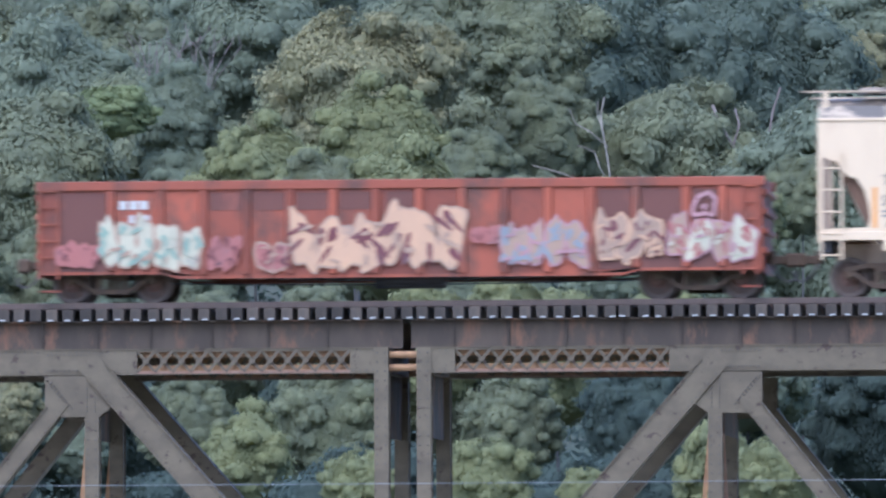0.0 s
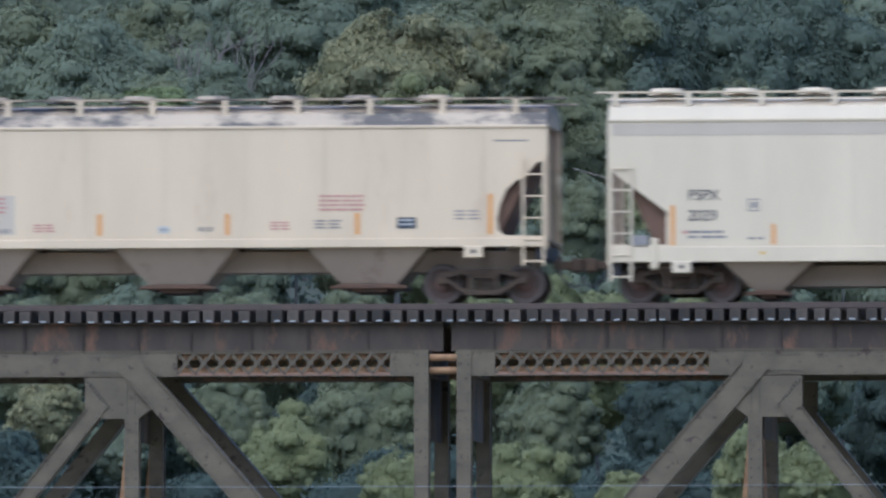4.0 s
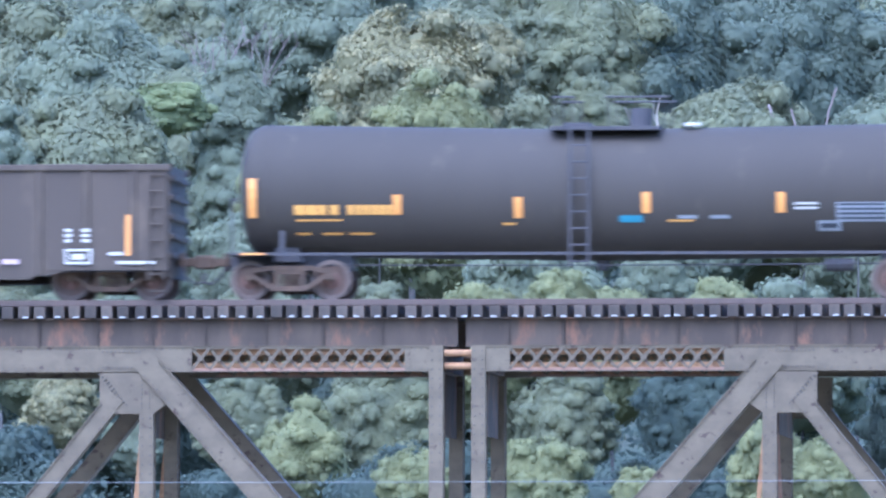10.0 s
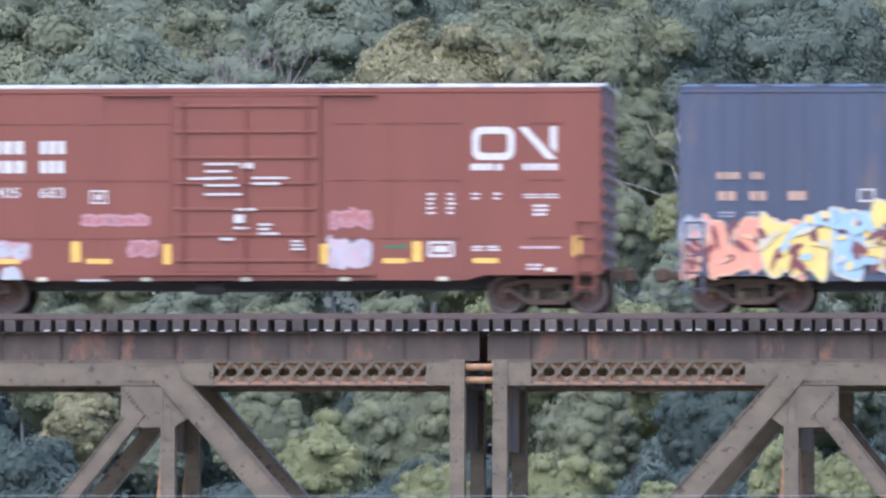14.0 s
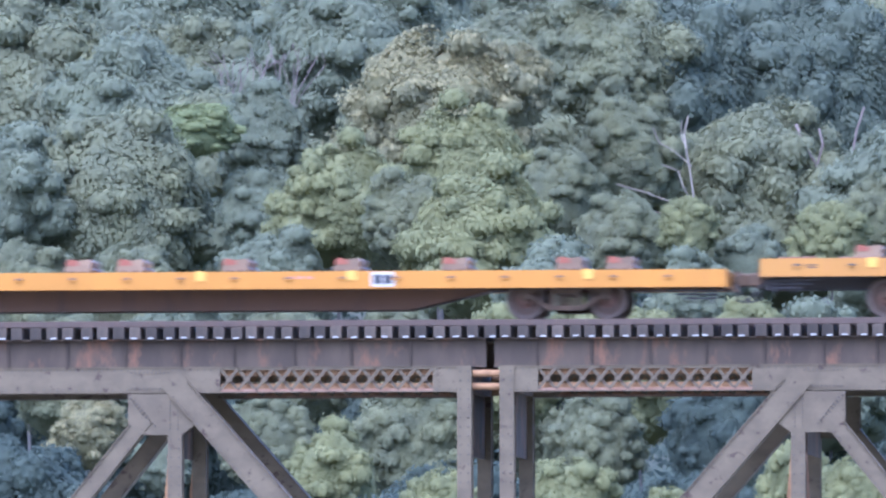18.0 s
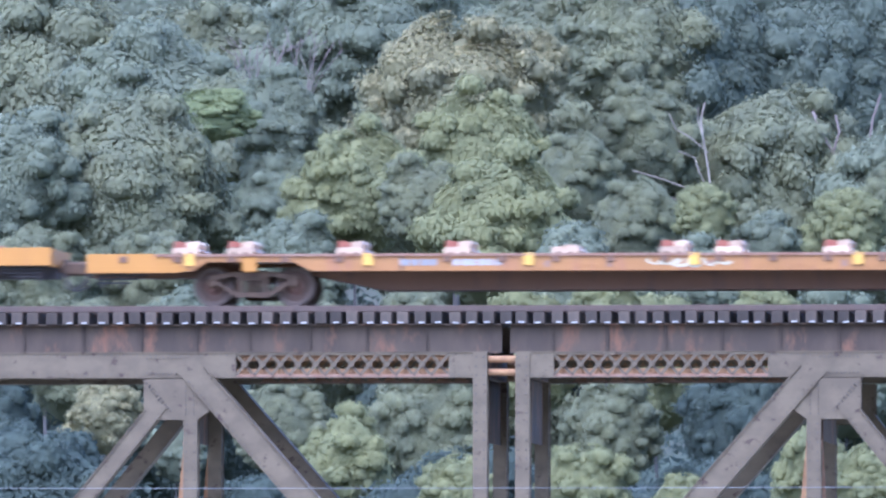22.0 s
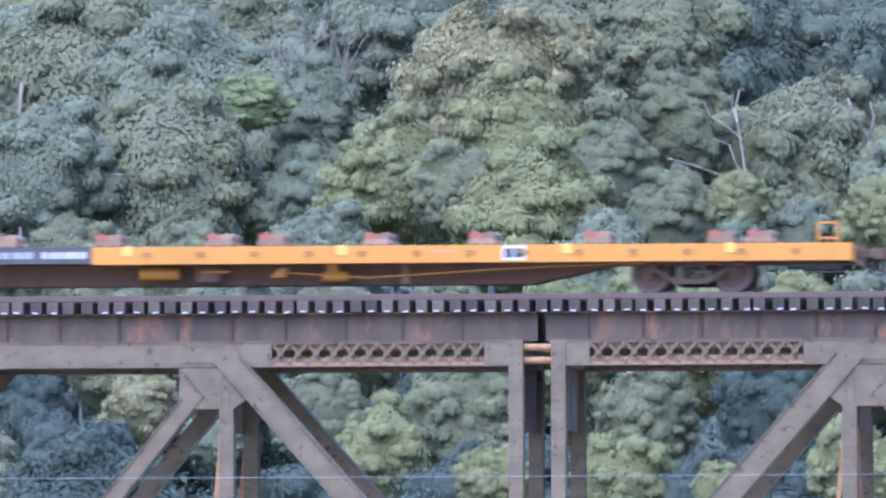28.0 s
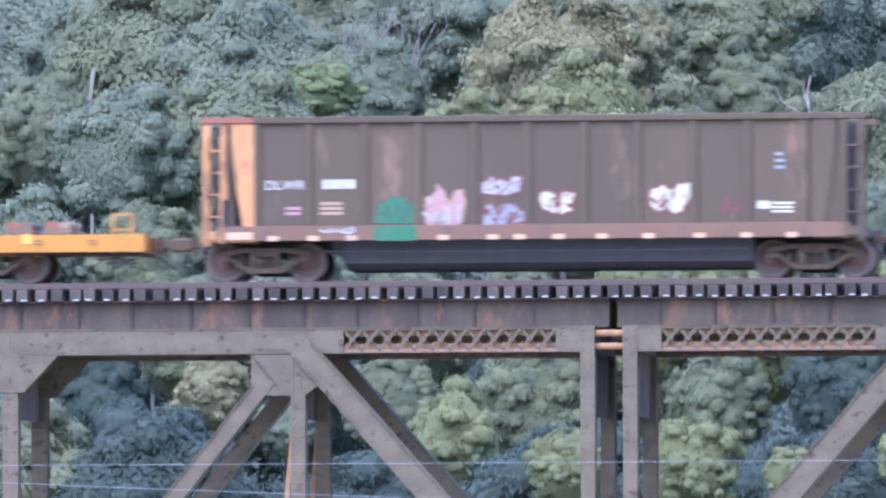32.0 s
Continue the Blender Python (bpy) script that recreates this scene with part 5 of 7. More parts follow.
def black_gondola_b():
    c, L, y = black_gondola(81.49, 97.40, 516, 1140, "370", 2)
    yy = y - 0.055
    X = lambda p: (p - 1140) / 81.5
    Z = lambda q: (516 - q) / 82.0
    stripe(c, X(1208), Z(410), Z(358), yy)
    words(c, "OMNX", X(1270), Z(360), 0.235, M_PALE, yy, 1.05)
    words(c, "370", X(1270), Z(397), 0.235, M_PALE, yy, 1.0)
    bars(c, X(1270), X(1302), Z(448), Z(425), 2, M_PALE, yy, 2, 0.4, 1)
    bars(c, X(1332), X(1364), Z(448), Z(425), 2, M_PALE, yy, 5, 0.4, 1)
    bars(c, X(1215), X(1242), Z(445), Z(425), 2, M_PALE, yy, 6, 0.5, 1)
    patch(c, X(1163), X(1228), Z(446), Z(442), M_PALE, yy, "lettering")
    for a, b, q0, q1 in ((1404, 1433, 380, 377), (1404, 1433, 360, 357), (1404, 1407, 377, 360), (1430, 1433, 377, 360), (1411, 1426, 373, 364)):
        patch(c, X(a), X(b), Z(q0), Z(q1), M_PALE, yy, "stencil_box")
    XR = lambda p: (p - 715) / 81.5 + L
    Z2 = lambda q: (523 - q) / 82.0
    stripe(c, X(1478), Z(430), Z(395), yy)
    for p in (-64, 186, 373):
        stripe(c, XR(p), Z2(442), Z2(404), yy)
    stripe(c, XR(643), Z2(440), Z2(368), yy)
    for k, (a, b, q0, q1) in enumerate(((-20, 42, 450, 378), (72, 120, 398, 370), (238, 298, 412, 366))):
        bubbles(c, XR(a), XR(b), Z2(q0), Z2(q1), yy, "silver", 40 + k, 2, 0.09)
        scrawl(c, XR(a + 3), XR(b - 3), Z2(q0 - 4), Z2(q1 + 6), yy - 0.008, "silver", 50 + k, 3, 0.06)
    patch(c, XR(276), XR(290), Z2(477), Z2(435), M_PALE, yy, "lettering")
    patch(c, XR(240), XR(276), Z2(471), Z2(467), M_PALE, yy, "lettering")
    bars(c, XR(530), XR(546), Z2(420), Z2(392), 3, M_PALE, yy, 9, 0.4, 1)
    bars(c, XR(560), XR(578), Z2(420), Z2(392), 3, M_PALE, yy, 10, 0.4, 1)
    for a, b, q0, q1 in ((530, 578, 455, 451), (530, 578, 432, 428), (530, 534, 451, 432), (574, 578, 451, 432), (542, 566, 447, 437)):
        patch(c, XR(a), XR(b), Z2(q0), Z2(q1), M_PALE, yy, "stencil_box")
    patch(c, XR(622), XR(692), Z2(455), Z2(450), M_PALE, yy, "lettering")
    bars(c, XR(608), XR(640), Z2(443), Z2(434), 1, M_PALE, yy, 12, 0.4, 1)
    patch(c, XR(418), XR(448), Z2(455), Z2(446), SPRAY["hot"], yy, "placard")


# ---- covered hoppers
def covered_hopper(label, u0, u1, side, roof, cut_l, cut_r, eave, sill, bays, bay_w, bay_foot, post, ext):
    """cut_l, cut_r: outlines of the open ends, from the roof down, in metres from each end."""
    L = u1 - u0
    c, L = start("covered_hopper", label, u0, u1, (1.50, 1.44))
    H = 1.60
    z0, z1 = sill
    n = 9
    # side sheets: end sheets follow the openings
    for s in (-1, 1):
        a = s * H
        b = s * (H - 0.03)
        lx = max(x for x, z in cut_l)
        rx = max(x for x, z in cut_r)
        bm = slab(B(), [(0.0, eave), (0.0, cut_l[0][1])] + list(cut_l) + [(lx + 0.30, z1), (lx + 0.30, eave)], a, b)
        part("side_sheet", fix(bm), side, c)
        bm = slab(B(), [(L, eave), (L, cut_r[0][1])] + [(L - x, z) for x, z in cut_r] + [(L - rx - 0.30, z1), (L - rx - 0.30, eave)], a, b)
        part("side_sheet", fix(bm), side, c)
        xs = np.linspace(lx + 0.302, L - rx - 0.302, n)
        for p, q in zip(xs, xs[1:]):
            part("side_sheet", box(B(), p, q - 0.006, a, b, z1, eave), side, c)
        part("side_sill", box(B(), 0.0, L, s * (H + 0.035), s * (H - 0.14), z0, z1, 0.01), side, c)
        part("eave_rail", box(B(), -0.02, L + 0.02, s * (H + 0.03), s * (H - 0.06), eave - 0.02, eave + 0.04, 0.008), side, c)
    part("inner_wall", box(B(), 1.25, L - 1.25, -H + 0.07, H - 0.07, z1 - 0.1, eave - 0.05), side, c)
    # roof
    bm = B()
    top = eave + 0.52
    prof = [(-H, eave + 0.04), (-H + 0.10, eave + 0.30), (-H + 0.45, eave + 0.46), (-0.5, top), (0.5, top), (H - 0.45, eave + 0.46), (H - 0.10, eave + 0.30), (H, eave + 0.04)]
    loft(bm, [[(x, a, b) for a, b in prof] for x in (0.0, L)])
    part("roof", fix(bm), roof, c)
    # running boards on brackets, hatches
    zb = eave + 0.61
    for s in (-1, 1):
        bm = B()
        box(bm, -ext, L + ext, s * 1.30 - 0.16, s * 1.30 + 0.16, zb, zb + 0.035)
        part("running_board", bm, roof, c)
        x = 0.15
        while x < L:
            bm = B()
            box(bm, x - 0.06, x + 0.06, s * 1.49 - 0.02, s * 1.49 + 0.02, zb - post, zb)
            box(bm, x - 0.03, x + 0.03, s * 1.16, s * 1.47, zb - 0.05, zb)
            part("bracket", bm, side, c)
            x += 1.585
    x = 1.2
    while x < L - 1.0:
        bm = B()
        bmesh.ops.create_cone(bm, cap_ends=True, segments=20, radius1=0.40, radius2=0.34, depth=0.14, matrix=Matrix.Translation((x, -0.75, zb + 0.05)))
        part("hatch_cover", bm, roof, c)
        x += 1.62
    # end cages: corner posts, ladders, slope sheets
    for x, d, cut in ((0.0, 1, cut_l), (L, -1, cut_r)):
        for s in (-1, 1):
            part("corner_post", box(B(), x - d * 0.02, x + d * 0.085, s * H, s * (H - 0.09), z0 - 0.05, eave), side, c)
        ladder(c, x + d * 0.06, x + d * 0.50, z0 - 0.42, cut[0][1] + 0.1, -H - 0.05, side, 0.47)
        # slope sheet takes dark brown, putting the end opening's shade into its colour
        part("slope_sheet", slab(B(), [(x + d * 0.12, cut[0][1] + 0.25), (x + d * 0.18, cut[0][1] + 0.25), (x + d * 2.3, z0), (x + d * 1.2, z0)], -H + 0.18, H - 0.18), P_BROWNUNDER, c)
        part("end_sill", box(B(), x, x + d * 0.25, -H + 0.15, H - 0.15, z0 - 0.25, z0 + 0.05), M_UNDER, c)
        for s in (-1, 1):
            part("end_post", box(B(), x + d * 0.02, x + d * 0.10, s * 0.55 - 0.05, s * 0.55 + 0.05, z0, eave), P_HOPPERDIRT, c)
        part("platform", box(B(), x - d * 0.02, x + d * 0.9, -H + 0.12, H - 0.12, z1 - 0.06, z1 - 0.02), P_HOPPERDIRT, c)
        part("brake_wheel", rod(B(), (x - d * 0.12, 0.3, 2.6), (x - d * 0.08, 0.3, 2.6), 0.28, n=16), side, c) if d < 0 else None
        bm = B()
        box(bm, x + d * 1.38, x + d * 1.80, -H - 0.06, -H + 0.1, z0 - 0.24, z0 + 0.02, 0.02)
        part("jacking_pad", bm, side, c)
        # dark disc laid on the pad, standing for the shade in its hole
        part("pad_hole", rod(B(), (x + d * 1.59, -H - 0.066, z0 - 0.1), (x + d * 1.59, -H - 0.05, z0 - 0.1), 0.05, n=10), M_UNDER, c)
    # outlet bays
    part("center_sill", box(B(), 0.3, L - 0.3, -0.55, 0.55, z0 - 0.5, z0 - 0.05), P_HOPPERDIRT, c)
    for x in bays:
        bm = B()
        w0, w1 = bay_w
        loft(bm, [[(x - w0, -1.45, z0 + 0.02), (x + w0, -1.45, z0 + 0.02), (x + w0, 1.45, z0 + 0.02), (x - w0, 1.45, z0 + 0.02)],
                  [(x - w1, -0.95, bay_foot), (x + w1, -0.95, bay_foot), (x + w1, 0.95, bay_foot), (x - w1, 0.95, bay_foot)]])
        bay = part("outlet_bay", fix(bm), P_HOPPERDIRT, c)
        bm = B()
        box(bm, x - w1 - 0.08, x + w1 + 0.08, -1.05, 1.05, bay_foot - 0.10, bay_foot, 0.02)
        box(bm, x - w1 * 0.6, x + w1 * 0.6, -0.9, 0.9, bay_foot - 0.17, bay_foot - 0.09)
        rod(bm, (x - w1 - 0.2, -1.0, bay_foot - 0.07), (x + w1 + 0.2, -1.0, bay_foot - 0.07), 0.04, n=8)
        part("outlet_gate", bm, P_BROWNUNDER, bay, "rusty brown outlet gate")
    return c, L, -H


def cream_hopper(u0, u1, number, seed):
    cut = [(0.10, 3.07), (0.38, 2.97), (0.46, 2.84), (0.62, 2.66), (0.83, 2.60), (0.98, 2.35), (1.08, 2.0), (1.11, 1.75), (1.06, 1.55), (0.10, 1.52), (0.0, 1.52), (0.0, 1.46)]
    cutr = [(0.02, 3.12), (0.22, 3.10), (0.36, 2.92), (0.45, 2.78), (0.66, 2.70), (0.88, 2.5), (1.0, 2.2), (1.07, 1.9), (1.05, 1.65), (0.92, 1.52), (0.0, 1.50), (0.0, 1.46)]
    c, L, y = covered_hopper("dusty cream covered hopper with soot-stained roof", u0, u1, P_CREAM, P_CREAM_ROOF, cut, cutr, 3.87, (1.27, 1.46), (4.15, 8.55, 12.75), (1.33, 0.62), 0.50, 0.34, 0.40)
    X = lambda p: (p - 392) / 81.5
    Z = lambda q: (535 - q) / 82.0
    words(c, "TILX", X(504), Z(333), 0.22, M_DARKINK, y - 0.008, 1.0)
    if number:
        words(c, number, X(503), Z(369), 0.22, M_DARKINK, y - 0.008, 0.92)
    else:
        bars(c, X(503), X(584), Z(369), Z(351), 1, M_GREYINK, y, seed, 0.1, 6)
    bars(c, X(503), X(570), Z(394), Z(378), 2, M_GREYINK, y, 2, 0.5, 2)
    patch(c, X(512), X(532), Z(408), Z(400), M_GREYINK, y, "lettering")
    stripe(c, X(491), Z(409), Z(337), y - 0.002, w=0.10)
    stripe(c, L - 1.22, Z(409), Z(337), y - 0.002, w=0.10)
    for p in (729, 957, 1185, 1416):
        stripe(c, X(p), Z(408), Z(370), y - 0.002, w=0.10)
    if seed == 2:
        patch(c, X(702), X(806), Z(406), Z(336), P_BAND, y, "patch_panel", "greyish repainted patch", 0.002)
    for a, q in ((705, 362), (1343, 360)):
        bars(c, X(a + 6), X(a + 86), Z(q + 10), Z(q - 22), 4, M_REDINK, y - 0.004, 7, 0.6, 6)
    for a, b, q0, q1, m in ((840, 878, 404, 388, M_REDINK), (1262, 1298, 402, 385, M_REDINK), (768, 800, 404, 396, M_GREYINK), (1132, 1162, 402, 394, M_GREYINK), (1340, 1390, 400, 382, M_GREYINK), (595, 605, 390, 380, M_GREYINK)):
        bars(c, X(a), X(b), Z(q0), Z(q1), 3, m, y - 0.003, int(a), 0.55, 2)
    for a, b, q0, q1 in ((638, 658, 352, 351), (638, 658, 334, 333), (638, 639, 351, 334), (657, 658, 351, 334), (645, 652, 346, 338)):
        patch(c, X(a), X(b), Z(q0), Z(q1), M_GREYINK, y, "stencil_box")
    patch(c, X(1062), X(1082), Z(404), Z(392), M_PALE, y, "placard")
    patch(c, X(1066), X(1080), Z(399), Z(397), M_GREYINK, y - 0.007, "placard_text")
    patch(c, X(1487), X(1520), Z(398), Z(378), M_INK, y, "stencil_panel", "black stencil panel")
    bars(c, X(1491), X(1516), Z(396), Z(381), 2, M_PALE, y - 0.007, 3, 0.5, 2)
    bars(c, L - 2.0, L - 1.4, Z(386), Z(366), 3, M_GREYINK, y, 4, 0.6, 2)
    bars(c, L - 1.15, L - 0.28, Z(244), Z(241), 1, M_GREYINK, y, 5, 0.1, 1)


def white_hopper():
    u0, u1 = 44.87, 63.01
    yr = 540
    cut = [(0.10, 2.88), (0.42, 2.62), (1.30, 1.98), (1.30, 1.30), (0.0, 1.30), (0.0, 1.25)]
    cutr = [(0.02, 2.87), (0.5, 2.55), (1.30, 2.05), (1.30, 1.30), (0.0, 1.30), (0.0, 1.25)]
    c, L, y = covered_hopper("clean white covered hopper with a grey band along its top", u0, u1, P_WHITE, P_WHITE, cut, cutr, 3.98, (0.92, 1.25), (3.42, 7.12, 10.95, 14.75), (0.98, 0.30), 0.32, 0.28, 0.30)
    X = lambda p: (p - 685) / 81.5
    Z = lambda q: (yr - q) / 82.0
    part("roof_band", box(B(), 0.08, L - 0.08, y - 0.006, y, Z(240), Z(219)), P_BAND, c, "grey painted band")
    words(c, "PSPX", X(826), Z(355), 0.235, M_INK, y - 0.004, 0.95)
    words(c, "2029", X(826), Z(391), 0.235, M_INK, y - 0.004, 0.95)
    bars(c, X(826), X(895), Z(427), Z(409), 2, M_GREYINK, y, 2, 0.5, 3)
    patch(c, X(817), X(824), Z(415), Z(409), M_REDINK, y, "marking")
    bars(c, X(932), X(963), Z(426), Z(421), 1, M_GREYINK, y, 4, 0.2, 2)
    stripe(c, X(799), Z(435), Z(364), y, w=0.09)
    for p in (977, 1203, 1418, 1640, 1860):
        stripe(c, X(p), Z(434), Z(398), y, w=0.085)
    for a, b, q0, q1 in ((931, 952, 375, 373), (931, 952, 355, 353), (931, 933, 373, 355), (950, 952, 373, 355), (937, 947, 369, 359)):
        patch(c, X(a), X(b), Z(q0), Z(q1), M_GREYINK, y, "stencil_box")
    XR = lambda p: (p - 468) / 81.5 + L
    Z2 = lambda q: (528 - q) / 82.0
    stripe(c, XR(346), Z2(422), Z2(352), y, w=0.09)
    stripe(c, XR(178), Z2(422), Z2(388), y, w=0.085)
    patch(c, XR(186), XR(217), Z2(411), Z2(390), M_INK, y, "stencil_panel", "black stencil panel")
    bars(c, XR(189), XR(214), Z2(409), Z2(393), 2, M_PALE, y - 0.007, 3, 0.5, 2)
    bars(c, XR(298), XR(328), Z2(385), Z2(376), 2, M_GREYINK, y, 6, 0.5, 2)
    bars(c, X(1490), X(1516), Z(423), Z(412), 2, M_GREYINK, y, 8, 0.4, 1)
    for x in (X(767), XR(380)):
        bm = B()
        box(bm, x - 0.09, x + 0.09, y - 0.07, y + 0.02, 0.75, 1.45, 0.05)
        part("lifting_lug", bm, P_WHITE, c)
    for p, w in ((740, 0.34), ):
        patch(c, X(726), X(756), Z(435), Z(417), M_GREYINK, y - 0.05, "placard")
    for p in (958, 1264):
        patch(c, X(p - 4), X(p + 4), Z(452), Z(446), M_REFYELLOW, y - 0.038, "marking")
    bars(c, X(1396), X(1440), Z(452), Z(440), 2, M_GREYINK, y - 0.036, 6, 0.6, 2)
    patch(c, XR(270), XR(292), Z2(446), Z2(438), M_INK, y - 0.038, "marking")


# ---- tank cars
SAG = [0.0, 1.0]


def tank_car(label, u0, u1, top, low, sag, dome_x, shell, ends, band=None, f=1):
    c, L = start("tank_car", label, u0, u1, (1.12, 1.25), 0.42, (0.25, 0.25))
    R = (top - low) / 2
    zc = (top + low) / 2
    n = 56
    stations = [(0.0, 0.35), (0.03, 0.62), (0.10, 0.80), (0.22, 0.92), (0.42, 0.985), (0.62, 1.0)]
    xs = [(x, k) for x, k in stations] + [(L / 2 - 0.6, 1.0), (L / 2 + 0.6, 1.0)] + [(L - x, k) for x, k in reversed(stations)]

    def ring(x, k, grow=0.0, a0=0.0, a1=2 * math.pi):
        dz = -sag * (1 - abs(x - L / 2) / (L / 2)) if 0.6 < x < L - 0.6 else 0.0
        return [(x, (R * k + grow) * math.sin(a), zc + dz + (R * k + grow) * math.cos(a)) for a in [a0 + (a1 - a0) * i / n for i in range(n)]]

    bm = loft(B(), [ring(x, k) for x, k in xs])
    body = part("tank", fix(bm), shell, c)
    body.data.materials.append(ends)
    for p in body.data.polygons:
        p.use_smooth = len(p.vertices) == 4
        # faces below about mid-height and at the heads take the second material
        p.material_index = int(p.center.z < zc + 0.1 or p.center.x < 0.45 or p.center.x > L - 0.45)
    SAG.clear()
    SAG.extend((sag, L))
    for x in (0.62, L - 0.62):
        part("head_seam", fix(loft(B(), [ring(x - 0.03, 1.0, 0.006), ring(x + 0.03, 1.0, 0.006)])), ends, c)
    if band:
        a, b = band
        w = part("tank_band", fix(loft(B(), [ring(a, 1.0, 0.008), ring((a + b) / 2, 1.0, 0.008), ring(b, 1.0, 0.008)])), ends, c, "dark repainted band round the tank")
        for p in w.data.polygons:
            p.use_smooth = len(p.vertices) == 4
    # dome platform with hand rails, valve housing, ladder
    zt = top - sag
    part("platform", box(B(), dome_x - 1.2, dome_x + 1.2, -1.0, 1.0, zt - 0.05, zt + 0.03), M_UNDER, c)
    part("manway", rod(B(), (dome_x + f * 0.72, 0, zt - 0.05), (dome_x + f * 0.72, 0, zt + 0.46), 0.25, n=16), M_UNDER, c)
    part("valve_housing", box(B(), dome_x - f * 0.95, dome_x - f * 0.35, -0.3, 0.3, zt, zt + 0.14, 0.02), M_UNDER, c)
    for s in (-1, 1):
        bm = B()
        rod(bm, (dome_x + f * 0.02, s * 1.0, zt + 0.66), (dome_x + f * 1.40, s * 1.0, zt + 0.66), 0.022, n=6)
        rod(bm, (dome_x - f * 1.15, s * 1.0, zt + 0.66), (dome_x - f * 0.65, s * 1.0, zt + 0.66), 0.022, n=6)
        for x in (dome_x + f * 0.1, dome_x + f * 1.3, dome_x - f * 1.1, dome_x - f * 0.7):
            rod(bm, (x, s * 1.0, zt), (x, s * 1.0, zt + 0.66), 0.012, n=6)
        part("hand_rail", bm, M_UNDER, c)
    ladder(c, dome_x - f * 0.50 - 0.2, dome_x - f * 0.50 + 0.2, 0.75, zt + 0.1, -R - 0.08, M_UNDER, 0.36)
    # saddles, stub sills, side rails, rods
    for x, d in ((0.0, 1), (L, -1)):
        part("stub_sill", box(B(), x - d * 0.25, x + d * 2.4, -0.35, 0.35, 0.72, 1.05), M_UNDER, c)
        part("saddle", slab(B(), [(x + d * 0.7, 0.9), (x + d * 1.35, 0.9), (x + d * 1.25, low + 0.35), (x + d * 0.8, low + 0.35)], -0.7, 0.7), M_UNDER, c)
        part("walkway", box(B(), x - d * 0.15, x + d * 0.75, -1.45, 1.45, low - 0.03, low + 0.02), M_UNDER, c)
        patch(c, min(x + d * 0.1, x + d * 0.62), max(x + d * 0.1, x + d * 0.62), low - 0.03, low + 0.01, M_REFLECT, -1.46, "reflector")
        bm = B()
        pts = [(x - d * 0.1, -1.4, low), (x - d * 0.1, -1.4, low + 1.15), (x + d * 0.05, -1.35, low + 1.2)]
        for p, q in zip(pts, pts[1:]):
            rod(bm, p, q, 0.02, n=6)
        rod(bm, (x - d * 0.12, -1.4, low + 1.18), (x - d * 0.12, 1.4, low + 1.18), 0.02, n=6)
        part("end_rail", bm, M_UNDER, c)
        part("bracket", box(B(), x + d * 0.93, x + d * 1.03, -1.30, -1.2, low, low + 0.5), M_UNDER, c)
    part("side_rail", box(B(), 0.7, L - 0.7, -1.36, -1.28, low - 0.04, low + 0.02), M_UNDER, c)
    brake_rods(c, 1.9, L - 1.9, 0.82, -0.8, 0.02)
    part("outlet_valve", rod(B(), (L / 2 - 0.3, 0, low - 0.1), (L / 2 - 0.3, 0, 0.72), 0.2, 0.12, 12), M_UNDER, c)
    part("brake_cylinder", rod(B(), (L * 0.78, -0.6, 0.80), (L * 0.82, -0.6, 0.80), 0.14, n=12), M_UNDER, c)
    return c, L, R, zc


def on_shell(R, zc, z, grow=0.012):
    """How far out the tank's side lies at height z."""
    return -math.sqrt(max(0.01, R * R - (z - zc) ** 2)) - grow


def tank_patch(c, R, zc, x0, x1, z0, z1, material, name="marking", grow=0.016):
    n = 4
    bm = B()
    sag, L = SAG
    zc = zc - sag * (1 - abs((x0 + x1) / 2 - L / 2) / (L / 2))
    zs = [z0 + (z1 - z0) * i / n for i in range(n + 1)]
    rows = [[bm.verts.new((x, on_shell(R, zc, z, grow), z)) for x in (x0, x1)] for z in zs]
    back = [[bm.verts.new((x, on_shell(R, zc, z, grow - 0.02), z)) for x in (x0, x1)] for z in zs]
    for i in range(n):
        bm.faces.new((rows[i][0], rows[i][1], rows[i + 1][1], rows[i + 1][0]))
        bm.faces.new((back[i][0], back[i + 1][0], back[i + 1][1], back[i][1]))
        bm.faces.new((rows[i][0], rows[i + 1][0], back[i + 1][0], back[i][0]))
        bm.faces.new((rows[i][1], back[i][1], back[i + 1][1], rows[i + 1][1]))
    bm.faces.new((rows[0][0], back[0][0], back[0][1], rows[0][1]))
    bm.faces.new((rows[n][0], rows[n][1], back[n][1], back[n][0]))
    return part(name, fix(bm), material, c)


def tank_bars(c, R, zc, x0, x1, z0, z1, count, material, fill=0.78, seed=1):
    rng = random.Random(seed)
    step = (x1 - x0) / count
    for i in range(count):
        tank_patch(c, R, zc, x0 + step * i, x0 + step * (i + fill * rng.uniform(0.8, 1.1)), z0, z1, material, "lettering")


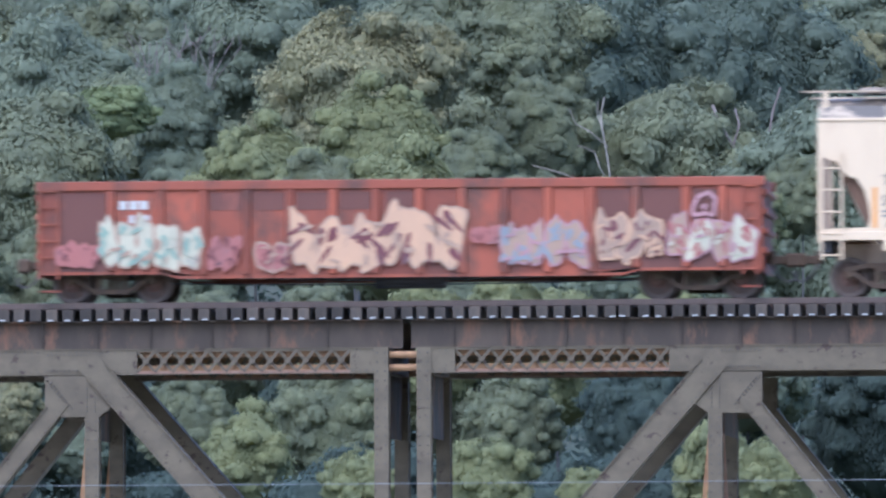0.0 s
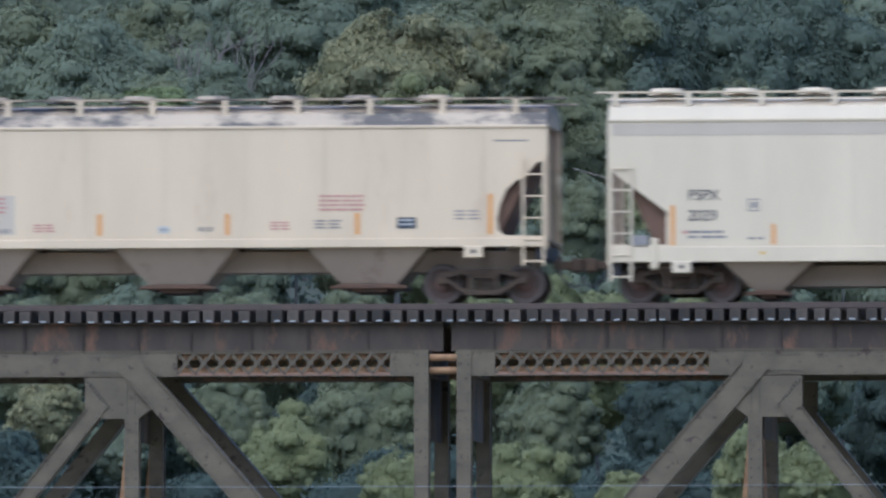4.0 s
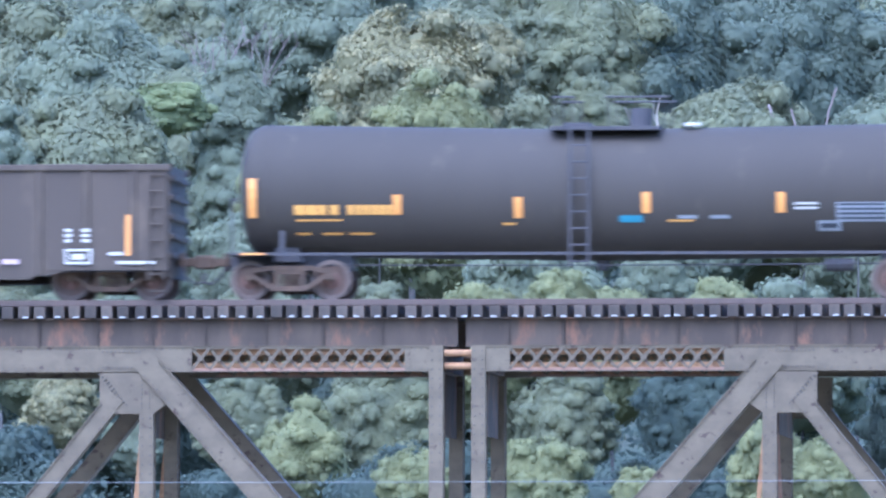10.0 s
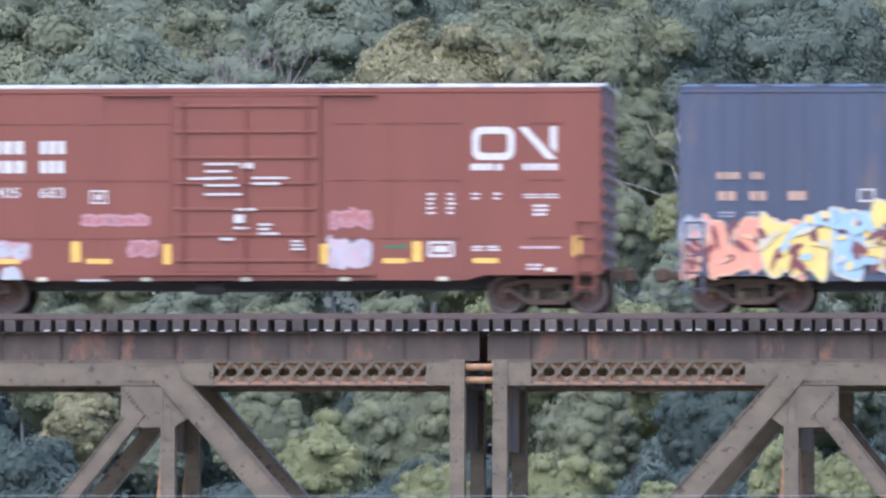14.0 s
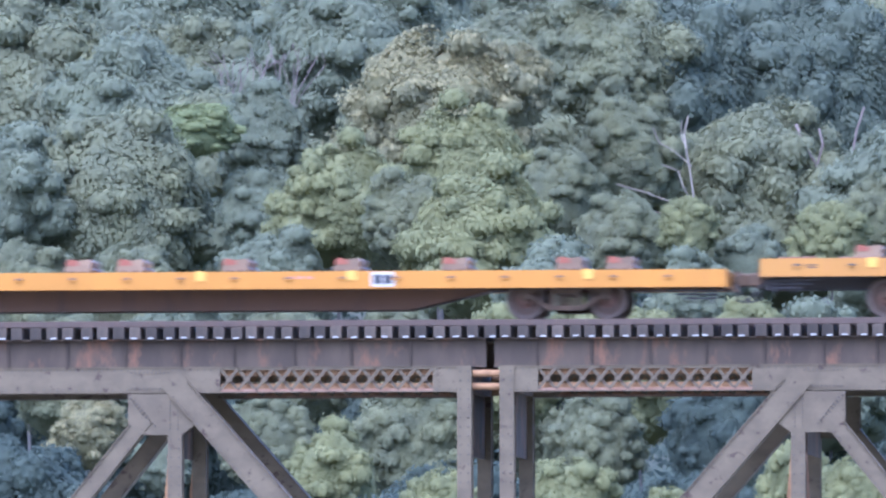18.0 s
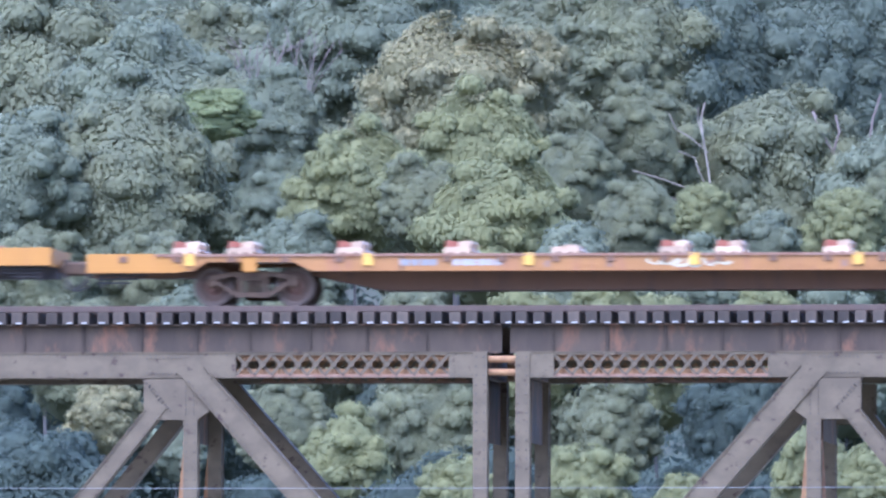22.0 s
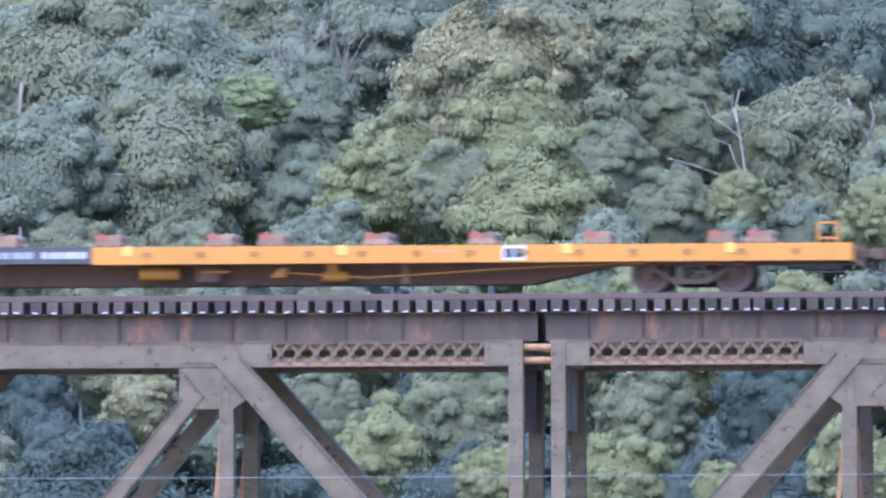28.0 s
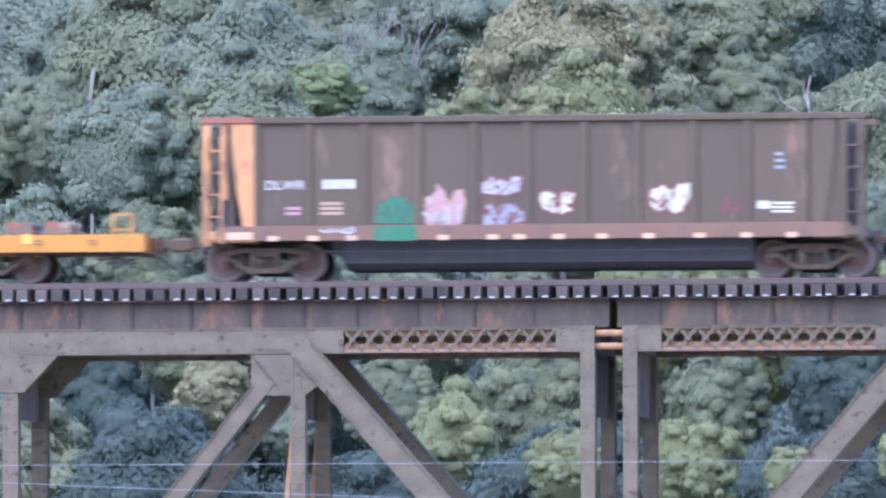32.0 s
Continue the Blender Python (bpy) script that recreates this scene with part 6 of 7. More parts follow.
def tank_one():
    c, L, R, zc = tank_car("glossy black tank car with amber reflectors and yellow lettering", 98.87, 115.20, 3.92, 1.05, 0.14, 7.98, P_TANK, P_TANK)
    X = lambda p: (p - 85) / 81.5
    Z = lambda q: (540 - q) / 82.0
    for p, a, b in ((112, 390, 320), (370, 385, 350), (585, 392, 355), (812, 384, 347), (1050, 384, 348), (1355, 388, 318)):
        tank_patch(c, R, zc, X(p - 7), X(p + 8), Z(a), Z(b), M_REFLECT, "reflector")
    tank_bars(c, R, zc, X(187), X(272), Z(385), Z(368), 4, M_GOLD, 0.85, 2)
    tank_bars(c, R, zc, X(282), X(366), Z(385), Z(368), 6, M_GOLD, 0.85, 3)
    for a, b, q0, q1 in ((190, 272, 396, 393), (190, 215, 420, 408), (236, 272, 420, 408), (284, 326, 420, 408), (558, 580, 404, 395)):
        tank_patch(c, R, zc, X(a), X(b), Z(q0), Z(q0 - 4) if q0 > 400 else Z(q1), M_GOLD, "lettering")
    for k in range(2):
        tank_patch(c, R, zc, X(1074), X(1116), Z(378 - 8 * k), Z(374 - 8 * k), M_PALE, "lettering")
    tank_patch(c, R, zc, X(1148), X(1240), Z(400), Z(366), SPRAY["silver"], "warning_panel")
    for k in range(4):
        tank_patch(c, R, zc, X(1152), X(1236), Z(396 - 8 * k), Z(392 - 8 * k), M_INK, "lettering", 0.022)
    tank_patch(c, R, zc, X(1114), X(1156), Z(416), Z(398), SPRAY["silver"], "stencil_panel")
    tank_patch(c, R, zc, X(1120), X(1150), Z(411), Z(403), M_INK, "stencil_panel", 0.022)
    tank_patch(c, R, zc, X(765), X(806), Z(400), Z(388), SPRAY["teal"], "paint_mark")
    for a in (868, 925):
        tank_patch(c, R, zc, X(a), X(a + 34), Z(394), Z(388), SPRAY["silver"], "paint_mark")
    tank_patch(c, R, zc, X(850), X(896), Z(399), Z(396), M_GOLD, "lettering")
    tank_patch(c, R, zc, X(1284), X(1306), Z(448), Z(442), M_PALE, "lettering")
    part("brake_reservoir", rod(B(), (X(1315), -1.2, Z(436)), (X(1390), -1.2, Z(436)), 0.20, n=14), M_UNDER, c)
    bm = B()
    box(bm, X(872), X(902), -0.5, -0.2, 3.82, 3.90, 0.02)
    part("vent_cap", bm, M_PALE, c, "bright metal vent cap")


def tank_two():
    c, L, R, zc = tank_car("black tank car, browner above, with a darker middle band", 116.75, 131.60, 3.90, 0.98, 0.08, 7.32, P_TANKBROWN, P_TANK, (5.70, 9.02), -1)
    X = lambda p: (p - 612) / 81.5
    Z = lambda q: (549 - q) / 82.0
    for p, a, b in ((648, 415, 360), (922, 420, 388), (1122, 420, 388), (1392, 418, 386)):
        tank_patch(c, R, zc, X(p - 8), X(p + 8), Z(a), Z(b), M_REFLECT, "reflector")
    X2 = lambda p: (p - 1165) / 81.5 + L
    Z2 = lambda q: (541 - q) / 82.0
    for p, a, b in ((895, 410, 378), (1107, 405, 350)):
        tank_patch(c, R, zc, X2(p - 8), X2(p + 8), Z2(a), Z2(b), M_REFLECT, "reflector")
    tank_patch(c, R, zc, X(726), X(820), Z(357), Z(352), M_GOLD, "lettering")
    tank_bars(c, R, zc, X(726), X(786), Z(385), Z(368), 4, M_GOLD, 0.9, 2)
    tank_bars(c, R, zc, X(798), X(892), Z(385), Z(368), 6, M_GOLD, 0.9, 3)
    tank_bars(c, R, zc, X(730), X(892), Z(401), Z(395), 4, M_GOLD, 0.92, 4)
    tank_bars(c, R, zc, X(730), X(892), Z(411), Z(408), 3, M_GOLD, 0.92, 5)
    tank_patch(c, R, zc, X(730), X(792), Z(424), Z(419), M_GOLD, "lettering")
    tank_patch(c, R, zc, X(1036), X(1066), Z(406), Z(398), M_GOLD, "lettering")
    tank_patch(c, R, zc, X(1348), X(1386), Z(406), Z(396), SPRAY["silver"], "lettering")
    for k in range(3):
        tank_patch(c, R, zc, X(1070 + 34 * k), X(1098 + 34 * k), Z(404 - 3 * k), Z(396 - 3 * k), SPRAY["silver"], "paint_mark")
        tank_patch(c, R, zc, X(1422 + 40 * k), X(1456 + 40 * k), Z(408 - 5 * k), Z(399 - 5 * k), SPRAY["silver"], "paint_mark")
    tank_patch(c, R, zc, X2(978), X2(1074), Z2(380), Z2(328), M_GOLD, "warning_panel")
    for k in range(6):
        tank_patch(c, R, zc, X2(984), X2(1068), Z2(376 - 8 * k), Z2(372 - 8 * k), M_INK, "lettering", 0.022)
    tank_patch(c, R, zc, X2(928), X2(974), Z2(407), Z2(384), SPRAY["silver"], "stencil_panel")
    for k in range(3):
        tank_patch(c, R, zc, X2(934 + 13 * k), X2(943 + 13 * k), Z2(402), Z2(389), M_INK, "lettering", 0.022)
    x, z = X2(1046), Z2(420)
    y = on_shell(R, zc, z, 0.03)
    bm = slab(B(), [(x - 0.2, z), (x, z - 0.2), (x + 0.2, z), (x, z + 0.2)], y - 0.005, y + 0.03)
    part("placard", fix(bm), M_PALE, c, "white diamond placard")


# ---- box cars
def box_car(label, u0, u1, height, foot, side, roof_edge, door_x, door_mat, trucks, ribs=0):
    c, L = start("box_car", label, u0, u1, trucks)
    H = 1.56
    d0, d1 = door_x
    part("body", box(B(), 0.03, L - 0.03, -H + 0.03, H - 0.03, foot + 0.02, height - 0.12), side, c)
    xs = [0.0] + list(np.linspace(0, d0, 5)[1:]) + [d1] + list(np.linspace(d1, L, 5)[1:])
    for a, b in zip(xs, xs[1:]):
        if a == d0:
            continue
        for s in (-1, 1):
            part("side_panel", box(B(), a + 0.004, b - 0.004, s * H, s * (H - 0.025), foot, height - 0.14), side, c)
    if ribs:
        for a, b in ((0.0, d0), (d1, L)):
            k = int((b - a) / ribs)
            for i in range(1, k):
                x = a + (b - a) * i / k
                part("rib", box(B(), x - 0.06, x + 0.06, -H - 0.022, -H, foot + 0.02, height - 0.16, 0.008), side, c)
    for s in (-1, 1):
        part("top_plate", box(B(), -0.01, L + 0.01, s * (H + 0.025), s * (H - 0.05), height - 0.14, height - 0.03, 0.01), side, c)
        part("side_sill", slab(B(), [(0, foot + 0.02), (L, foot + 0.02), (L, foot - 0.02), (L - 2.5, foot - 0.02), (L - 2.9, foot - 0.13), (2.9, foot - 0.13), (2.5, foot - 0.02), (0, foot - 0.02)], s * (H + 0.01), s * (H - 0.06)), side, c)
    bm = B()
    loft(bm, [[(x, a, b) for a, b in ((-H - 0.03, height - 0.03), (-H - 0.03, height), (0, height + 0.14), (H + 0.03, height), (H + 0.03, height - 0.03))] for x in (-0.02, L + 0.02)])
    # the whole roof takes the edge material, pale on the red car
    part("roof", fix(bm), roof_edge, c, "low-ridged roof with an overhanging edge")
    k = 0.6
    while k < L:
        part("roof_rib", box(B(), k - 0.16, k + 0.16, -H - 0.035, H + 0.035, height - 0.01, height + 0.04), roof_edge, c)
        k += 1.22
    for x, d in ((0.0, 1), (L, -1)):
        end = part("end_wall", box(B(), x - 0.03, x + 0.03, -H + 0.03, H - 0.03, foot + 0.02, height - 0.04), side, c, "corrugated steel end")
        for z in np.arange(foot + 0.15, height - 0.3, 0.33):
            part("end_rib", rod(B(), (x, -H + 0.06, z), (x, H - 0.06, z), 0.10, n=10), side, end)
        ladder(c, x + d * 0.10, x + d * 0.50, foot - 0.4, foot + 1.15, -H - 0.05, side, 0.36)
    part("center_sill", box(B(), 0.2, L - 0.2, -0.4, 0.4, foot - 0.28, foot + 0.02), M_UNDER, c)
    part("brake_reservoir", rod(B(), (L * 0.42, -0.9, foot - 0.26), (L * 0.46, -0.9, foot - 0.26), 0.15, n=12), M_UNDER, c)
    brake_rods(c, 2.6, L - 2.6, foot - 0.24, -0.8, 0.10)
    # sliding door with ribs and lock rods
    door = part("door", box(B(), d0 + 0.02, d1 - 0.02, -H - 0.07, -H + 0.01, foot + 0.06, height - 0.20), door_mat, c, "ribbed sliding door")
    z = foot + 0.30
    while z < height - 0.3:
        part("door_rib", box(B(), d0 + 0.10, d1 - 0.10, -H - 0.11, -H - 0.07, z - 0.035, z + 0.035, 0.01), door_mat, door)
        z += 0.56
    for x in (d0 + 0.28, d1 - 0.30, (d0 + d1) / 2):
        part("lock_rod", rod(B(), (x, -H - 0.12, foot + 0.1), (x, -H - 0.12, height - 0.25), 0.022, n=6), door_mat, door)
    part("door_track", box(B(), d0 - 1.5, d1 + 1.2, -H - 0.09, -H, foot - 0.02, foot + 0.05), side, c)
    part("door_track", box(B(), d0 - 1.5, d1 + 1.2, -H - 0.09, -H, height - 0.20, height - 0.15), side, c)
    return c, L, -H


def red_box_car():
    c, L, y = box_car("oxide red box car with white and yellow markings", 133.10, 148.40, 4.88, 0.80, P_OXIDE, M_PALE, (5.95, 9.22), P_OXIDE, (1.40, 1.22))
    X = lambda p: (p - 160) / 81.5
    Z = lambda q: (560 - q) / 82.0
    for q in (224, 325, 428):
        for a, b in ((222, 300), (320, 388), (405, 470), (490, 552), (566, 640), (930, 990), (1010, 1070), (1085, 1165), (1280, 1342)):
            part("rivet_seam", box(B(), X(a), X(b), y - 0.018, y, Z(q + 2), Z(q - 2)), P_OXIDE, c)
    # company lettering as plain blocks
    for q0, q1, spans in ((279, 256, ((225, 298), (324, 384), (410, 458))), (313, 291, ((228, 292), (324, 386), (410, 456)))):
        for k, (a, b) in enumerate(spans):
            n = 3 if k == 0 or q0 > 300 and k == 1 else 3
            w = (b - a) / n
            for i in range(n):
                patch(c, X(a + w * i), X(a + w * (i + 0.84)), Z(q0), Z(q1), M_PALE, y - 0.002, "lettering")
    words(c, "CNA", X(229), Z(357), 0.23, M_PALE, y - 0.004, 1.25)
    words(c, "405", X(329), Z(357), 0.23, M_PALE, y - 0.004, 1.2)
    words(c, "683", X(409), Z(357), 0.23, M_PALE, y - 0.004, 1.2)
    # house mark as plain shapes: a rounded frame and a slanted band between two posts
    ring = lambda w, h, r: [(X(1218) + sx * (w - r) + r * math.cos(t), Z(262) + sz * (h - r) + r * math.sin(t)) for sx, sz, q in ((1, 1, 0), (-1, 1, 1), (-1, -1, 2), (1, -1, 3)) for t in [(q + i / 5) * math.pi / 2 for i in range(6)]]
    bm = B()
    rings = [[bm.verts.new((px, yy, pz)) for px, pz in ring(w, h, r)] for yy, w, h, r in ((y - 0.002, 0.46, 0.36, 0.20), (y - 0.010, 0.46, 0.36, 0.20), (y - 0.010, 0.31, 0.21, 0.10), (y - 0.002, 0.31, 0.21, 0.10))]
    for ra, rb in zip(rings, rings[1:]):
        for i in range(24):
            bm.faces.new((ra[i], ra[(i + 1) % 24], rb[(i + 1) % 24], rb[i]))
    mark = part("house_mark", fix(bm), M_PALE, c, "white plain house mark")
    part("house_mark_band", fix(slab(B(), [(X(1262), Z(233)), (X(1278), Z(233)), (X(1330), Z(290)), (X(1312), Z(290))], y - 0.011, y - 0.002)), M_PALE, mark)
    part("house_mark_post", fix(slab(B(), [(X(1318), Z(232)), (X(1331), Z(232)), (X(1331), Z(280)), (X(1318), Z(268))], y - 0.012, y - 0.002)), M_PALE, mark)
    bars(c, X(1178), X(1238), Z(311), Z(298), 1, M_PALE, y, 2, 0.1, 4)
    bars(c, X(1270), X(1334), Z(311), Z(298), 1, M_PALE, y, 3, 0.1, 5)
    bars(c, X(222), X(294), Z(411), Z(395), 2, M_PALE, y, 4, 0.45, 3)
    bars(c, X(1272), X(1336), Z(362), Z(352), 2, M_PALE, y, 5, 0.5, 2)
    bars(c, X(1288), X(1318), Z(394), Z(371), 3, M_PALE, y, 6, 0.45, 1)
    for a in (1100, 1136, 1180, 1218):
        bars(c, X(a), X(a + 16), Z(392 if a < 1170 else 366), Z(350), 5 if a < 1170 else 2, M_PALE, y, a, 0.55, 1)
    for a, b, q0, q1 in ((500, 531, 368, 365), (500, 531, 347, 344), (500, 503, 365, 347), (528, 531, 365, 347), (510, 521, 361, 351), (1102, 1148, 464, 459), (1102, 1148, 440, 436), (1102, 1107, 459, 440), (1143, 1148, 459, 440), (1112, 1138, 455, 444)):
        patch(c, X(a), X(b), Z(q0), Z(q1), M_PALE, y, "stencil_box")
    for p, q0, q1 in ((193, 464, 427), (475, 472, 435), (640, 476, 440), (916, 476, 440), (1083, 472, 436), (1367, 463, 426)):
        stripe(c, X(p), Z(q0), Z(q1), y - 0.002, M_REFYELLOW, 0.21)
    for a, b in ((332, 376), (494, 538), (1022, 1066), (1182, 1227)):
        patch(c, X(a), X(b), Z(475), Z(466), M_REFYELLOW, y - 0.002, "reflector")
    yy = y - 0.115
    for a, b, q0, q1 in ((706, 766, 300, 296), (706, 752, 313, 309), (706, 760, 325, 321), (676, 728, 326, 322), (706, 768, 338, 334), (706, 772, 354, 350), (790, 855, 325, 321), (790, 840, 335, 331), (770, 792, 306, 296), (762, 798, 381, 377), (758, 780, 403, 388), (758, 784, 414, 410), (802, 826, 408, 404), (802, 838, 424, 420), (734, 758, 434, 429), (802, 822, 416, 412)):
        patch(c, X(a), X(b), Z(q0), Z(q1), M_PALE, yy, "lettering")
    graffiti(c, X(488), X(604), Z(406), Z(388), y, "rose", "pink", 61, 6, 0.05, (), 3, "faded pink sprayed smear")
    graffiti(c, X(572), X(620), Z(462), Z(432), y, "rose", "pink", 62, 2, 0.05, (), 3, "faded pink sprayed smear")
    graffiti(c, X(328), X(392), Z(468), Z(434), y, "white", "pink", 63, 2, 0.04, (), 3, "small white sprayed tag")
    g = part("graffiti", fix(cloud(B(), X(340), X(380), Z(504), Z(478), y - 0.02, 64, 2)), SPRAY["white"], c, "small white sprayed tag")
    graffiti(c, X(928), X(1000), Z(488), Z(428), y, "hot", "white", 65, 2, 0.10, (), 2, "pale pink sprayed block")
    graffiti(c, X(928), X(998), Z(412), Z(380), y, "rose", "pink", 66, 3, 0.05, (), 3, "faded pink sprayed smear")
    scrawl(c, X(1020), X(1068), Z(452), Z(438), y, "green", 67, 3, 0.06)
    graffiti(c, X(238), X(262), Z(466), Z(432), y, "rose", "pink", 68, 2, 0.05, (), 3, "faded pink sprayed smear")
    patch(c, X(226), X(296), Z(450), Z(446), SPRAY["hot"], y, "lettering")
    patch(c, X(1266), X(1336), Z(449), Z(445), SPRAY["hot"], y, "lettering")
    for a, b in ((238, 284), (1278, 1304)):
        bars(c, X(a), X(b), Z(490), Z(476), 2, M_PALE, y, a, 0.4, 2)
    for a in (414, 600, 778, 954, 1128, 1318):
        patch(c, X(a - 8), X(a + 10), Z(506 if 400 < a < 1180 else 490), Z(499 if 400 < a < 1180 else 483), SPRAY["cream"], y - 0.014, "reflector")
    bars(c, X(1180), X(1232), Z(455), Z(444), 2, M_PALE, y, 71, 0.4, 2)
    bars(c, X(860), X(886), Z(455), Z(434), 3, M_PALE, y - 0.115, 72, 0.5, 1)
    patch(c, X(480), X(536), Z(506), Z(503), M_PALE, y - 0.014, "lettering")


def blue_box_car():
    c, L, y = box_car("dull blue box car with a large graffiti piece along its foot", 150.15, 165.49, 4.94, 0.86, P_BLUE, P_BLUE, (6.12, 9.08), P_BLUE, (1.50, 1.30), 0.42)
    X = lambda p: (p - 82) / 81.5
    Z = lambda q: (541 - q) / 82.0
    yy = y - 0.026
    for q in (253, 307, 350, 428, 442, 455, 468):
        part("door_bar", box(B(), X(592), X(820), y - 0.125, y - 0.07, Z(q + 1.6), Z(q - 1.6)), P_DOORBROWN, c)
    for p in (592, 625, 778, 820):
        part("door_bar", box(B(), X(p - 2), X(p + 2), y - 0.13, y - 0.07, Z(482), Z(150)), P_DOORBROWN, c)
    for a, b, q0, q1 in ((672, 738, 197, 191), (680, 732, 206, 201), (684, 728, 215, 210), (592, 618, 277, 273), (594, 612, 286, 282), (594, 608, 294, 290)):
        patch(c, X(a), X(b), Z(q0), Z(q1), M_PALE, y - 0.132, "lettering")
    patch(c, X(680), X(722), Z(398), Z(354), SPRAY["sky"], y - 0.134, "placard")
    patch(c, X(690), X(712), Z(396), Z(380), M_PALE, y - 0.142, "placard")
    patch(c, X(628), X(672), Z(412), Z(388), SPRAY["silver"], y - 0.134, "patch_panel")
    for a, b in ((146, 188), (206, 228)):
        bars(c, X(a), X(b), Z(302), Z(288), 1, SPRAY["tan"], yy, a, 0.1, 3)
    for a, b in ((148, 182), (204, 238), (272, 308)):
        bars(c, X(a), X(b), Z(340), Z(322), 1, SPRAY["tan"], yy, a, 0.1, 2)
    for a, b in ((150, 180), (202, 236)):
        bars(c, X(a), X(b), Z(370), Z(358), 2, SPRAY["silver"], yy, a, 0.4, 2)
    for a, b, q0, q1 in ((396, 425, 341, 338), (396, 425, 321, 318), (396, 399, 338, 321), (422, 425, 338, 321), (1216, 1262, 413, 408), (1216, 1262, 390, 386), (1216, 1221, 408, 390), (1257, 1262, 408, 390), (1226, 1252, 404, 394)):
        patch(c, X(a), X(b), Z(q0), Z(q1), M_PALE, yy, "stencil_box")
    bars(c, X(1166), X(1200), Z(388), Z(346), 5, SPRAY["silver"], yy, 81, 0.5, 1)
    bars(c, X(1220), X(1258), Z(372), Z(346), 4, SPRAY["silver"], yy, 82, 0.5, 1)
    patch(c, X(1218), X(1260), Z(442), Z(428), M_REFLECT, yy, "reflector")
    bars(c, X(1220), X(1252), Z(472), Z(460), 2, SPRAY["silver"], yy, 83, 0.4, 1)
    patch(c, X(1328) - 0.03, X(1350) - 0.03, Z(168), Z(134), SPRAY["peach"], y - 0.002, "placard")
    # the large pieces
    graffiti(c, X(82), X(135), Z(418), Z(366), yy, "white", "silver", 84, 2, 0.06, (), 2, "white sprayed tag")
    graffiti(c, X(82), X(300), Z(478), Z(362), yy, "orange", "maroon", 85, 5, 0.04, ("peach",), 4, "orange, yellow and pale blue sprayed graffiti")
    graffiti(c, X(225), X(470), Z(486), Z(350), yy - 0.03, "yellow", "maroon", 86, 4, 0.04, ("yellow", "sky", "cream"), 4, "orange, yellow and pale blue sprayed graffiti")
    graffiti(c, X(440), X(612), Z(486), Z(348), yy - 0.058, "orange", "maroon", 87, 3, 0.045, ("peach", "white"), 3, "orange sprayed graffiti with a white rim")
    scrawl(c, X(300), X(440), Z(400), Z(352), yy - 0.075, "sky", 88, 4, 0.16)
    graffiti(c, X(820), X(1060), Z(468), Z(348), yy, "cream", "maroon", 89, 4, 0.11, ("mint", "peach"), 4, "cream, sage and maroon sprayed graffiti")
    graffiti(c, X(1030), X(1215), Z(482), Z(350), yy - 0.03, "cream", "maroon", 90, 3, 0.10, ("mint", "peach"), 3, "cream, sage and maroon sprayed graffiti")


# ---- long flat cars
def hitch(car, x, z, seed, pale=False):
    """A folded trailer hitch: a broad foot, the knocked-down strut and, on most, a red-capped head."""
    rng = random.Random(seed)
    head = not pale or rng.random() < 0.6
    h = part("stanchion", box(B(), x - 0.17, x + 0.20, -0.95, 0.95, z, z + 0.05, 0.015), P_BROWNUNDER, car, "folded trailer hitch in faded red and grey")
    foot = P_HITCHPALE if pale else P_HITCH
    part("hitch_foot", fix(slab(B(), [(x - 0.29, z + 0.03), (x + 0.27, z + 0.03), (x + 0.30, z + 0.10), (x + 0.24, z + 0.17), (x - 0.26, z + 0.17), (x - 0.30, z + 0.11)], -1.0, 0.9)), foot, h)
    for k in (-0.15, 0.12):
        part("hitch_leg", box(B(), x + k - 0.04, x + k + 0.04, -1.02, -0.96, z - 0.06, z + 0.06), M_TRUCK, h)
    if head:
        part("hitch_plate", fix(slab(B(), [(x + 0.00, z + 0.16), (x + 0.27, z + 0.16), (x + 0.29, z + 0.26), (x + 0.25, z + 0.31), (x + 0.02, z + 0.28)], -0.98, 0.5)), foot, h)
        part("hitch_latch", fix(slab(B(), [(x - 0.27, z + 0.17), (x + 0.02, z + 0.17), (x + 0.0, z + 0.27), (x - 0.10, z + 0.30), (x - 0.24, z + 0.31)], -1.01, 0.2)), P_TOPRED, h)
    else:
        part("hitch_plate", box(B(), x - 0.05, x + 0.26, -0.96, 0.4, z + 0.16, z + 0.21, 0.01), foot, h)


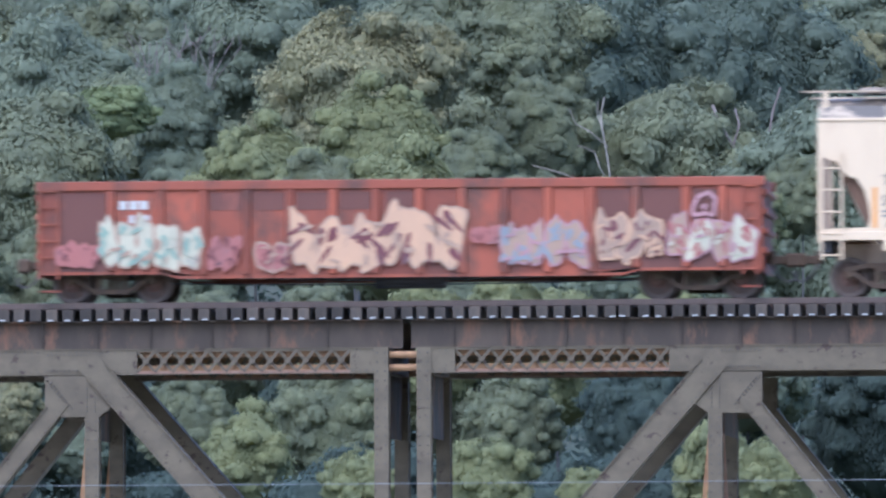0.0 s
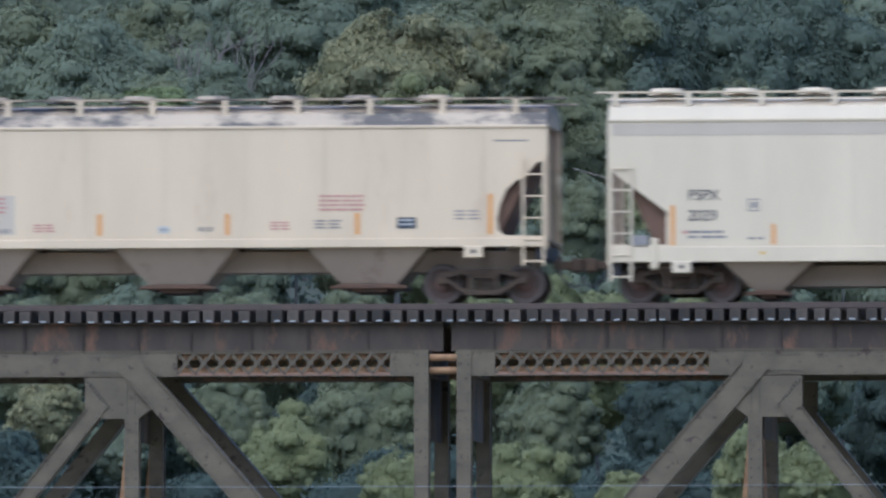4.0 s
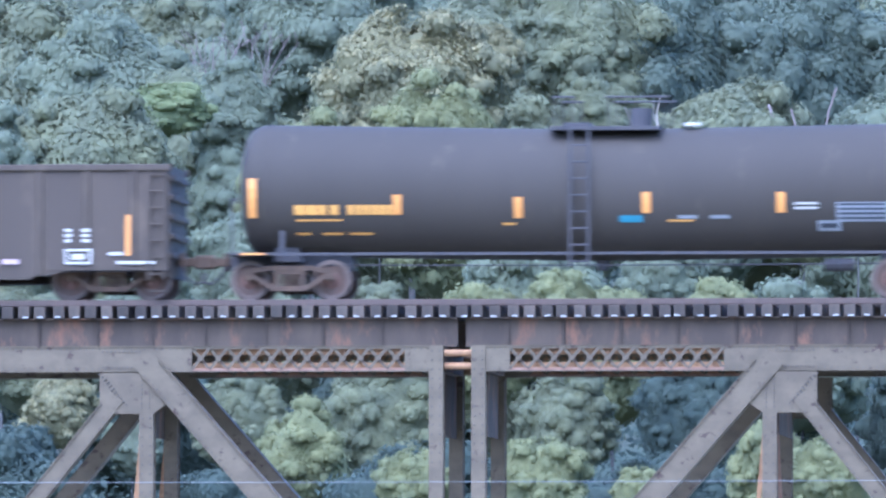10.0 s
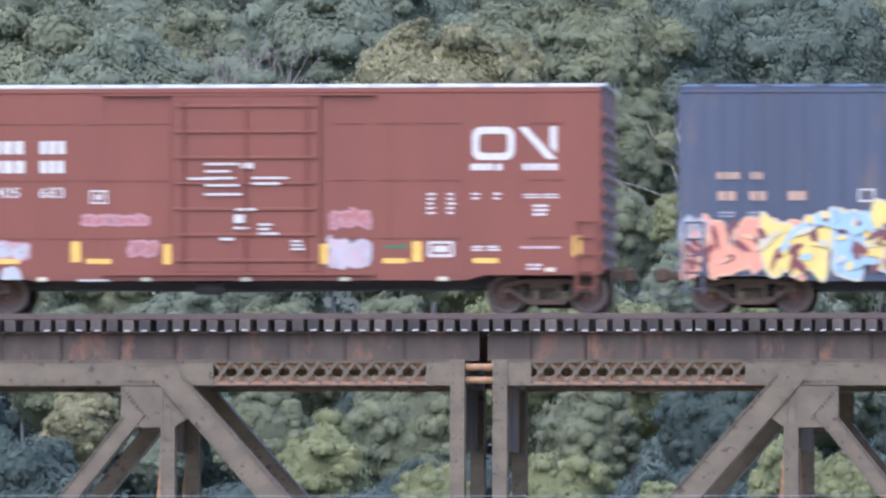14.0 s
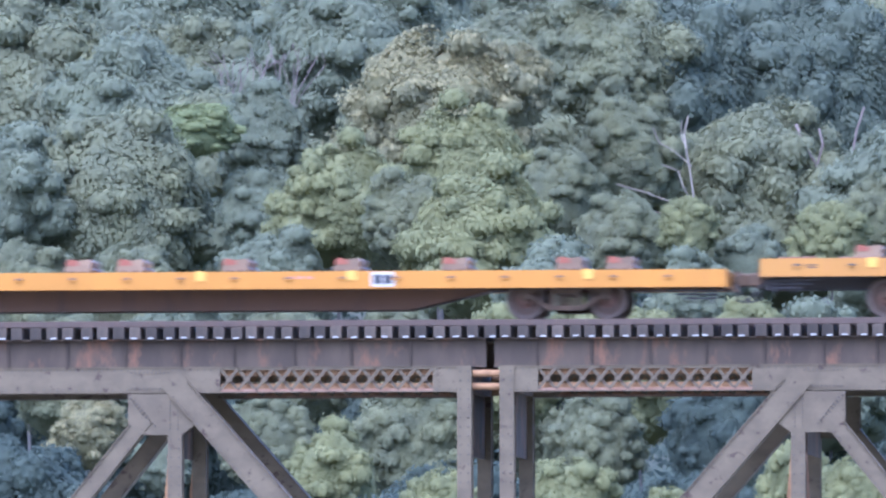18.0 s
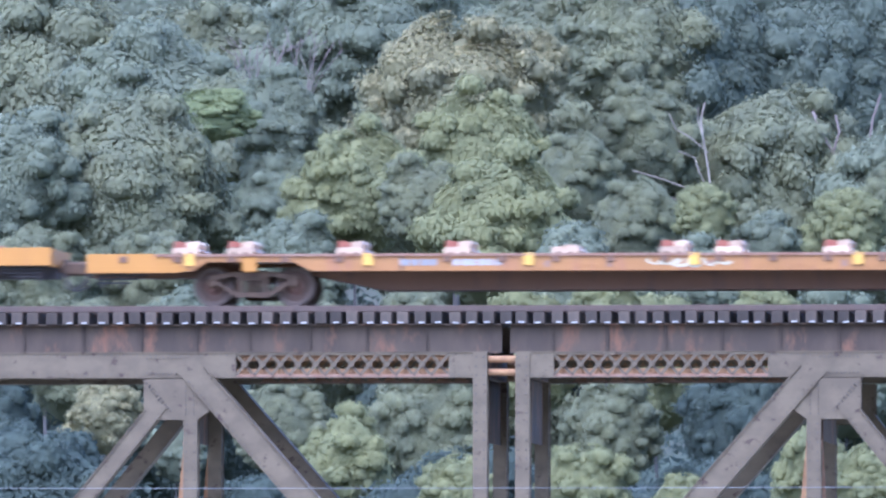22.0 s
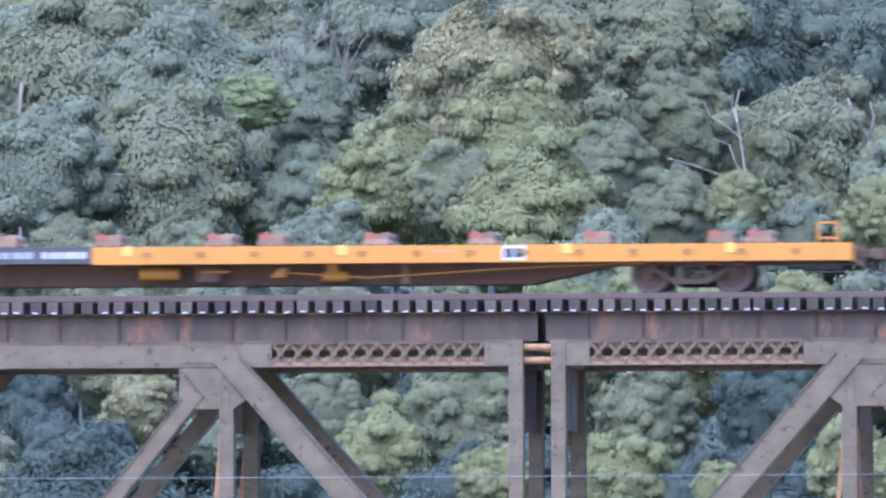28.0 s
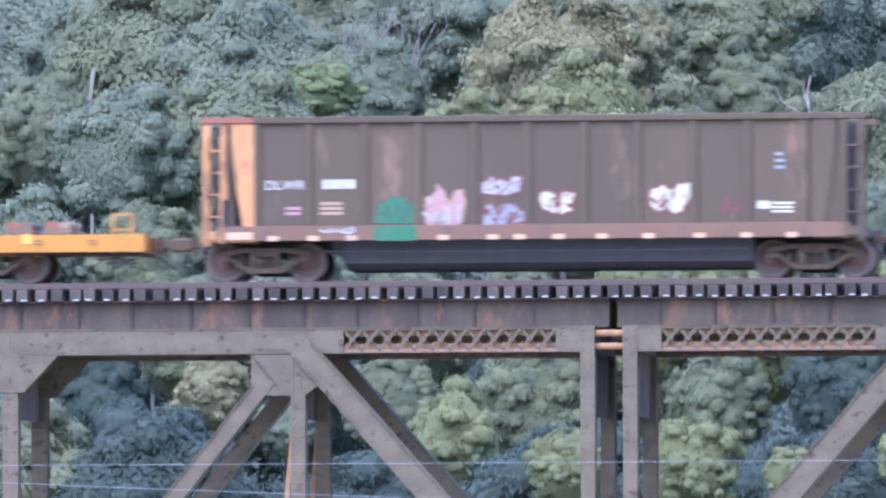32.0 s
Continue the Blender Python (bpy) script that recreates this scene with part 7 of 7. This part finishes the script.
def flat_car(label, u0, u1, top, sill_h, body, under, belly, hitches, pads, panel, flip_end, gear, text_seed, arch=False):
    """belly: depth of the middle sill under the deck, and how far from the ends it starts to fall."""
    c, L = start("flat_car", label, u0, u1, (3.58, 3.52), 0.42)
    H = 1.48
    y = -H
    lo = top - sill_h
    part("deck", box(B(), 0.0, L, -H + 0.05, H - 0.05, top - 0.08, top - 0.01), body, c)
    a, b = panel
    for s in (-1, 1):
        for p, q, m in ((0.0, a, body), (b, L, body)):
            side = [(p, lo), (q, lo), (q, top), (p, top)]
            if arch and p == 0.0:
                side = [(0.0, lo), (2.30, lo), (2.62, top - 0.17), (4.52, top - 0.17), (4.92, lo), (q, lo), (q, top), (0.0, top)]
            elif arch:
                side = [(p, lo), (L - 4.92, lo), (L - 4.52, top - 0.17), (L - 2.62, top - 0.17), (L - 2.30, lo), (L, lo), (L, top), (p, top)]
            bm = slab(B(), side, s * H, s * (H - 0.07))
            part("side_sill", fix(bm), m, c)
        part("side_panel", fix(slab(B(), [(a + 0.003, lo + 0.02), (b - 0.003, lo + 0.02), (b - 0.003, top + 0.02), (a + 0.003, top + 0.02)], s * (H - 0.01), s * (H - 0.09))), M_UNDER, c, "black lettered side panel")
    foot, run = belly
    part("center_sill", fix(slab(B(), [(2.9, lo + 0.03), (run - 0.6, lo + 0.03), (run - 0.6, lo - 0.02), (run + 1.2, foot), (L - run - 1.2, foot), (L - run + 0.6, lo - 0.02), (L - 2.9, lo + 0.03)], -0.46, 0.46)), under, c)
    for x, d in ((0.0, 1), (L, -1)):
        part("draft_sill", box(B(), x, x + d * 3.2, -0.33, 0.33, 0.70, top - 0.1), under, c)
        part("end_beam", box(B(), x - d * 0.02, x + d * 0.12, -H + 0.07, H - 0.07, lo, top - 0.02), body, c)
        bm = B()
        for k in range(3):
            rod(bm, (x + d * 0.2, -1.2, lo - 0.08 - 0.08 * k), (x + d * (1.3 - 0.2 * k), -1.2, lo - 0.06 - 0.09 * k), 0.02, n=6)
        rod(bm, (x + d * 0.3, -1.2, lo), (x + d * 0.3, -1.2, lo - 0.35), 0.02, n=6)
        rod(bm, (x + d * 0.7, -1.2, lo), (x + d * 0.7, -1.2, lo - 0.35), 0.02, n=6)
        part("step", bm, M_UNDER, c)
    for x in hitches:
        hitch(c, x, top, int(x * 10), arch)
    for x in pads:
        patch(c, x - 0.11, x + 0.11, top - (0.25 if arch else 0.20), top + 0.012, M_REFYELLOW, y - 0.03 if arch else y, "reflector", "", 0.02)
    k = 0.8
    while k < L - 0.5:
        if not a - 0.3 < k < b + 0.3:
            if arch:
                part("stake_pocket", box(B(), k - 0.09, k + 0.09, y - 0.04, y, top - 0.18, top - 0.04, 0.01), under, c)
            else:
                loop = part("tie_down_loop", box(B(), k - 0.09, k + 0.09, y - 0.035, y, top - 0.17, top - 0.12, 0.01), under, c)
                part("loop_lip", box(B(), k - 0.10, k + 0.10, y - 0.045, y - 0.036, top - 0.19, top - 0.165), body, loop)
        k += 1.18
    bars(c, a + 0.08, a + (b - a) * 0.45, top - 0.26, top - 0.10, 1, SPRAY["silver"], y + 0.01, text_seed, 0.1, 4)
    bars(c, a + (b - a) * 0.52, b - 0.08, top - 0.26, top - 0.10, 1, SPRAY["white"], y + 0.01, text_seed + 1, 0.1, 6)
    if flip_end is not None:
        x = 0.25 if flip_end < 0 else L - 0.75
        bm = B()
        for p, q in (((x, 0.0), (x, 0.45)), ((x + 0.42, 0.0), (x + 0.42, 0.45)), ((x, 0.45), (x + 0.42, 0.45)), ((x, 0.12), (x + 0.42, 0.12))):
            beam(bm, (p[0], top + p[1]), (q[0], top + q[1]), 0.045, -1.1, -1.05)
        part("hand_brake_stand", fix(bm), body, c, "square-framed hand brake stand")
    if gear:
        g = gear
        part("air_reservoir", rod(B(), (g, -0.85, lo - 0.18), (g + 0.85, -0.85, lo - 0.18), 0.14, n=14), body, c)
        part("brake_valve", box(B(), g + 1.25, g + 1.75, -0.95, -0.7, lo - 0.38, lo - 0.02, 0.03), under, c)
        part("brake_valve", box(B(), g + 1.35, g + 1.95, -1.0, -0.8, lo - 0.18, lo - 0.10, 0.03), body, c)
        part("valve_lever", fix(slab(B(), [(g + 2.85, lo - 0.28), (g + 3.2, lo - 0.28), (g + 3.25, lo - 0.05), (g + 3.05, lo - 0.08)], -0.95, -0.85)), body, c)
        part("brake_cylinder", rod(B(), (g + 4.0, -0.85, lo - 0.26), (g + 4.55, -0.85, lo - 0.26), 0.11, n=14), body, c)
        part("cylinder_bracket", box(B(), g + 4.1, g + 4.35, -0.95, -0.75, lo - 0.2, lo + 0.02), body, c)
        bm = B()
        pts = [(g + 3.3, -0.9, lo - 0.18), (g + 5.0, -0.95, lo - 0.3), (g + 8.0, -1.0, lo - 0.12), (g + 10.6, -1.0, lo - 0.02), (g + 13.2, -1.0, lo - 0.06)]
        tube(bm, pts, 0.022)
        part("brake_pipe", bm, body, c)
        part("post", box(B(), g + 5.75, g + 5.9, -0.95, -0.85, foot, lo), under, c)
    return c, L, y, lo


def yellow_flats():
    hs = [2.15, 3.2, 5.75, 8.2, 10.5, 12.95, 14.1, 16.4, 18.7, 21.2, 23.9, 24.75]
    pads = [2.55, 5.0, 11.0, 15.7, 20.6, 24.15]
    for i, (u0, u1) in enumerate(((249.62, 276.41), (277.10, 303.88), (304.90, 331.63))):
        c, L, y, lo = flat_car("chrome yellow long flat car with folded hitches and a black panel", u0, u1, 1.11, 0.38, P_YELLOW, P_BROWNUNDER, (0.30, 5.8), hs, pads, (7.92, 10.22), 1 if i else None, 11.2, 100 + i)
        x = 19.45
        patch(c, x - 0.26, x + 0.26, lo + 0.04, 1.09, M_PALE, y, "stencil_frame", "white-framed stencil panel")
        patch(c, x - 0.20, x - 0.02, lo + 0.10, 1.03, M_INK, y - 0.007, "stencil_panel")
        patch(c, x + 0.02, x + 0.20, lo + 0.10, 1.03, M_INK, y - 0.007, "stencil_panel")
        bars(c, 17.7, 18.2, 0.95, 1.0, 1, M_REDINK, y, 4, 0.1, 3)
    # the first one runs the other way round
    Lq = 26.84
    c, L, y, lo = flat_car("chrome yellow long flat car showing its plain side", 166.71, 193.55, 1.11, 0.38, P_YELLOW, P_BROWNUNDER, (0.30, 5.8), [3.1, 5.0, 7.9, 10.2, 12.65, 13.8, 16.1, 18.55, 20.9, 23.4, 24.5], [2.3, 7.4, 10.65, 15.4, 18.7, 23.85], (7.85, 10.0), -1, None, 110)
    x = L - (850 + 862 - 1104) / 81.5 * 1.0
    patch(c, x - 0.26, x + 0.26, lo + 0.04, 1.09, M_PALE, y, "stencil_frame", "white-framed stencil panel")
    patch(c, x - 0.20, x - 0.02, lo + 0.10, 1.03, M_INK, y - 0.007, "stencil_panel")
    patch(c, x + 0.02, x + 0.20, lo + 0.10, 1.03, M_INK, y - 0.007, "stencil_panel")
    bars(c, 17.3, 17.9, 0.95, 1.0, 1, M_REDINK, y, 4, 0.1, 3)


def orange_flat():
    c, L, y, lo = flat_car("faded orange fishbelly flat car with a black underframe", 194.30, 221.22, 1.33, 0.39, P_ORANGE, M_UNDER, (0.36, 5.6), [2.3, 4.2, 8.7, 11.5, 15.3, 18.2, 22.6, 24.5], [2.42, 6.65, 11.6, 15.0, 20.0, 24.3], (4.30, 6.60), None, None, 120)
    part("end_taper", fix(slab(B(), [(-0.02, lo + 0.02), (0.35, lo + 0.02), (0.35, 1.335), (0.12, 1.30)], y - 0.004, y + 0.05)), P_ORANGE, c)
    x = 7.5
    while x < 20:
        part("deck_tab", box(B(), x - 0.10, x + 0.10, y + 0.0, y + 0.05, lo - 0.08, lo, 0.01), P_YELLOW, c)
        x += 1.17
    for x in (3.4, 6.9, 11.3, 16.2, 20.9):
        patch(c, x - 0.05, x + 0.05, lo + 0.12, lo + 0.24, M_UNDER, y, "pocket")
    # house mark as plain blocks
    x0 = 16.65
    for k, (w, m) in enumerate(((0.38, M_PALE), (0.28, P_DOORBROWN), (0.12, M_PALE), (0.26, M_REDINK), (0.22, P_DOORBROWN), (0.22, M_PALE))):
        patch(c, x0, x0 + w - 0.02, lo + 0.05, 1.28, m, y, "house_mark", "plain coloured blocks")
        x0 += w
    patch(c, 24.75, 25.1, lo + 0.06, 1.27, M_INK, y, "stencil_panel")
    bars(c, 24.78, 25.06, lo + 0.1, 1.24, 2, M_PALE, y - 0.007, 5, 0.6, 1)
    bars(c, 1.0, 1.25, 1.1, 1.2, 2, M_UNDER, y, 6, 0.5, 1)
    x = 0.4
    rng = random.Random(4)
    while x < L - 1:
        part("deck_chain", rod(B(), (x, y + 0.1, 1.345), (x + 0.8, y + 0.1, 1.345 + rng.uniform(0, 0.04)), 0.02, n=5), M_RUSTY, c)
        x += 1.3


def rusty_flat():
    c, L, y, lo = flat_car("rust-worn orange flat car with many small hitches", 222.02, 248.87, 1.17, 0.37, P_RUSTORANGE, P_BROWNUNDER, (0.42, 5.2), [2.1, 3.3, 5.7, 8.05, 10.4, 12.75, 13.95, 16.3, 18.7, 21.1, 23.5, 24.7], [2.25, 6.15, 9.65, 13.25, 16.8, 20.5, 24.3], (6.85, 6.9), None, None, 130, True)
    for x, d in ((0.0, 1), (L, -1)):
        part("end_block", fix(slab(B(), [(x, lo - 0.03), (x + d * 1.95, lo - 0.03), (x + d * 2.25, lo + 0.02), (x + d * 1.60, 1.18), (x, 1.18)], y - 0.012, y + 0.04)), P_ORANGE, c)
        part("bolster_bracket", box(B(), x + d * 3.4, x + d * 3.72, y - 0.03, y + 0.05, lo - 0.02, lo + 0.30, 0.02), P_ORANGE, c)
    for s in (-1, 1):
        part("top_rail", box(B(), 1.5, L - 1.5, s * 1.5 - 0.03, s * 1.5 + 0.03, 1.12, 1.175), M_RUSTY, c)
    bars(c, 6.9, 7.7, lo + 0.1, lo + 0.25, 1, SPRAY["silver"], y, 7, 0.1, 4)
    bars(c, 8.0, 9.1, lo + 0.1, lo + 0.25, 1, SPRAY["white"], y, 8, 0.1, 6)
    bars(c, 17.9, 18.85, lo + 0.06, lo + 0.22, 1, M_PALE, y, 9, 0.1, 3)
    patch(c, 19.33, 19.82, lo + 0.03, lo + 0.32, M_PALE, y, "stencil_frame")
    patch(c, 19.41, 19.74, lo + 0.07, lo + 0.28, M_INK, y - 0.007, "stencil_panel")
    bars(c, 21.9, 22.2, lo + 0.08, lo + 0.24, 3, M_PALE, y, 31, 0.5, 1)
    for a, b in ((14.6, 15.9), (16.6, 17.5), (21.2, 21.7), (10.6, 11.6)):
        bars(c, a, b, lo + 0.05, lo + 0.12, 2, P_RUSTORANGE, y, int(a), 0.6, 2)
    for x in (10.05, 11.4, 13.6, 16.5, 20.7):
        patch(c, x - 0.06, x + 0.06, lo + 0.08, lo + 0.22, M_RUSTY, y, "pocket")
    scrawl(c, 12.0, 14.2, lo + 0.05, lo + 0.3, y, "cream", 9, 6, 0.06)


# ---- open-top tub hopper at the end of what is seen
def tub_gondola():
    u0, u1 = 332.89, 347.40
    c, L = start("tub_gondola", "dull brown high-sided tub gondola with rusty ends and graffiti", u0, u1, (1.33, 1.22))
    X = lambda p: (p - 348) / 81.5
    Z = lambda q: (497 - q) / 82.0
    H = 1.58
    y = -H
    top, foot = 3.62, 0.93
    ribs = [X(p) for p in (448, 540, 640, 735, 835, 930, 1030, 1125, 1225, 1320, 1418, 1490)]
    for a, b in zip(ribs, ribs[1:]):
        for s in (-1, 1):
            part("side_sheet", box(B(), a, b - 0.004, s * (H - 0.06), s * (H - 0.10), foot + 0.3, top - 0.13), P_COAL, c)
    for x in ribs:
        for s in (-1, 1):
            part("rib", box(B(), x - 0.09, x + 0.09, s * H, s * (H - 0.08), foot + 0.3, top - 0.13, 0.015), P_COAL, c)
    for s in (-1, 1):
        part("top_chord", box(B(), 0.0, L, s * (H + 0.03), s * (H - 0.10), top - 0.14, top, 0.015), P_COAL, c)
        part("side_sill", box(B(), 0.35, L - 0.35, s * (H + 0.02), s * (H - 0.12), foot, foot + 0.32, 0.01), P_BROWNUNDER, c)
    part("top_cap", box(B(), 0.0, 1.15, y - 0.034, y - 0.028, top - 0.12, top - 0.01), P_TOPRED, c, "red-painted end of the top rail")
    part("tub", fix(loft(B(), [[(a, yy, zz) for yy, zz in ((-1.2, 0.95), (-1.05, 0.45), (-0.8, 0.31), (0.8, 0.31), (1.05, 0.45), (1.2, 0.95))] for a in (3.1, L - 2.5)])), M_UNDER, c)
    part("tub_end", fix(slab(B(), [(2.75, 0.95), (3.1, 0.40), (3.1, 0.95)], -1.0, 1.0)), M_UNDER, c)
    part("floor", box(B(), 0.6, L - 0.6, -H + 0.1, H - 0.1, foot + 0.25, foot + 0.35), M_UNDER, c)
    part("center_sill", box(B(), 0.1, L - 0.1, -0.35, 0.35, 0.72, 1.0), M_UNDER, c)
    for x, d, m in ((0.0, 1, P_COALRUST), (L, -1, P_COAL)):
        part("end_sheet", box(B(), x + d * 0.62, x + d * 0.70, -H + 0.1, H - 0.1, foot, top - 0.1), P_COAL, c)
        part("corner_sheet", fix(slab(B(), [(x + d * 0.94, foot + 0.2), (x + d * 1.16, foot + 0.2), (x + d * 1.16, top - 0.13), (x + d * 0.66, top - 0.13), (x + d * 0.69, foot + 1.9), (x + d * 0.80, foot + 1.0)], y, y + 0.04)), m, c, "flaking rust-orange corner sheet" if d > 0 else "")
        # dark sheet added behind the posts, standing for the open end's shade
        part("end_slope", box(B(), x + d * 0.24, x + d * 1.1, y + 0.35, y + 0.40, foot + 0.15, top - 0.2), M_UNDER, c, "dark sheet for the shade in the open end")
        part("corner_post", box(B(), x + d * 0.04, x + d * 0.20, y, y + 0.14, foot - 0.1, top - 0.14), m, c)
        part("corner_post", box(B(), x + d * 0.45, x + d * 0.56, y, y + 0.14, foot + 0.9, top - 0.14), m, c)
        ladder(c, x + d * 0.10, x + d * 0.45, foot - 0.05, top - 0.4, y - 0.03, m, 0.48)
        part("end_beam", box(B(), x, x + d * 1.2, y - 0.015, -y, foot - 0.02, foot + 0.22, 0.02), m, c)
        part("platform", box(B(), x, x + d * 0.65, -H + 0.15, H - 0.15, foot + 0.1, foot + 0.16), M_UNDER, c)
    words(c, "DLWR", X(462), Z(329), 0.20, M_PALE, y + 0.055, 1.08)
    bars(c, X(565), X(624), Z(330), Z(312), 1, M_PALE, y + 0.055, 3, 0.1, 5)
    bars(c, X(498), X(535), Z(378), Z(360), 2, SPRAY["pink"], y + 0.055, 4, 0.4, 1)
    bars(c, X(560), X(606), Z(378), Z(352), 3, SPRAY["tan"], y + 0.055, 5, 0.4, 1)
    scrawl(c, X(562), X(630), Z(410), Z(396), y - 0.022, "white", 6, 4, 0.05)
    g = part("graffiti", fix(cloud(B(), X(657), X(735), Z(392), Z(342), y + 0.05, 11, 2)), SPRAY["green"], c, "green sprayed tag")
    part("outline", fix(squiggle(B(), X(662), X(730), Z(388), Z(350), y + 0.046, 3, 12, 0.035)), M_UNDER, g)
    part("graffiti", box(B(), X(657), X(732), y - 0.03, y - 0.021, Z(422), Z(396)), SPRAY["green"], c, "green sprayed tag")
    graffiti(c, X(748), X(815), Z(400), Z(334), y + 0.055, "pink", "white", 14, 3, 0.05, ("tan",), 3)
    graffiti(c, X(850), X(918), Z(344), Z(308), y + 0.055, "white", "maroon", 15, 3, 0.03, (), 3)
    graffiti(c, X(850), X(925), Z(402), Z(356), y + 0.055, "silver", "maroon", 16, 3, 0.03, (), 3)
    graffiti(c, X(952), X(1014), Z(378), Z(334), y + 0.055, "cream", "maroon", 17, 2, 0.05, (), 2)
    graffiti(c, X(1145), X(1215), Z(378), Z(320), y + 0.055, "cream", "maroon", 18, 2, 0.05, (), 2)
    scrawl(c, X(1270), X(1310), Z(380), Z(345), y + 0.055, "maroon", 19, 2, 0.08)
    patch(c, X(1337), X(1360), Z(370), Z(356), M_PALE, y + 0.055, "placard")
    bars(c, X(1362), X(1405), Z(380), Z(358), 3, SPRAY["cream"], y + 0.055, 20, 0.4, 1)
    bars(c, X(1368), X(1388), Z(305), Z(270), 3, SPRAY["silver"], y + 0.055, 21, 0.5, 1)
    for p in (477, 548, 617, 780, 868, 916, 985, 1062, 1145, 1235, 1318, 1398):
        patch(c, X(p - 10), X(p + 10), Z(421), Z(412), SPRAY["peach"], y - 0.021, "reflector")
    patch(c, X(392), X(440), Z(418), Z(405), SPRAY["peach"], y - 0.021, "reflector")
    brake_rods(c, 2.6, L - 2.6, 0.7, -1.3, 0.02)


red_gondola()
cream_hopper(8.97, 25.58, "518116", 1)
cream_hopper(26.85, 43.53, "518887", 2)
white_hopper()
black_gondola_a()
black_gondola_b()
tank_one()
tank_two()
red_box_car()
blue_box_car()
yellow_flats()
orange_flat()
rusty_flat()
tub_gondola()


# ---- the train rolls along the bridge: seconds, metres run
RUN = [(0, 0.00), (1, 10.35), (2, 20.69), (3, 31.01), (4, 41.34), (5, 51.69), (6, 62.07), (7, 72.47), (8, 82.88), (9, 93.32), (10, 103.78), (11, 114.26), (12, 124.77), (13, 135.29), (14, 145.85), (15, 156.43), (16, 167.05), (17, 177.71), (18, 188.41), (18.5, 193.77), (19, 198.76), (20, 209.53), (21, 220.33), (22, 231.16), (23, 242.04), (24, 252.96), (25, 263.94), (26, 274.97), (27, 286.03), (28, 297.13), (29, 308.26), (30, 319.43), (31, 330.63), (32, 341.86)]


def settle(car, dz):
    """Sets a car's body lower or higher on its springs."""
    for o in car.children:
        if not o.name.startswith(("truck", "coupler", "brake_hose")):
            o.matrix_basis = pose(0, 0, dz) @ o.matrix_basis


for car, u in CARS:
    settle(car, 0.02 if "oxide red" in car["label"] else -0.07)


def motions():
    for car, u in CARS:
        walk(car, [(t, pose(u - s, 0, RAIL_Z)) for t, s in RUN])
    # wheels turn with the way run, a key for every thirtieth of a second
    times = [i / 30 for i in range(32 * 30 + 1)]
    run = np.interp(times, [t for t, s in RUN], [s for t, s in RUN])
    for wheel, x, r in WHEELS:
        walk(wheel, [(t, pose(x, 0, r, 0, -math.degrees(s / r))) for t, s in zip(times, run)])


motions()
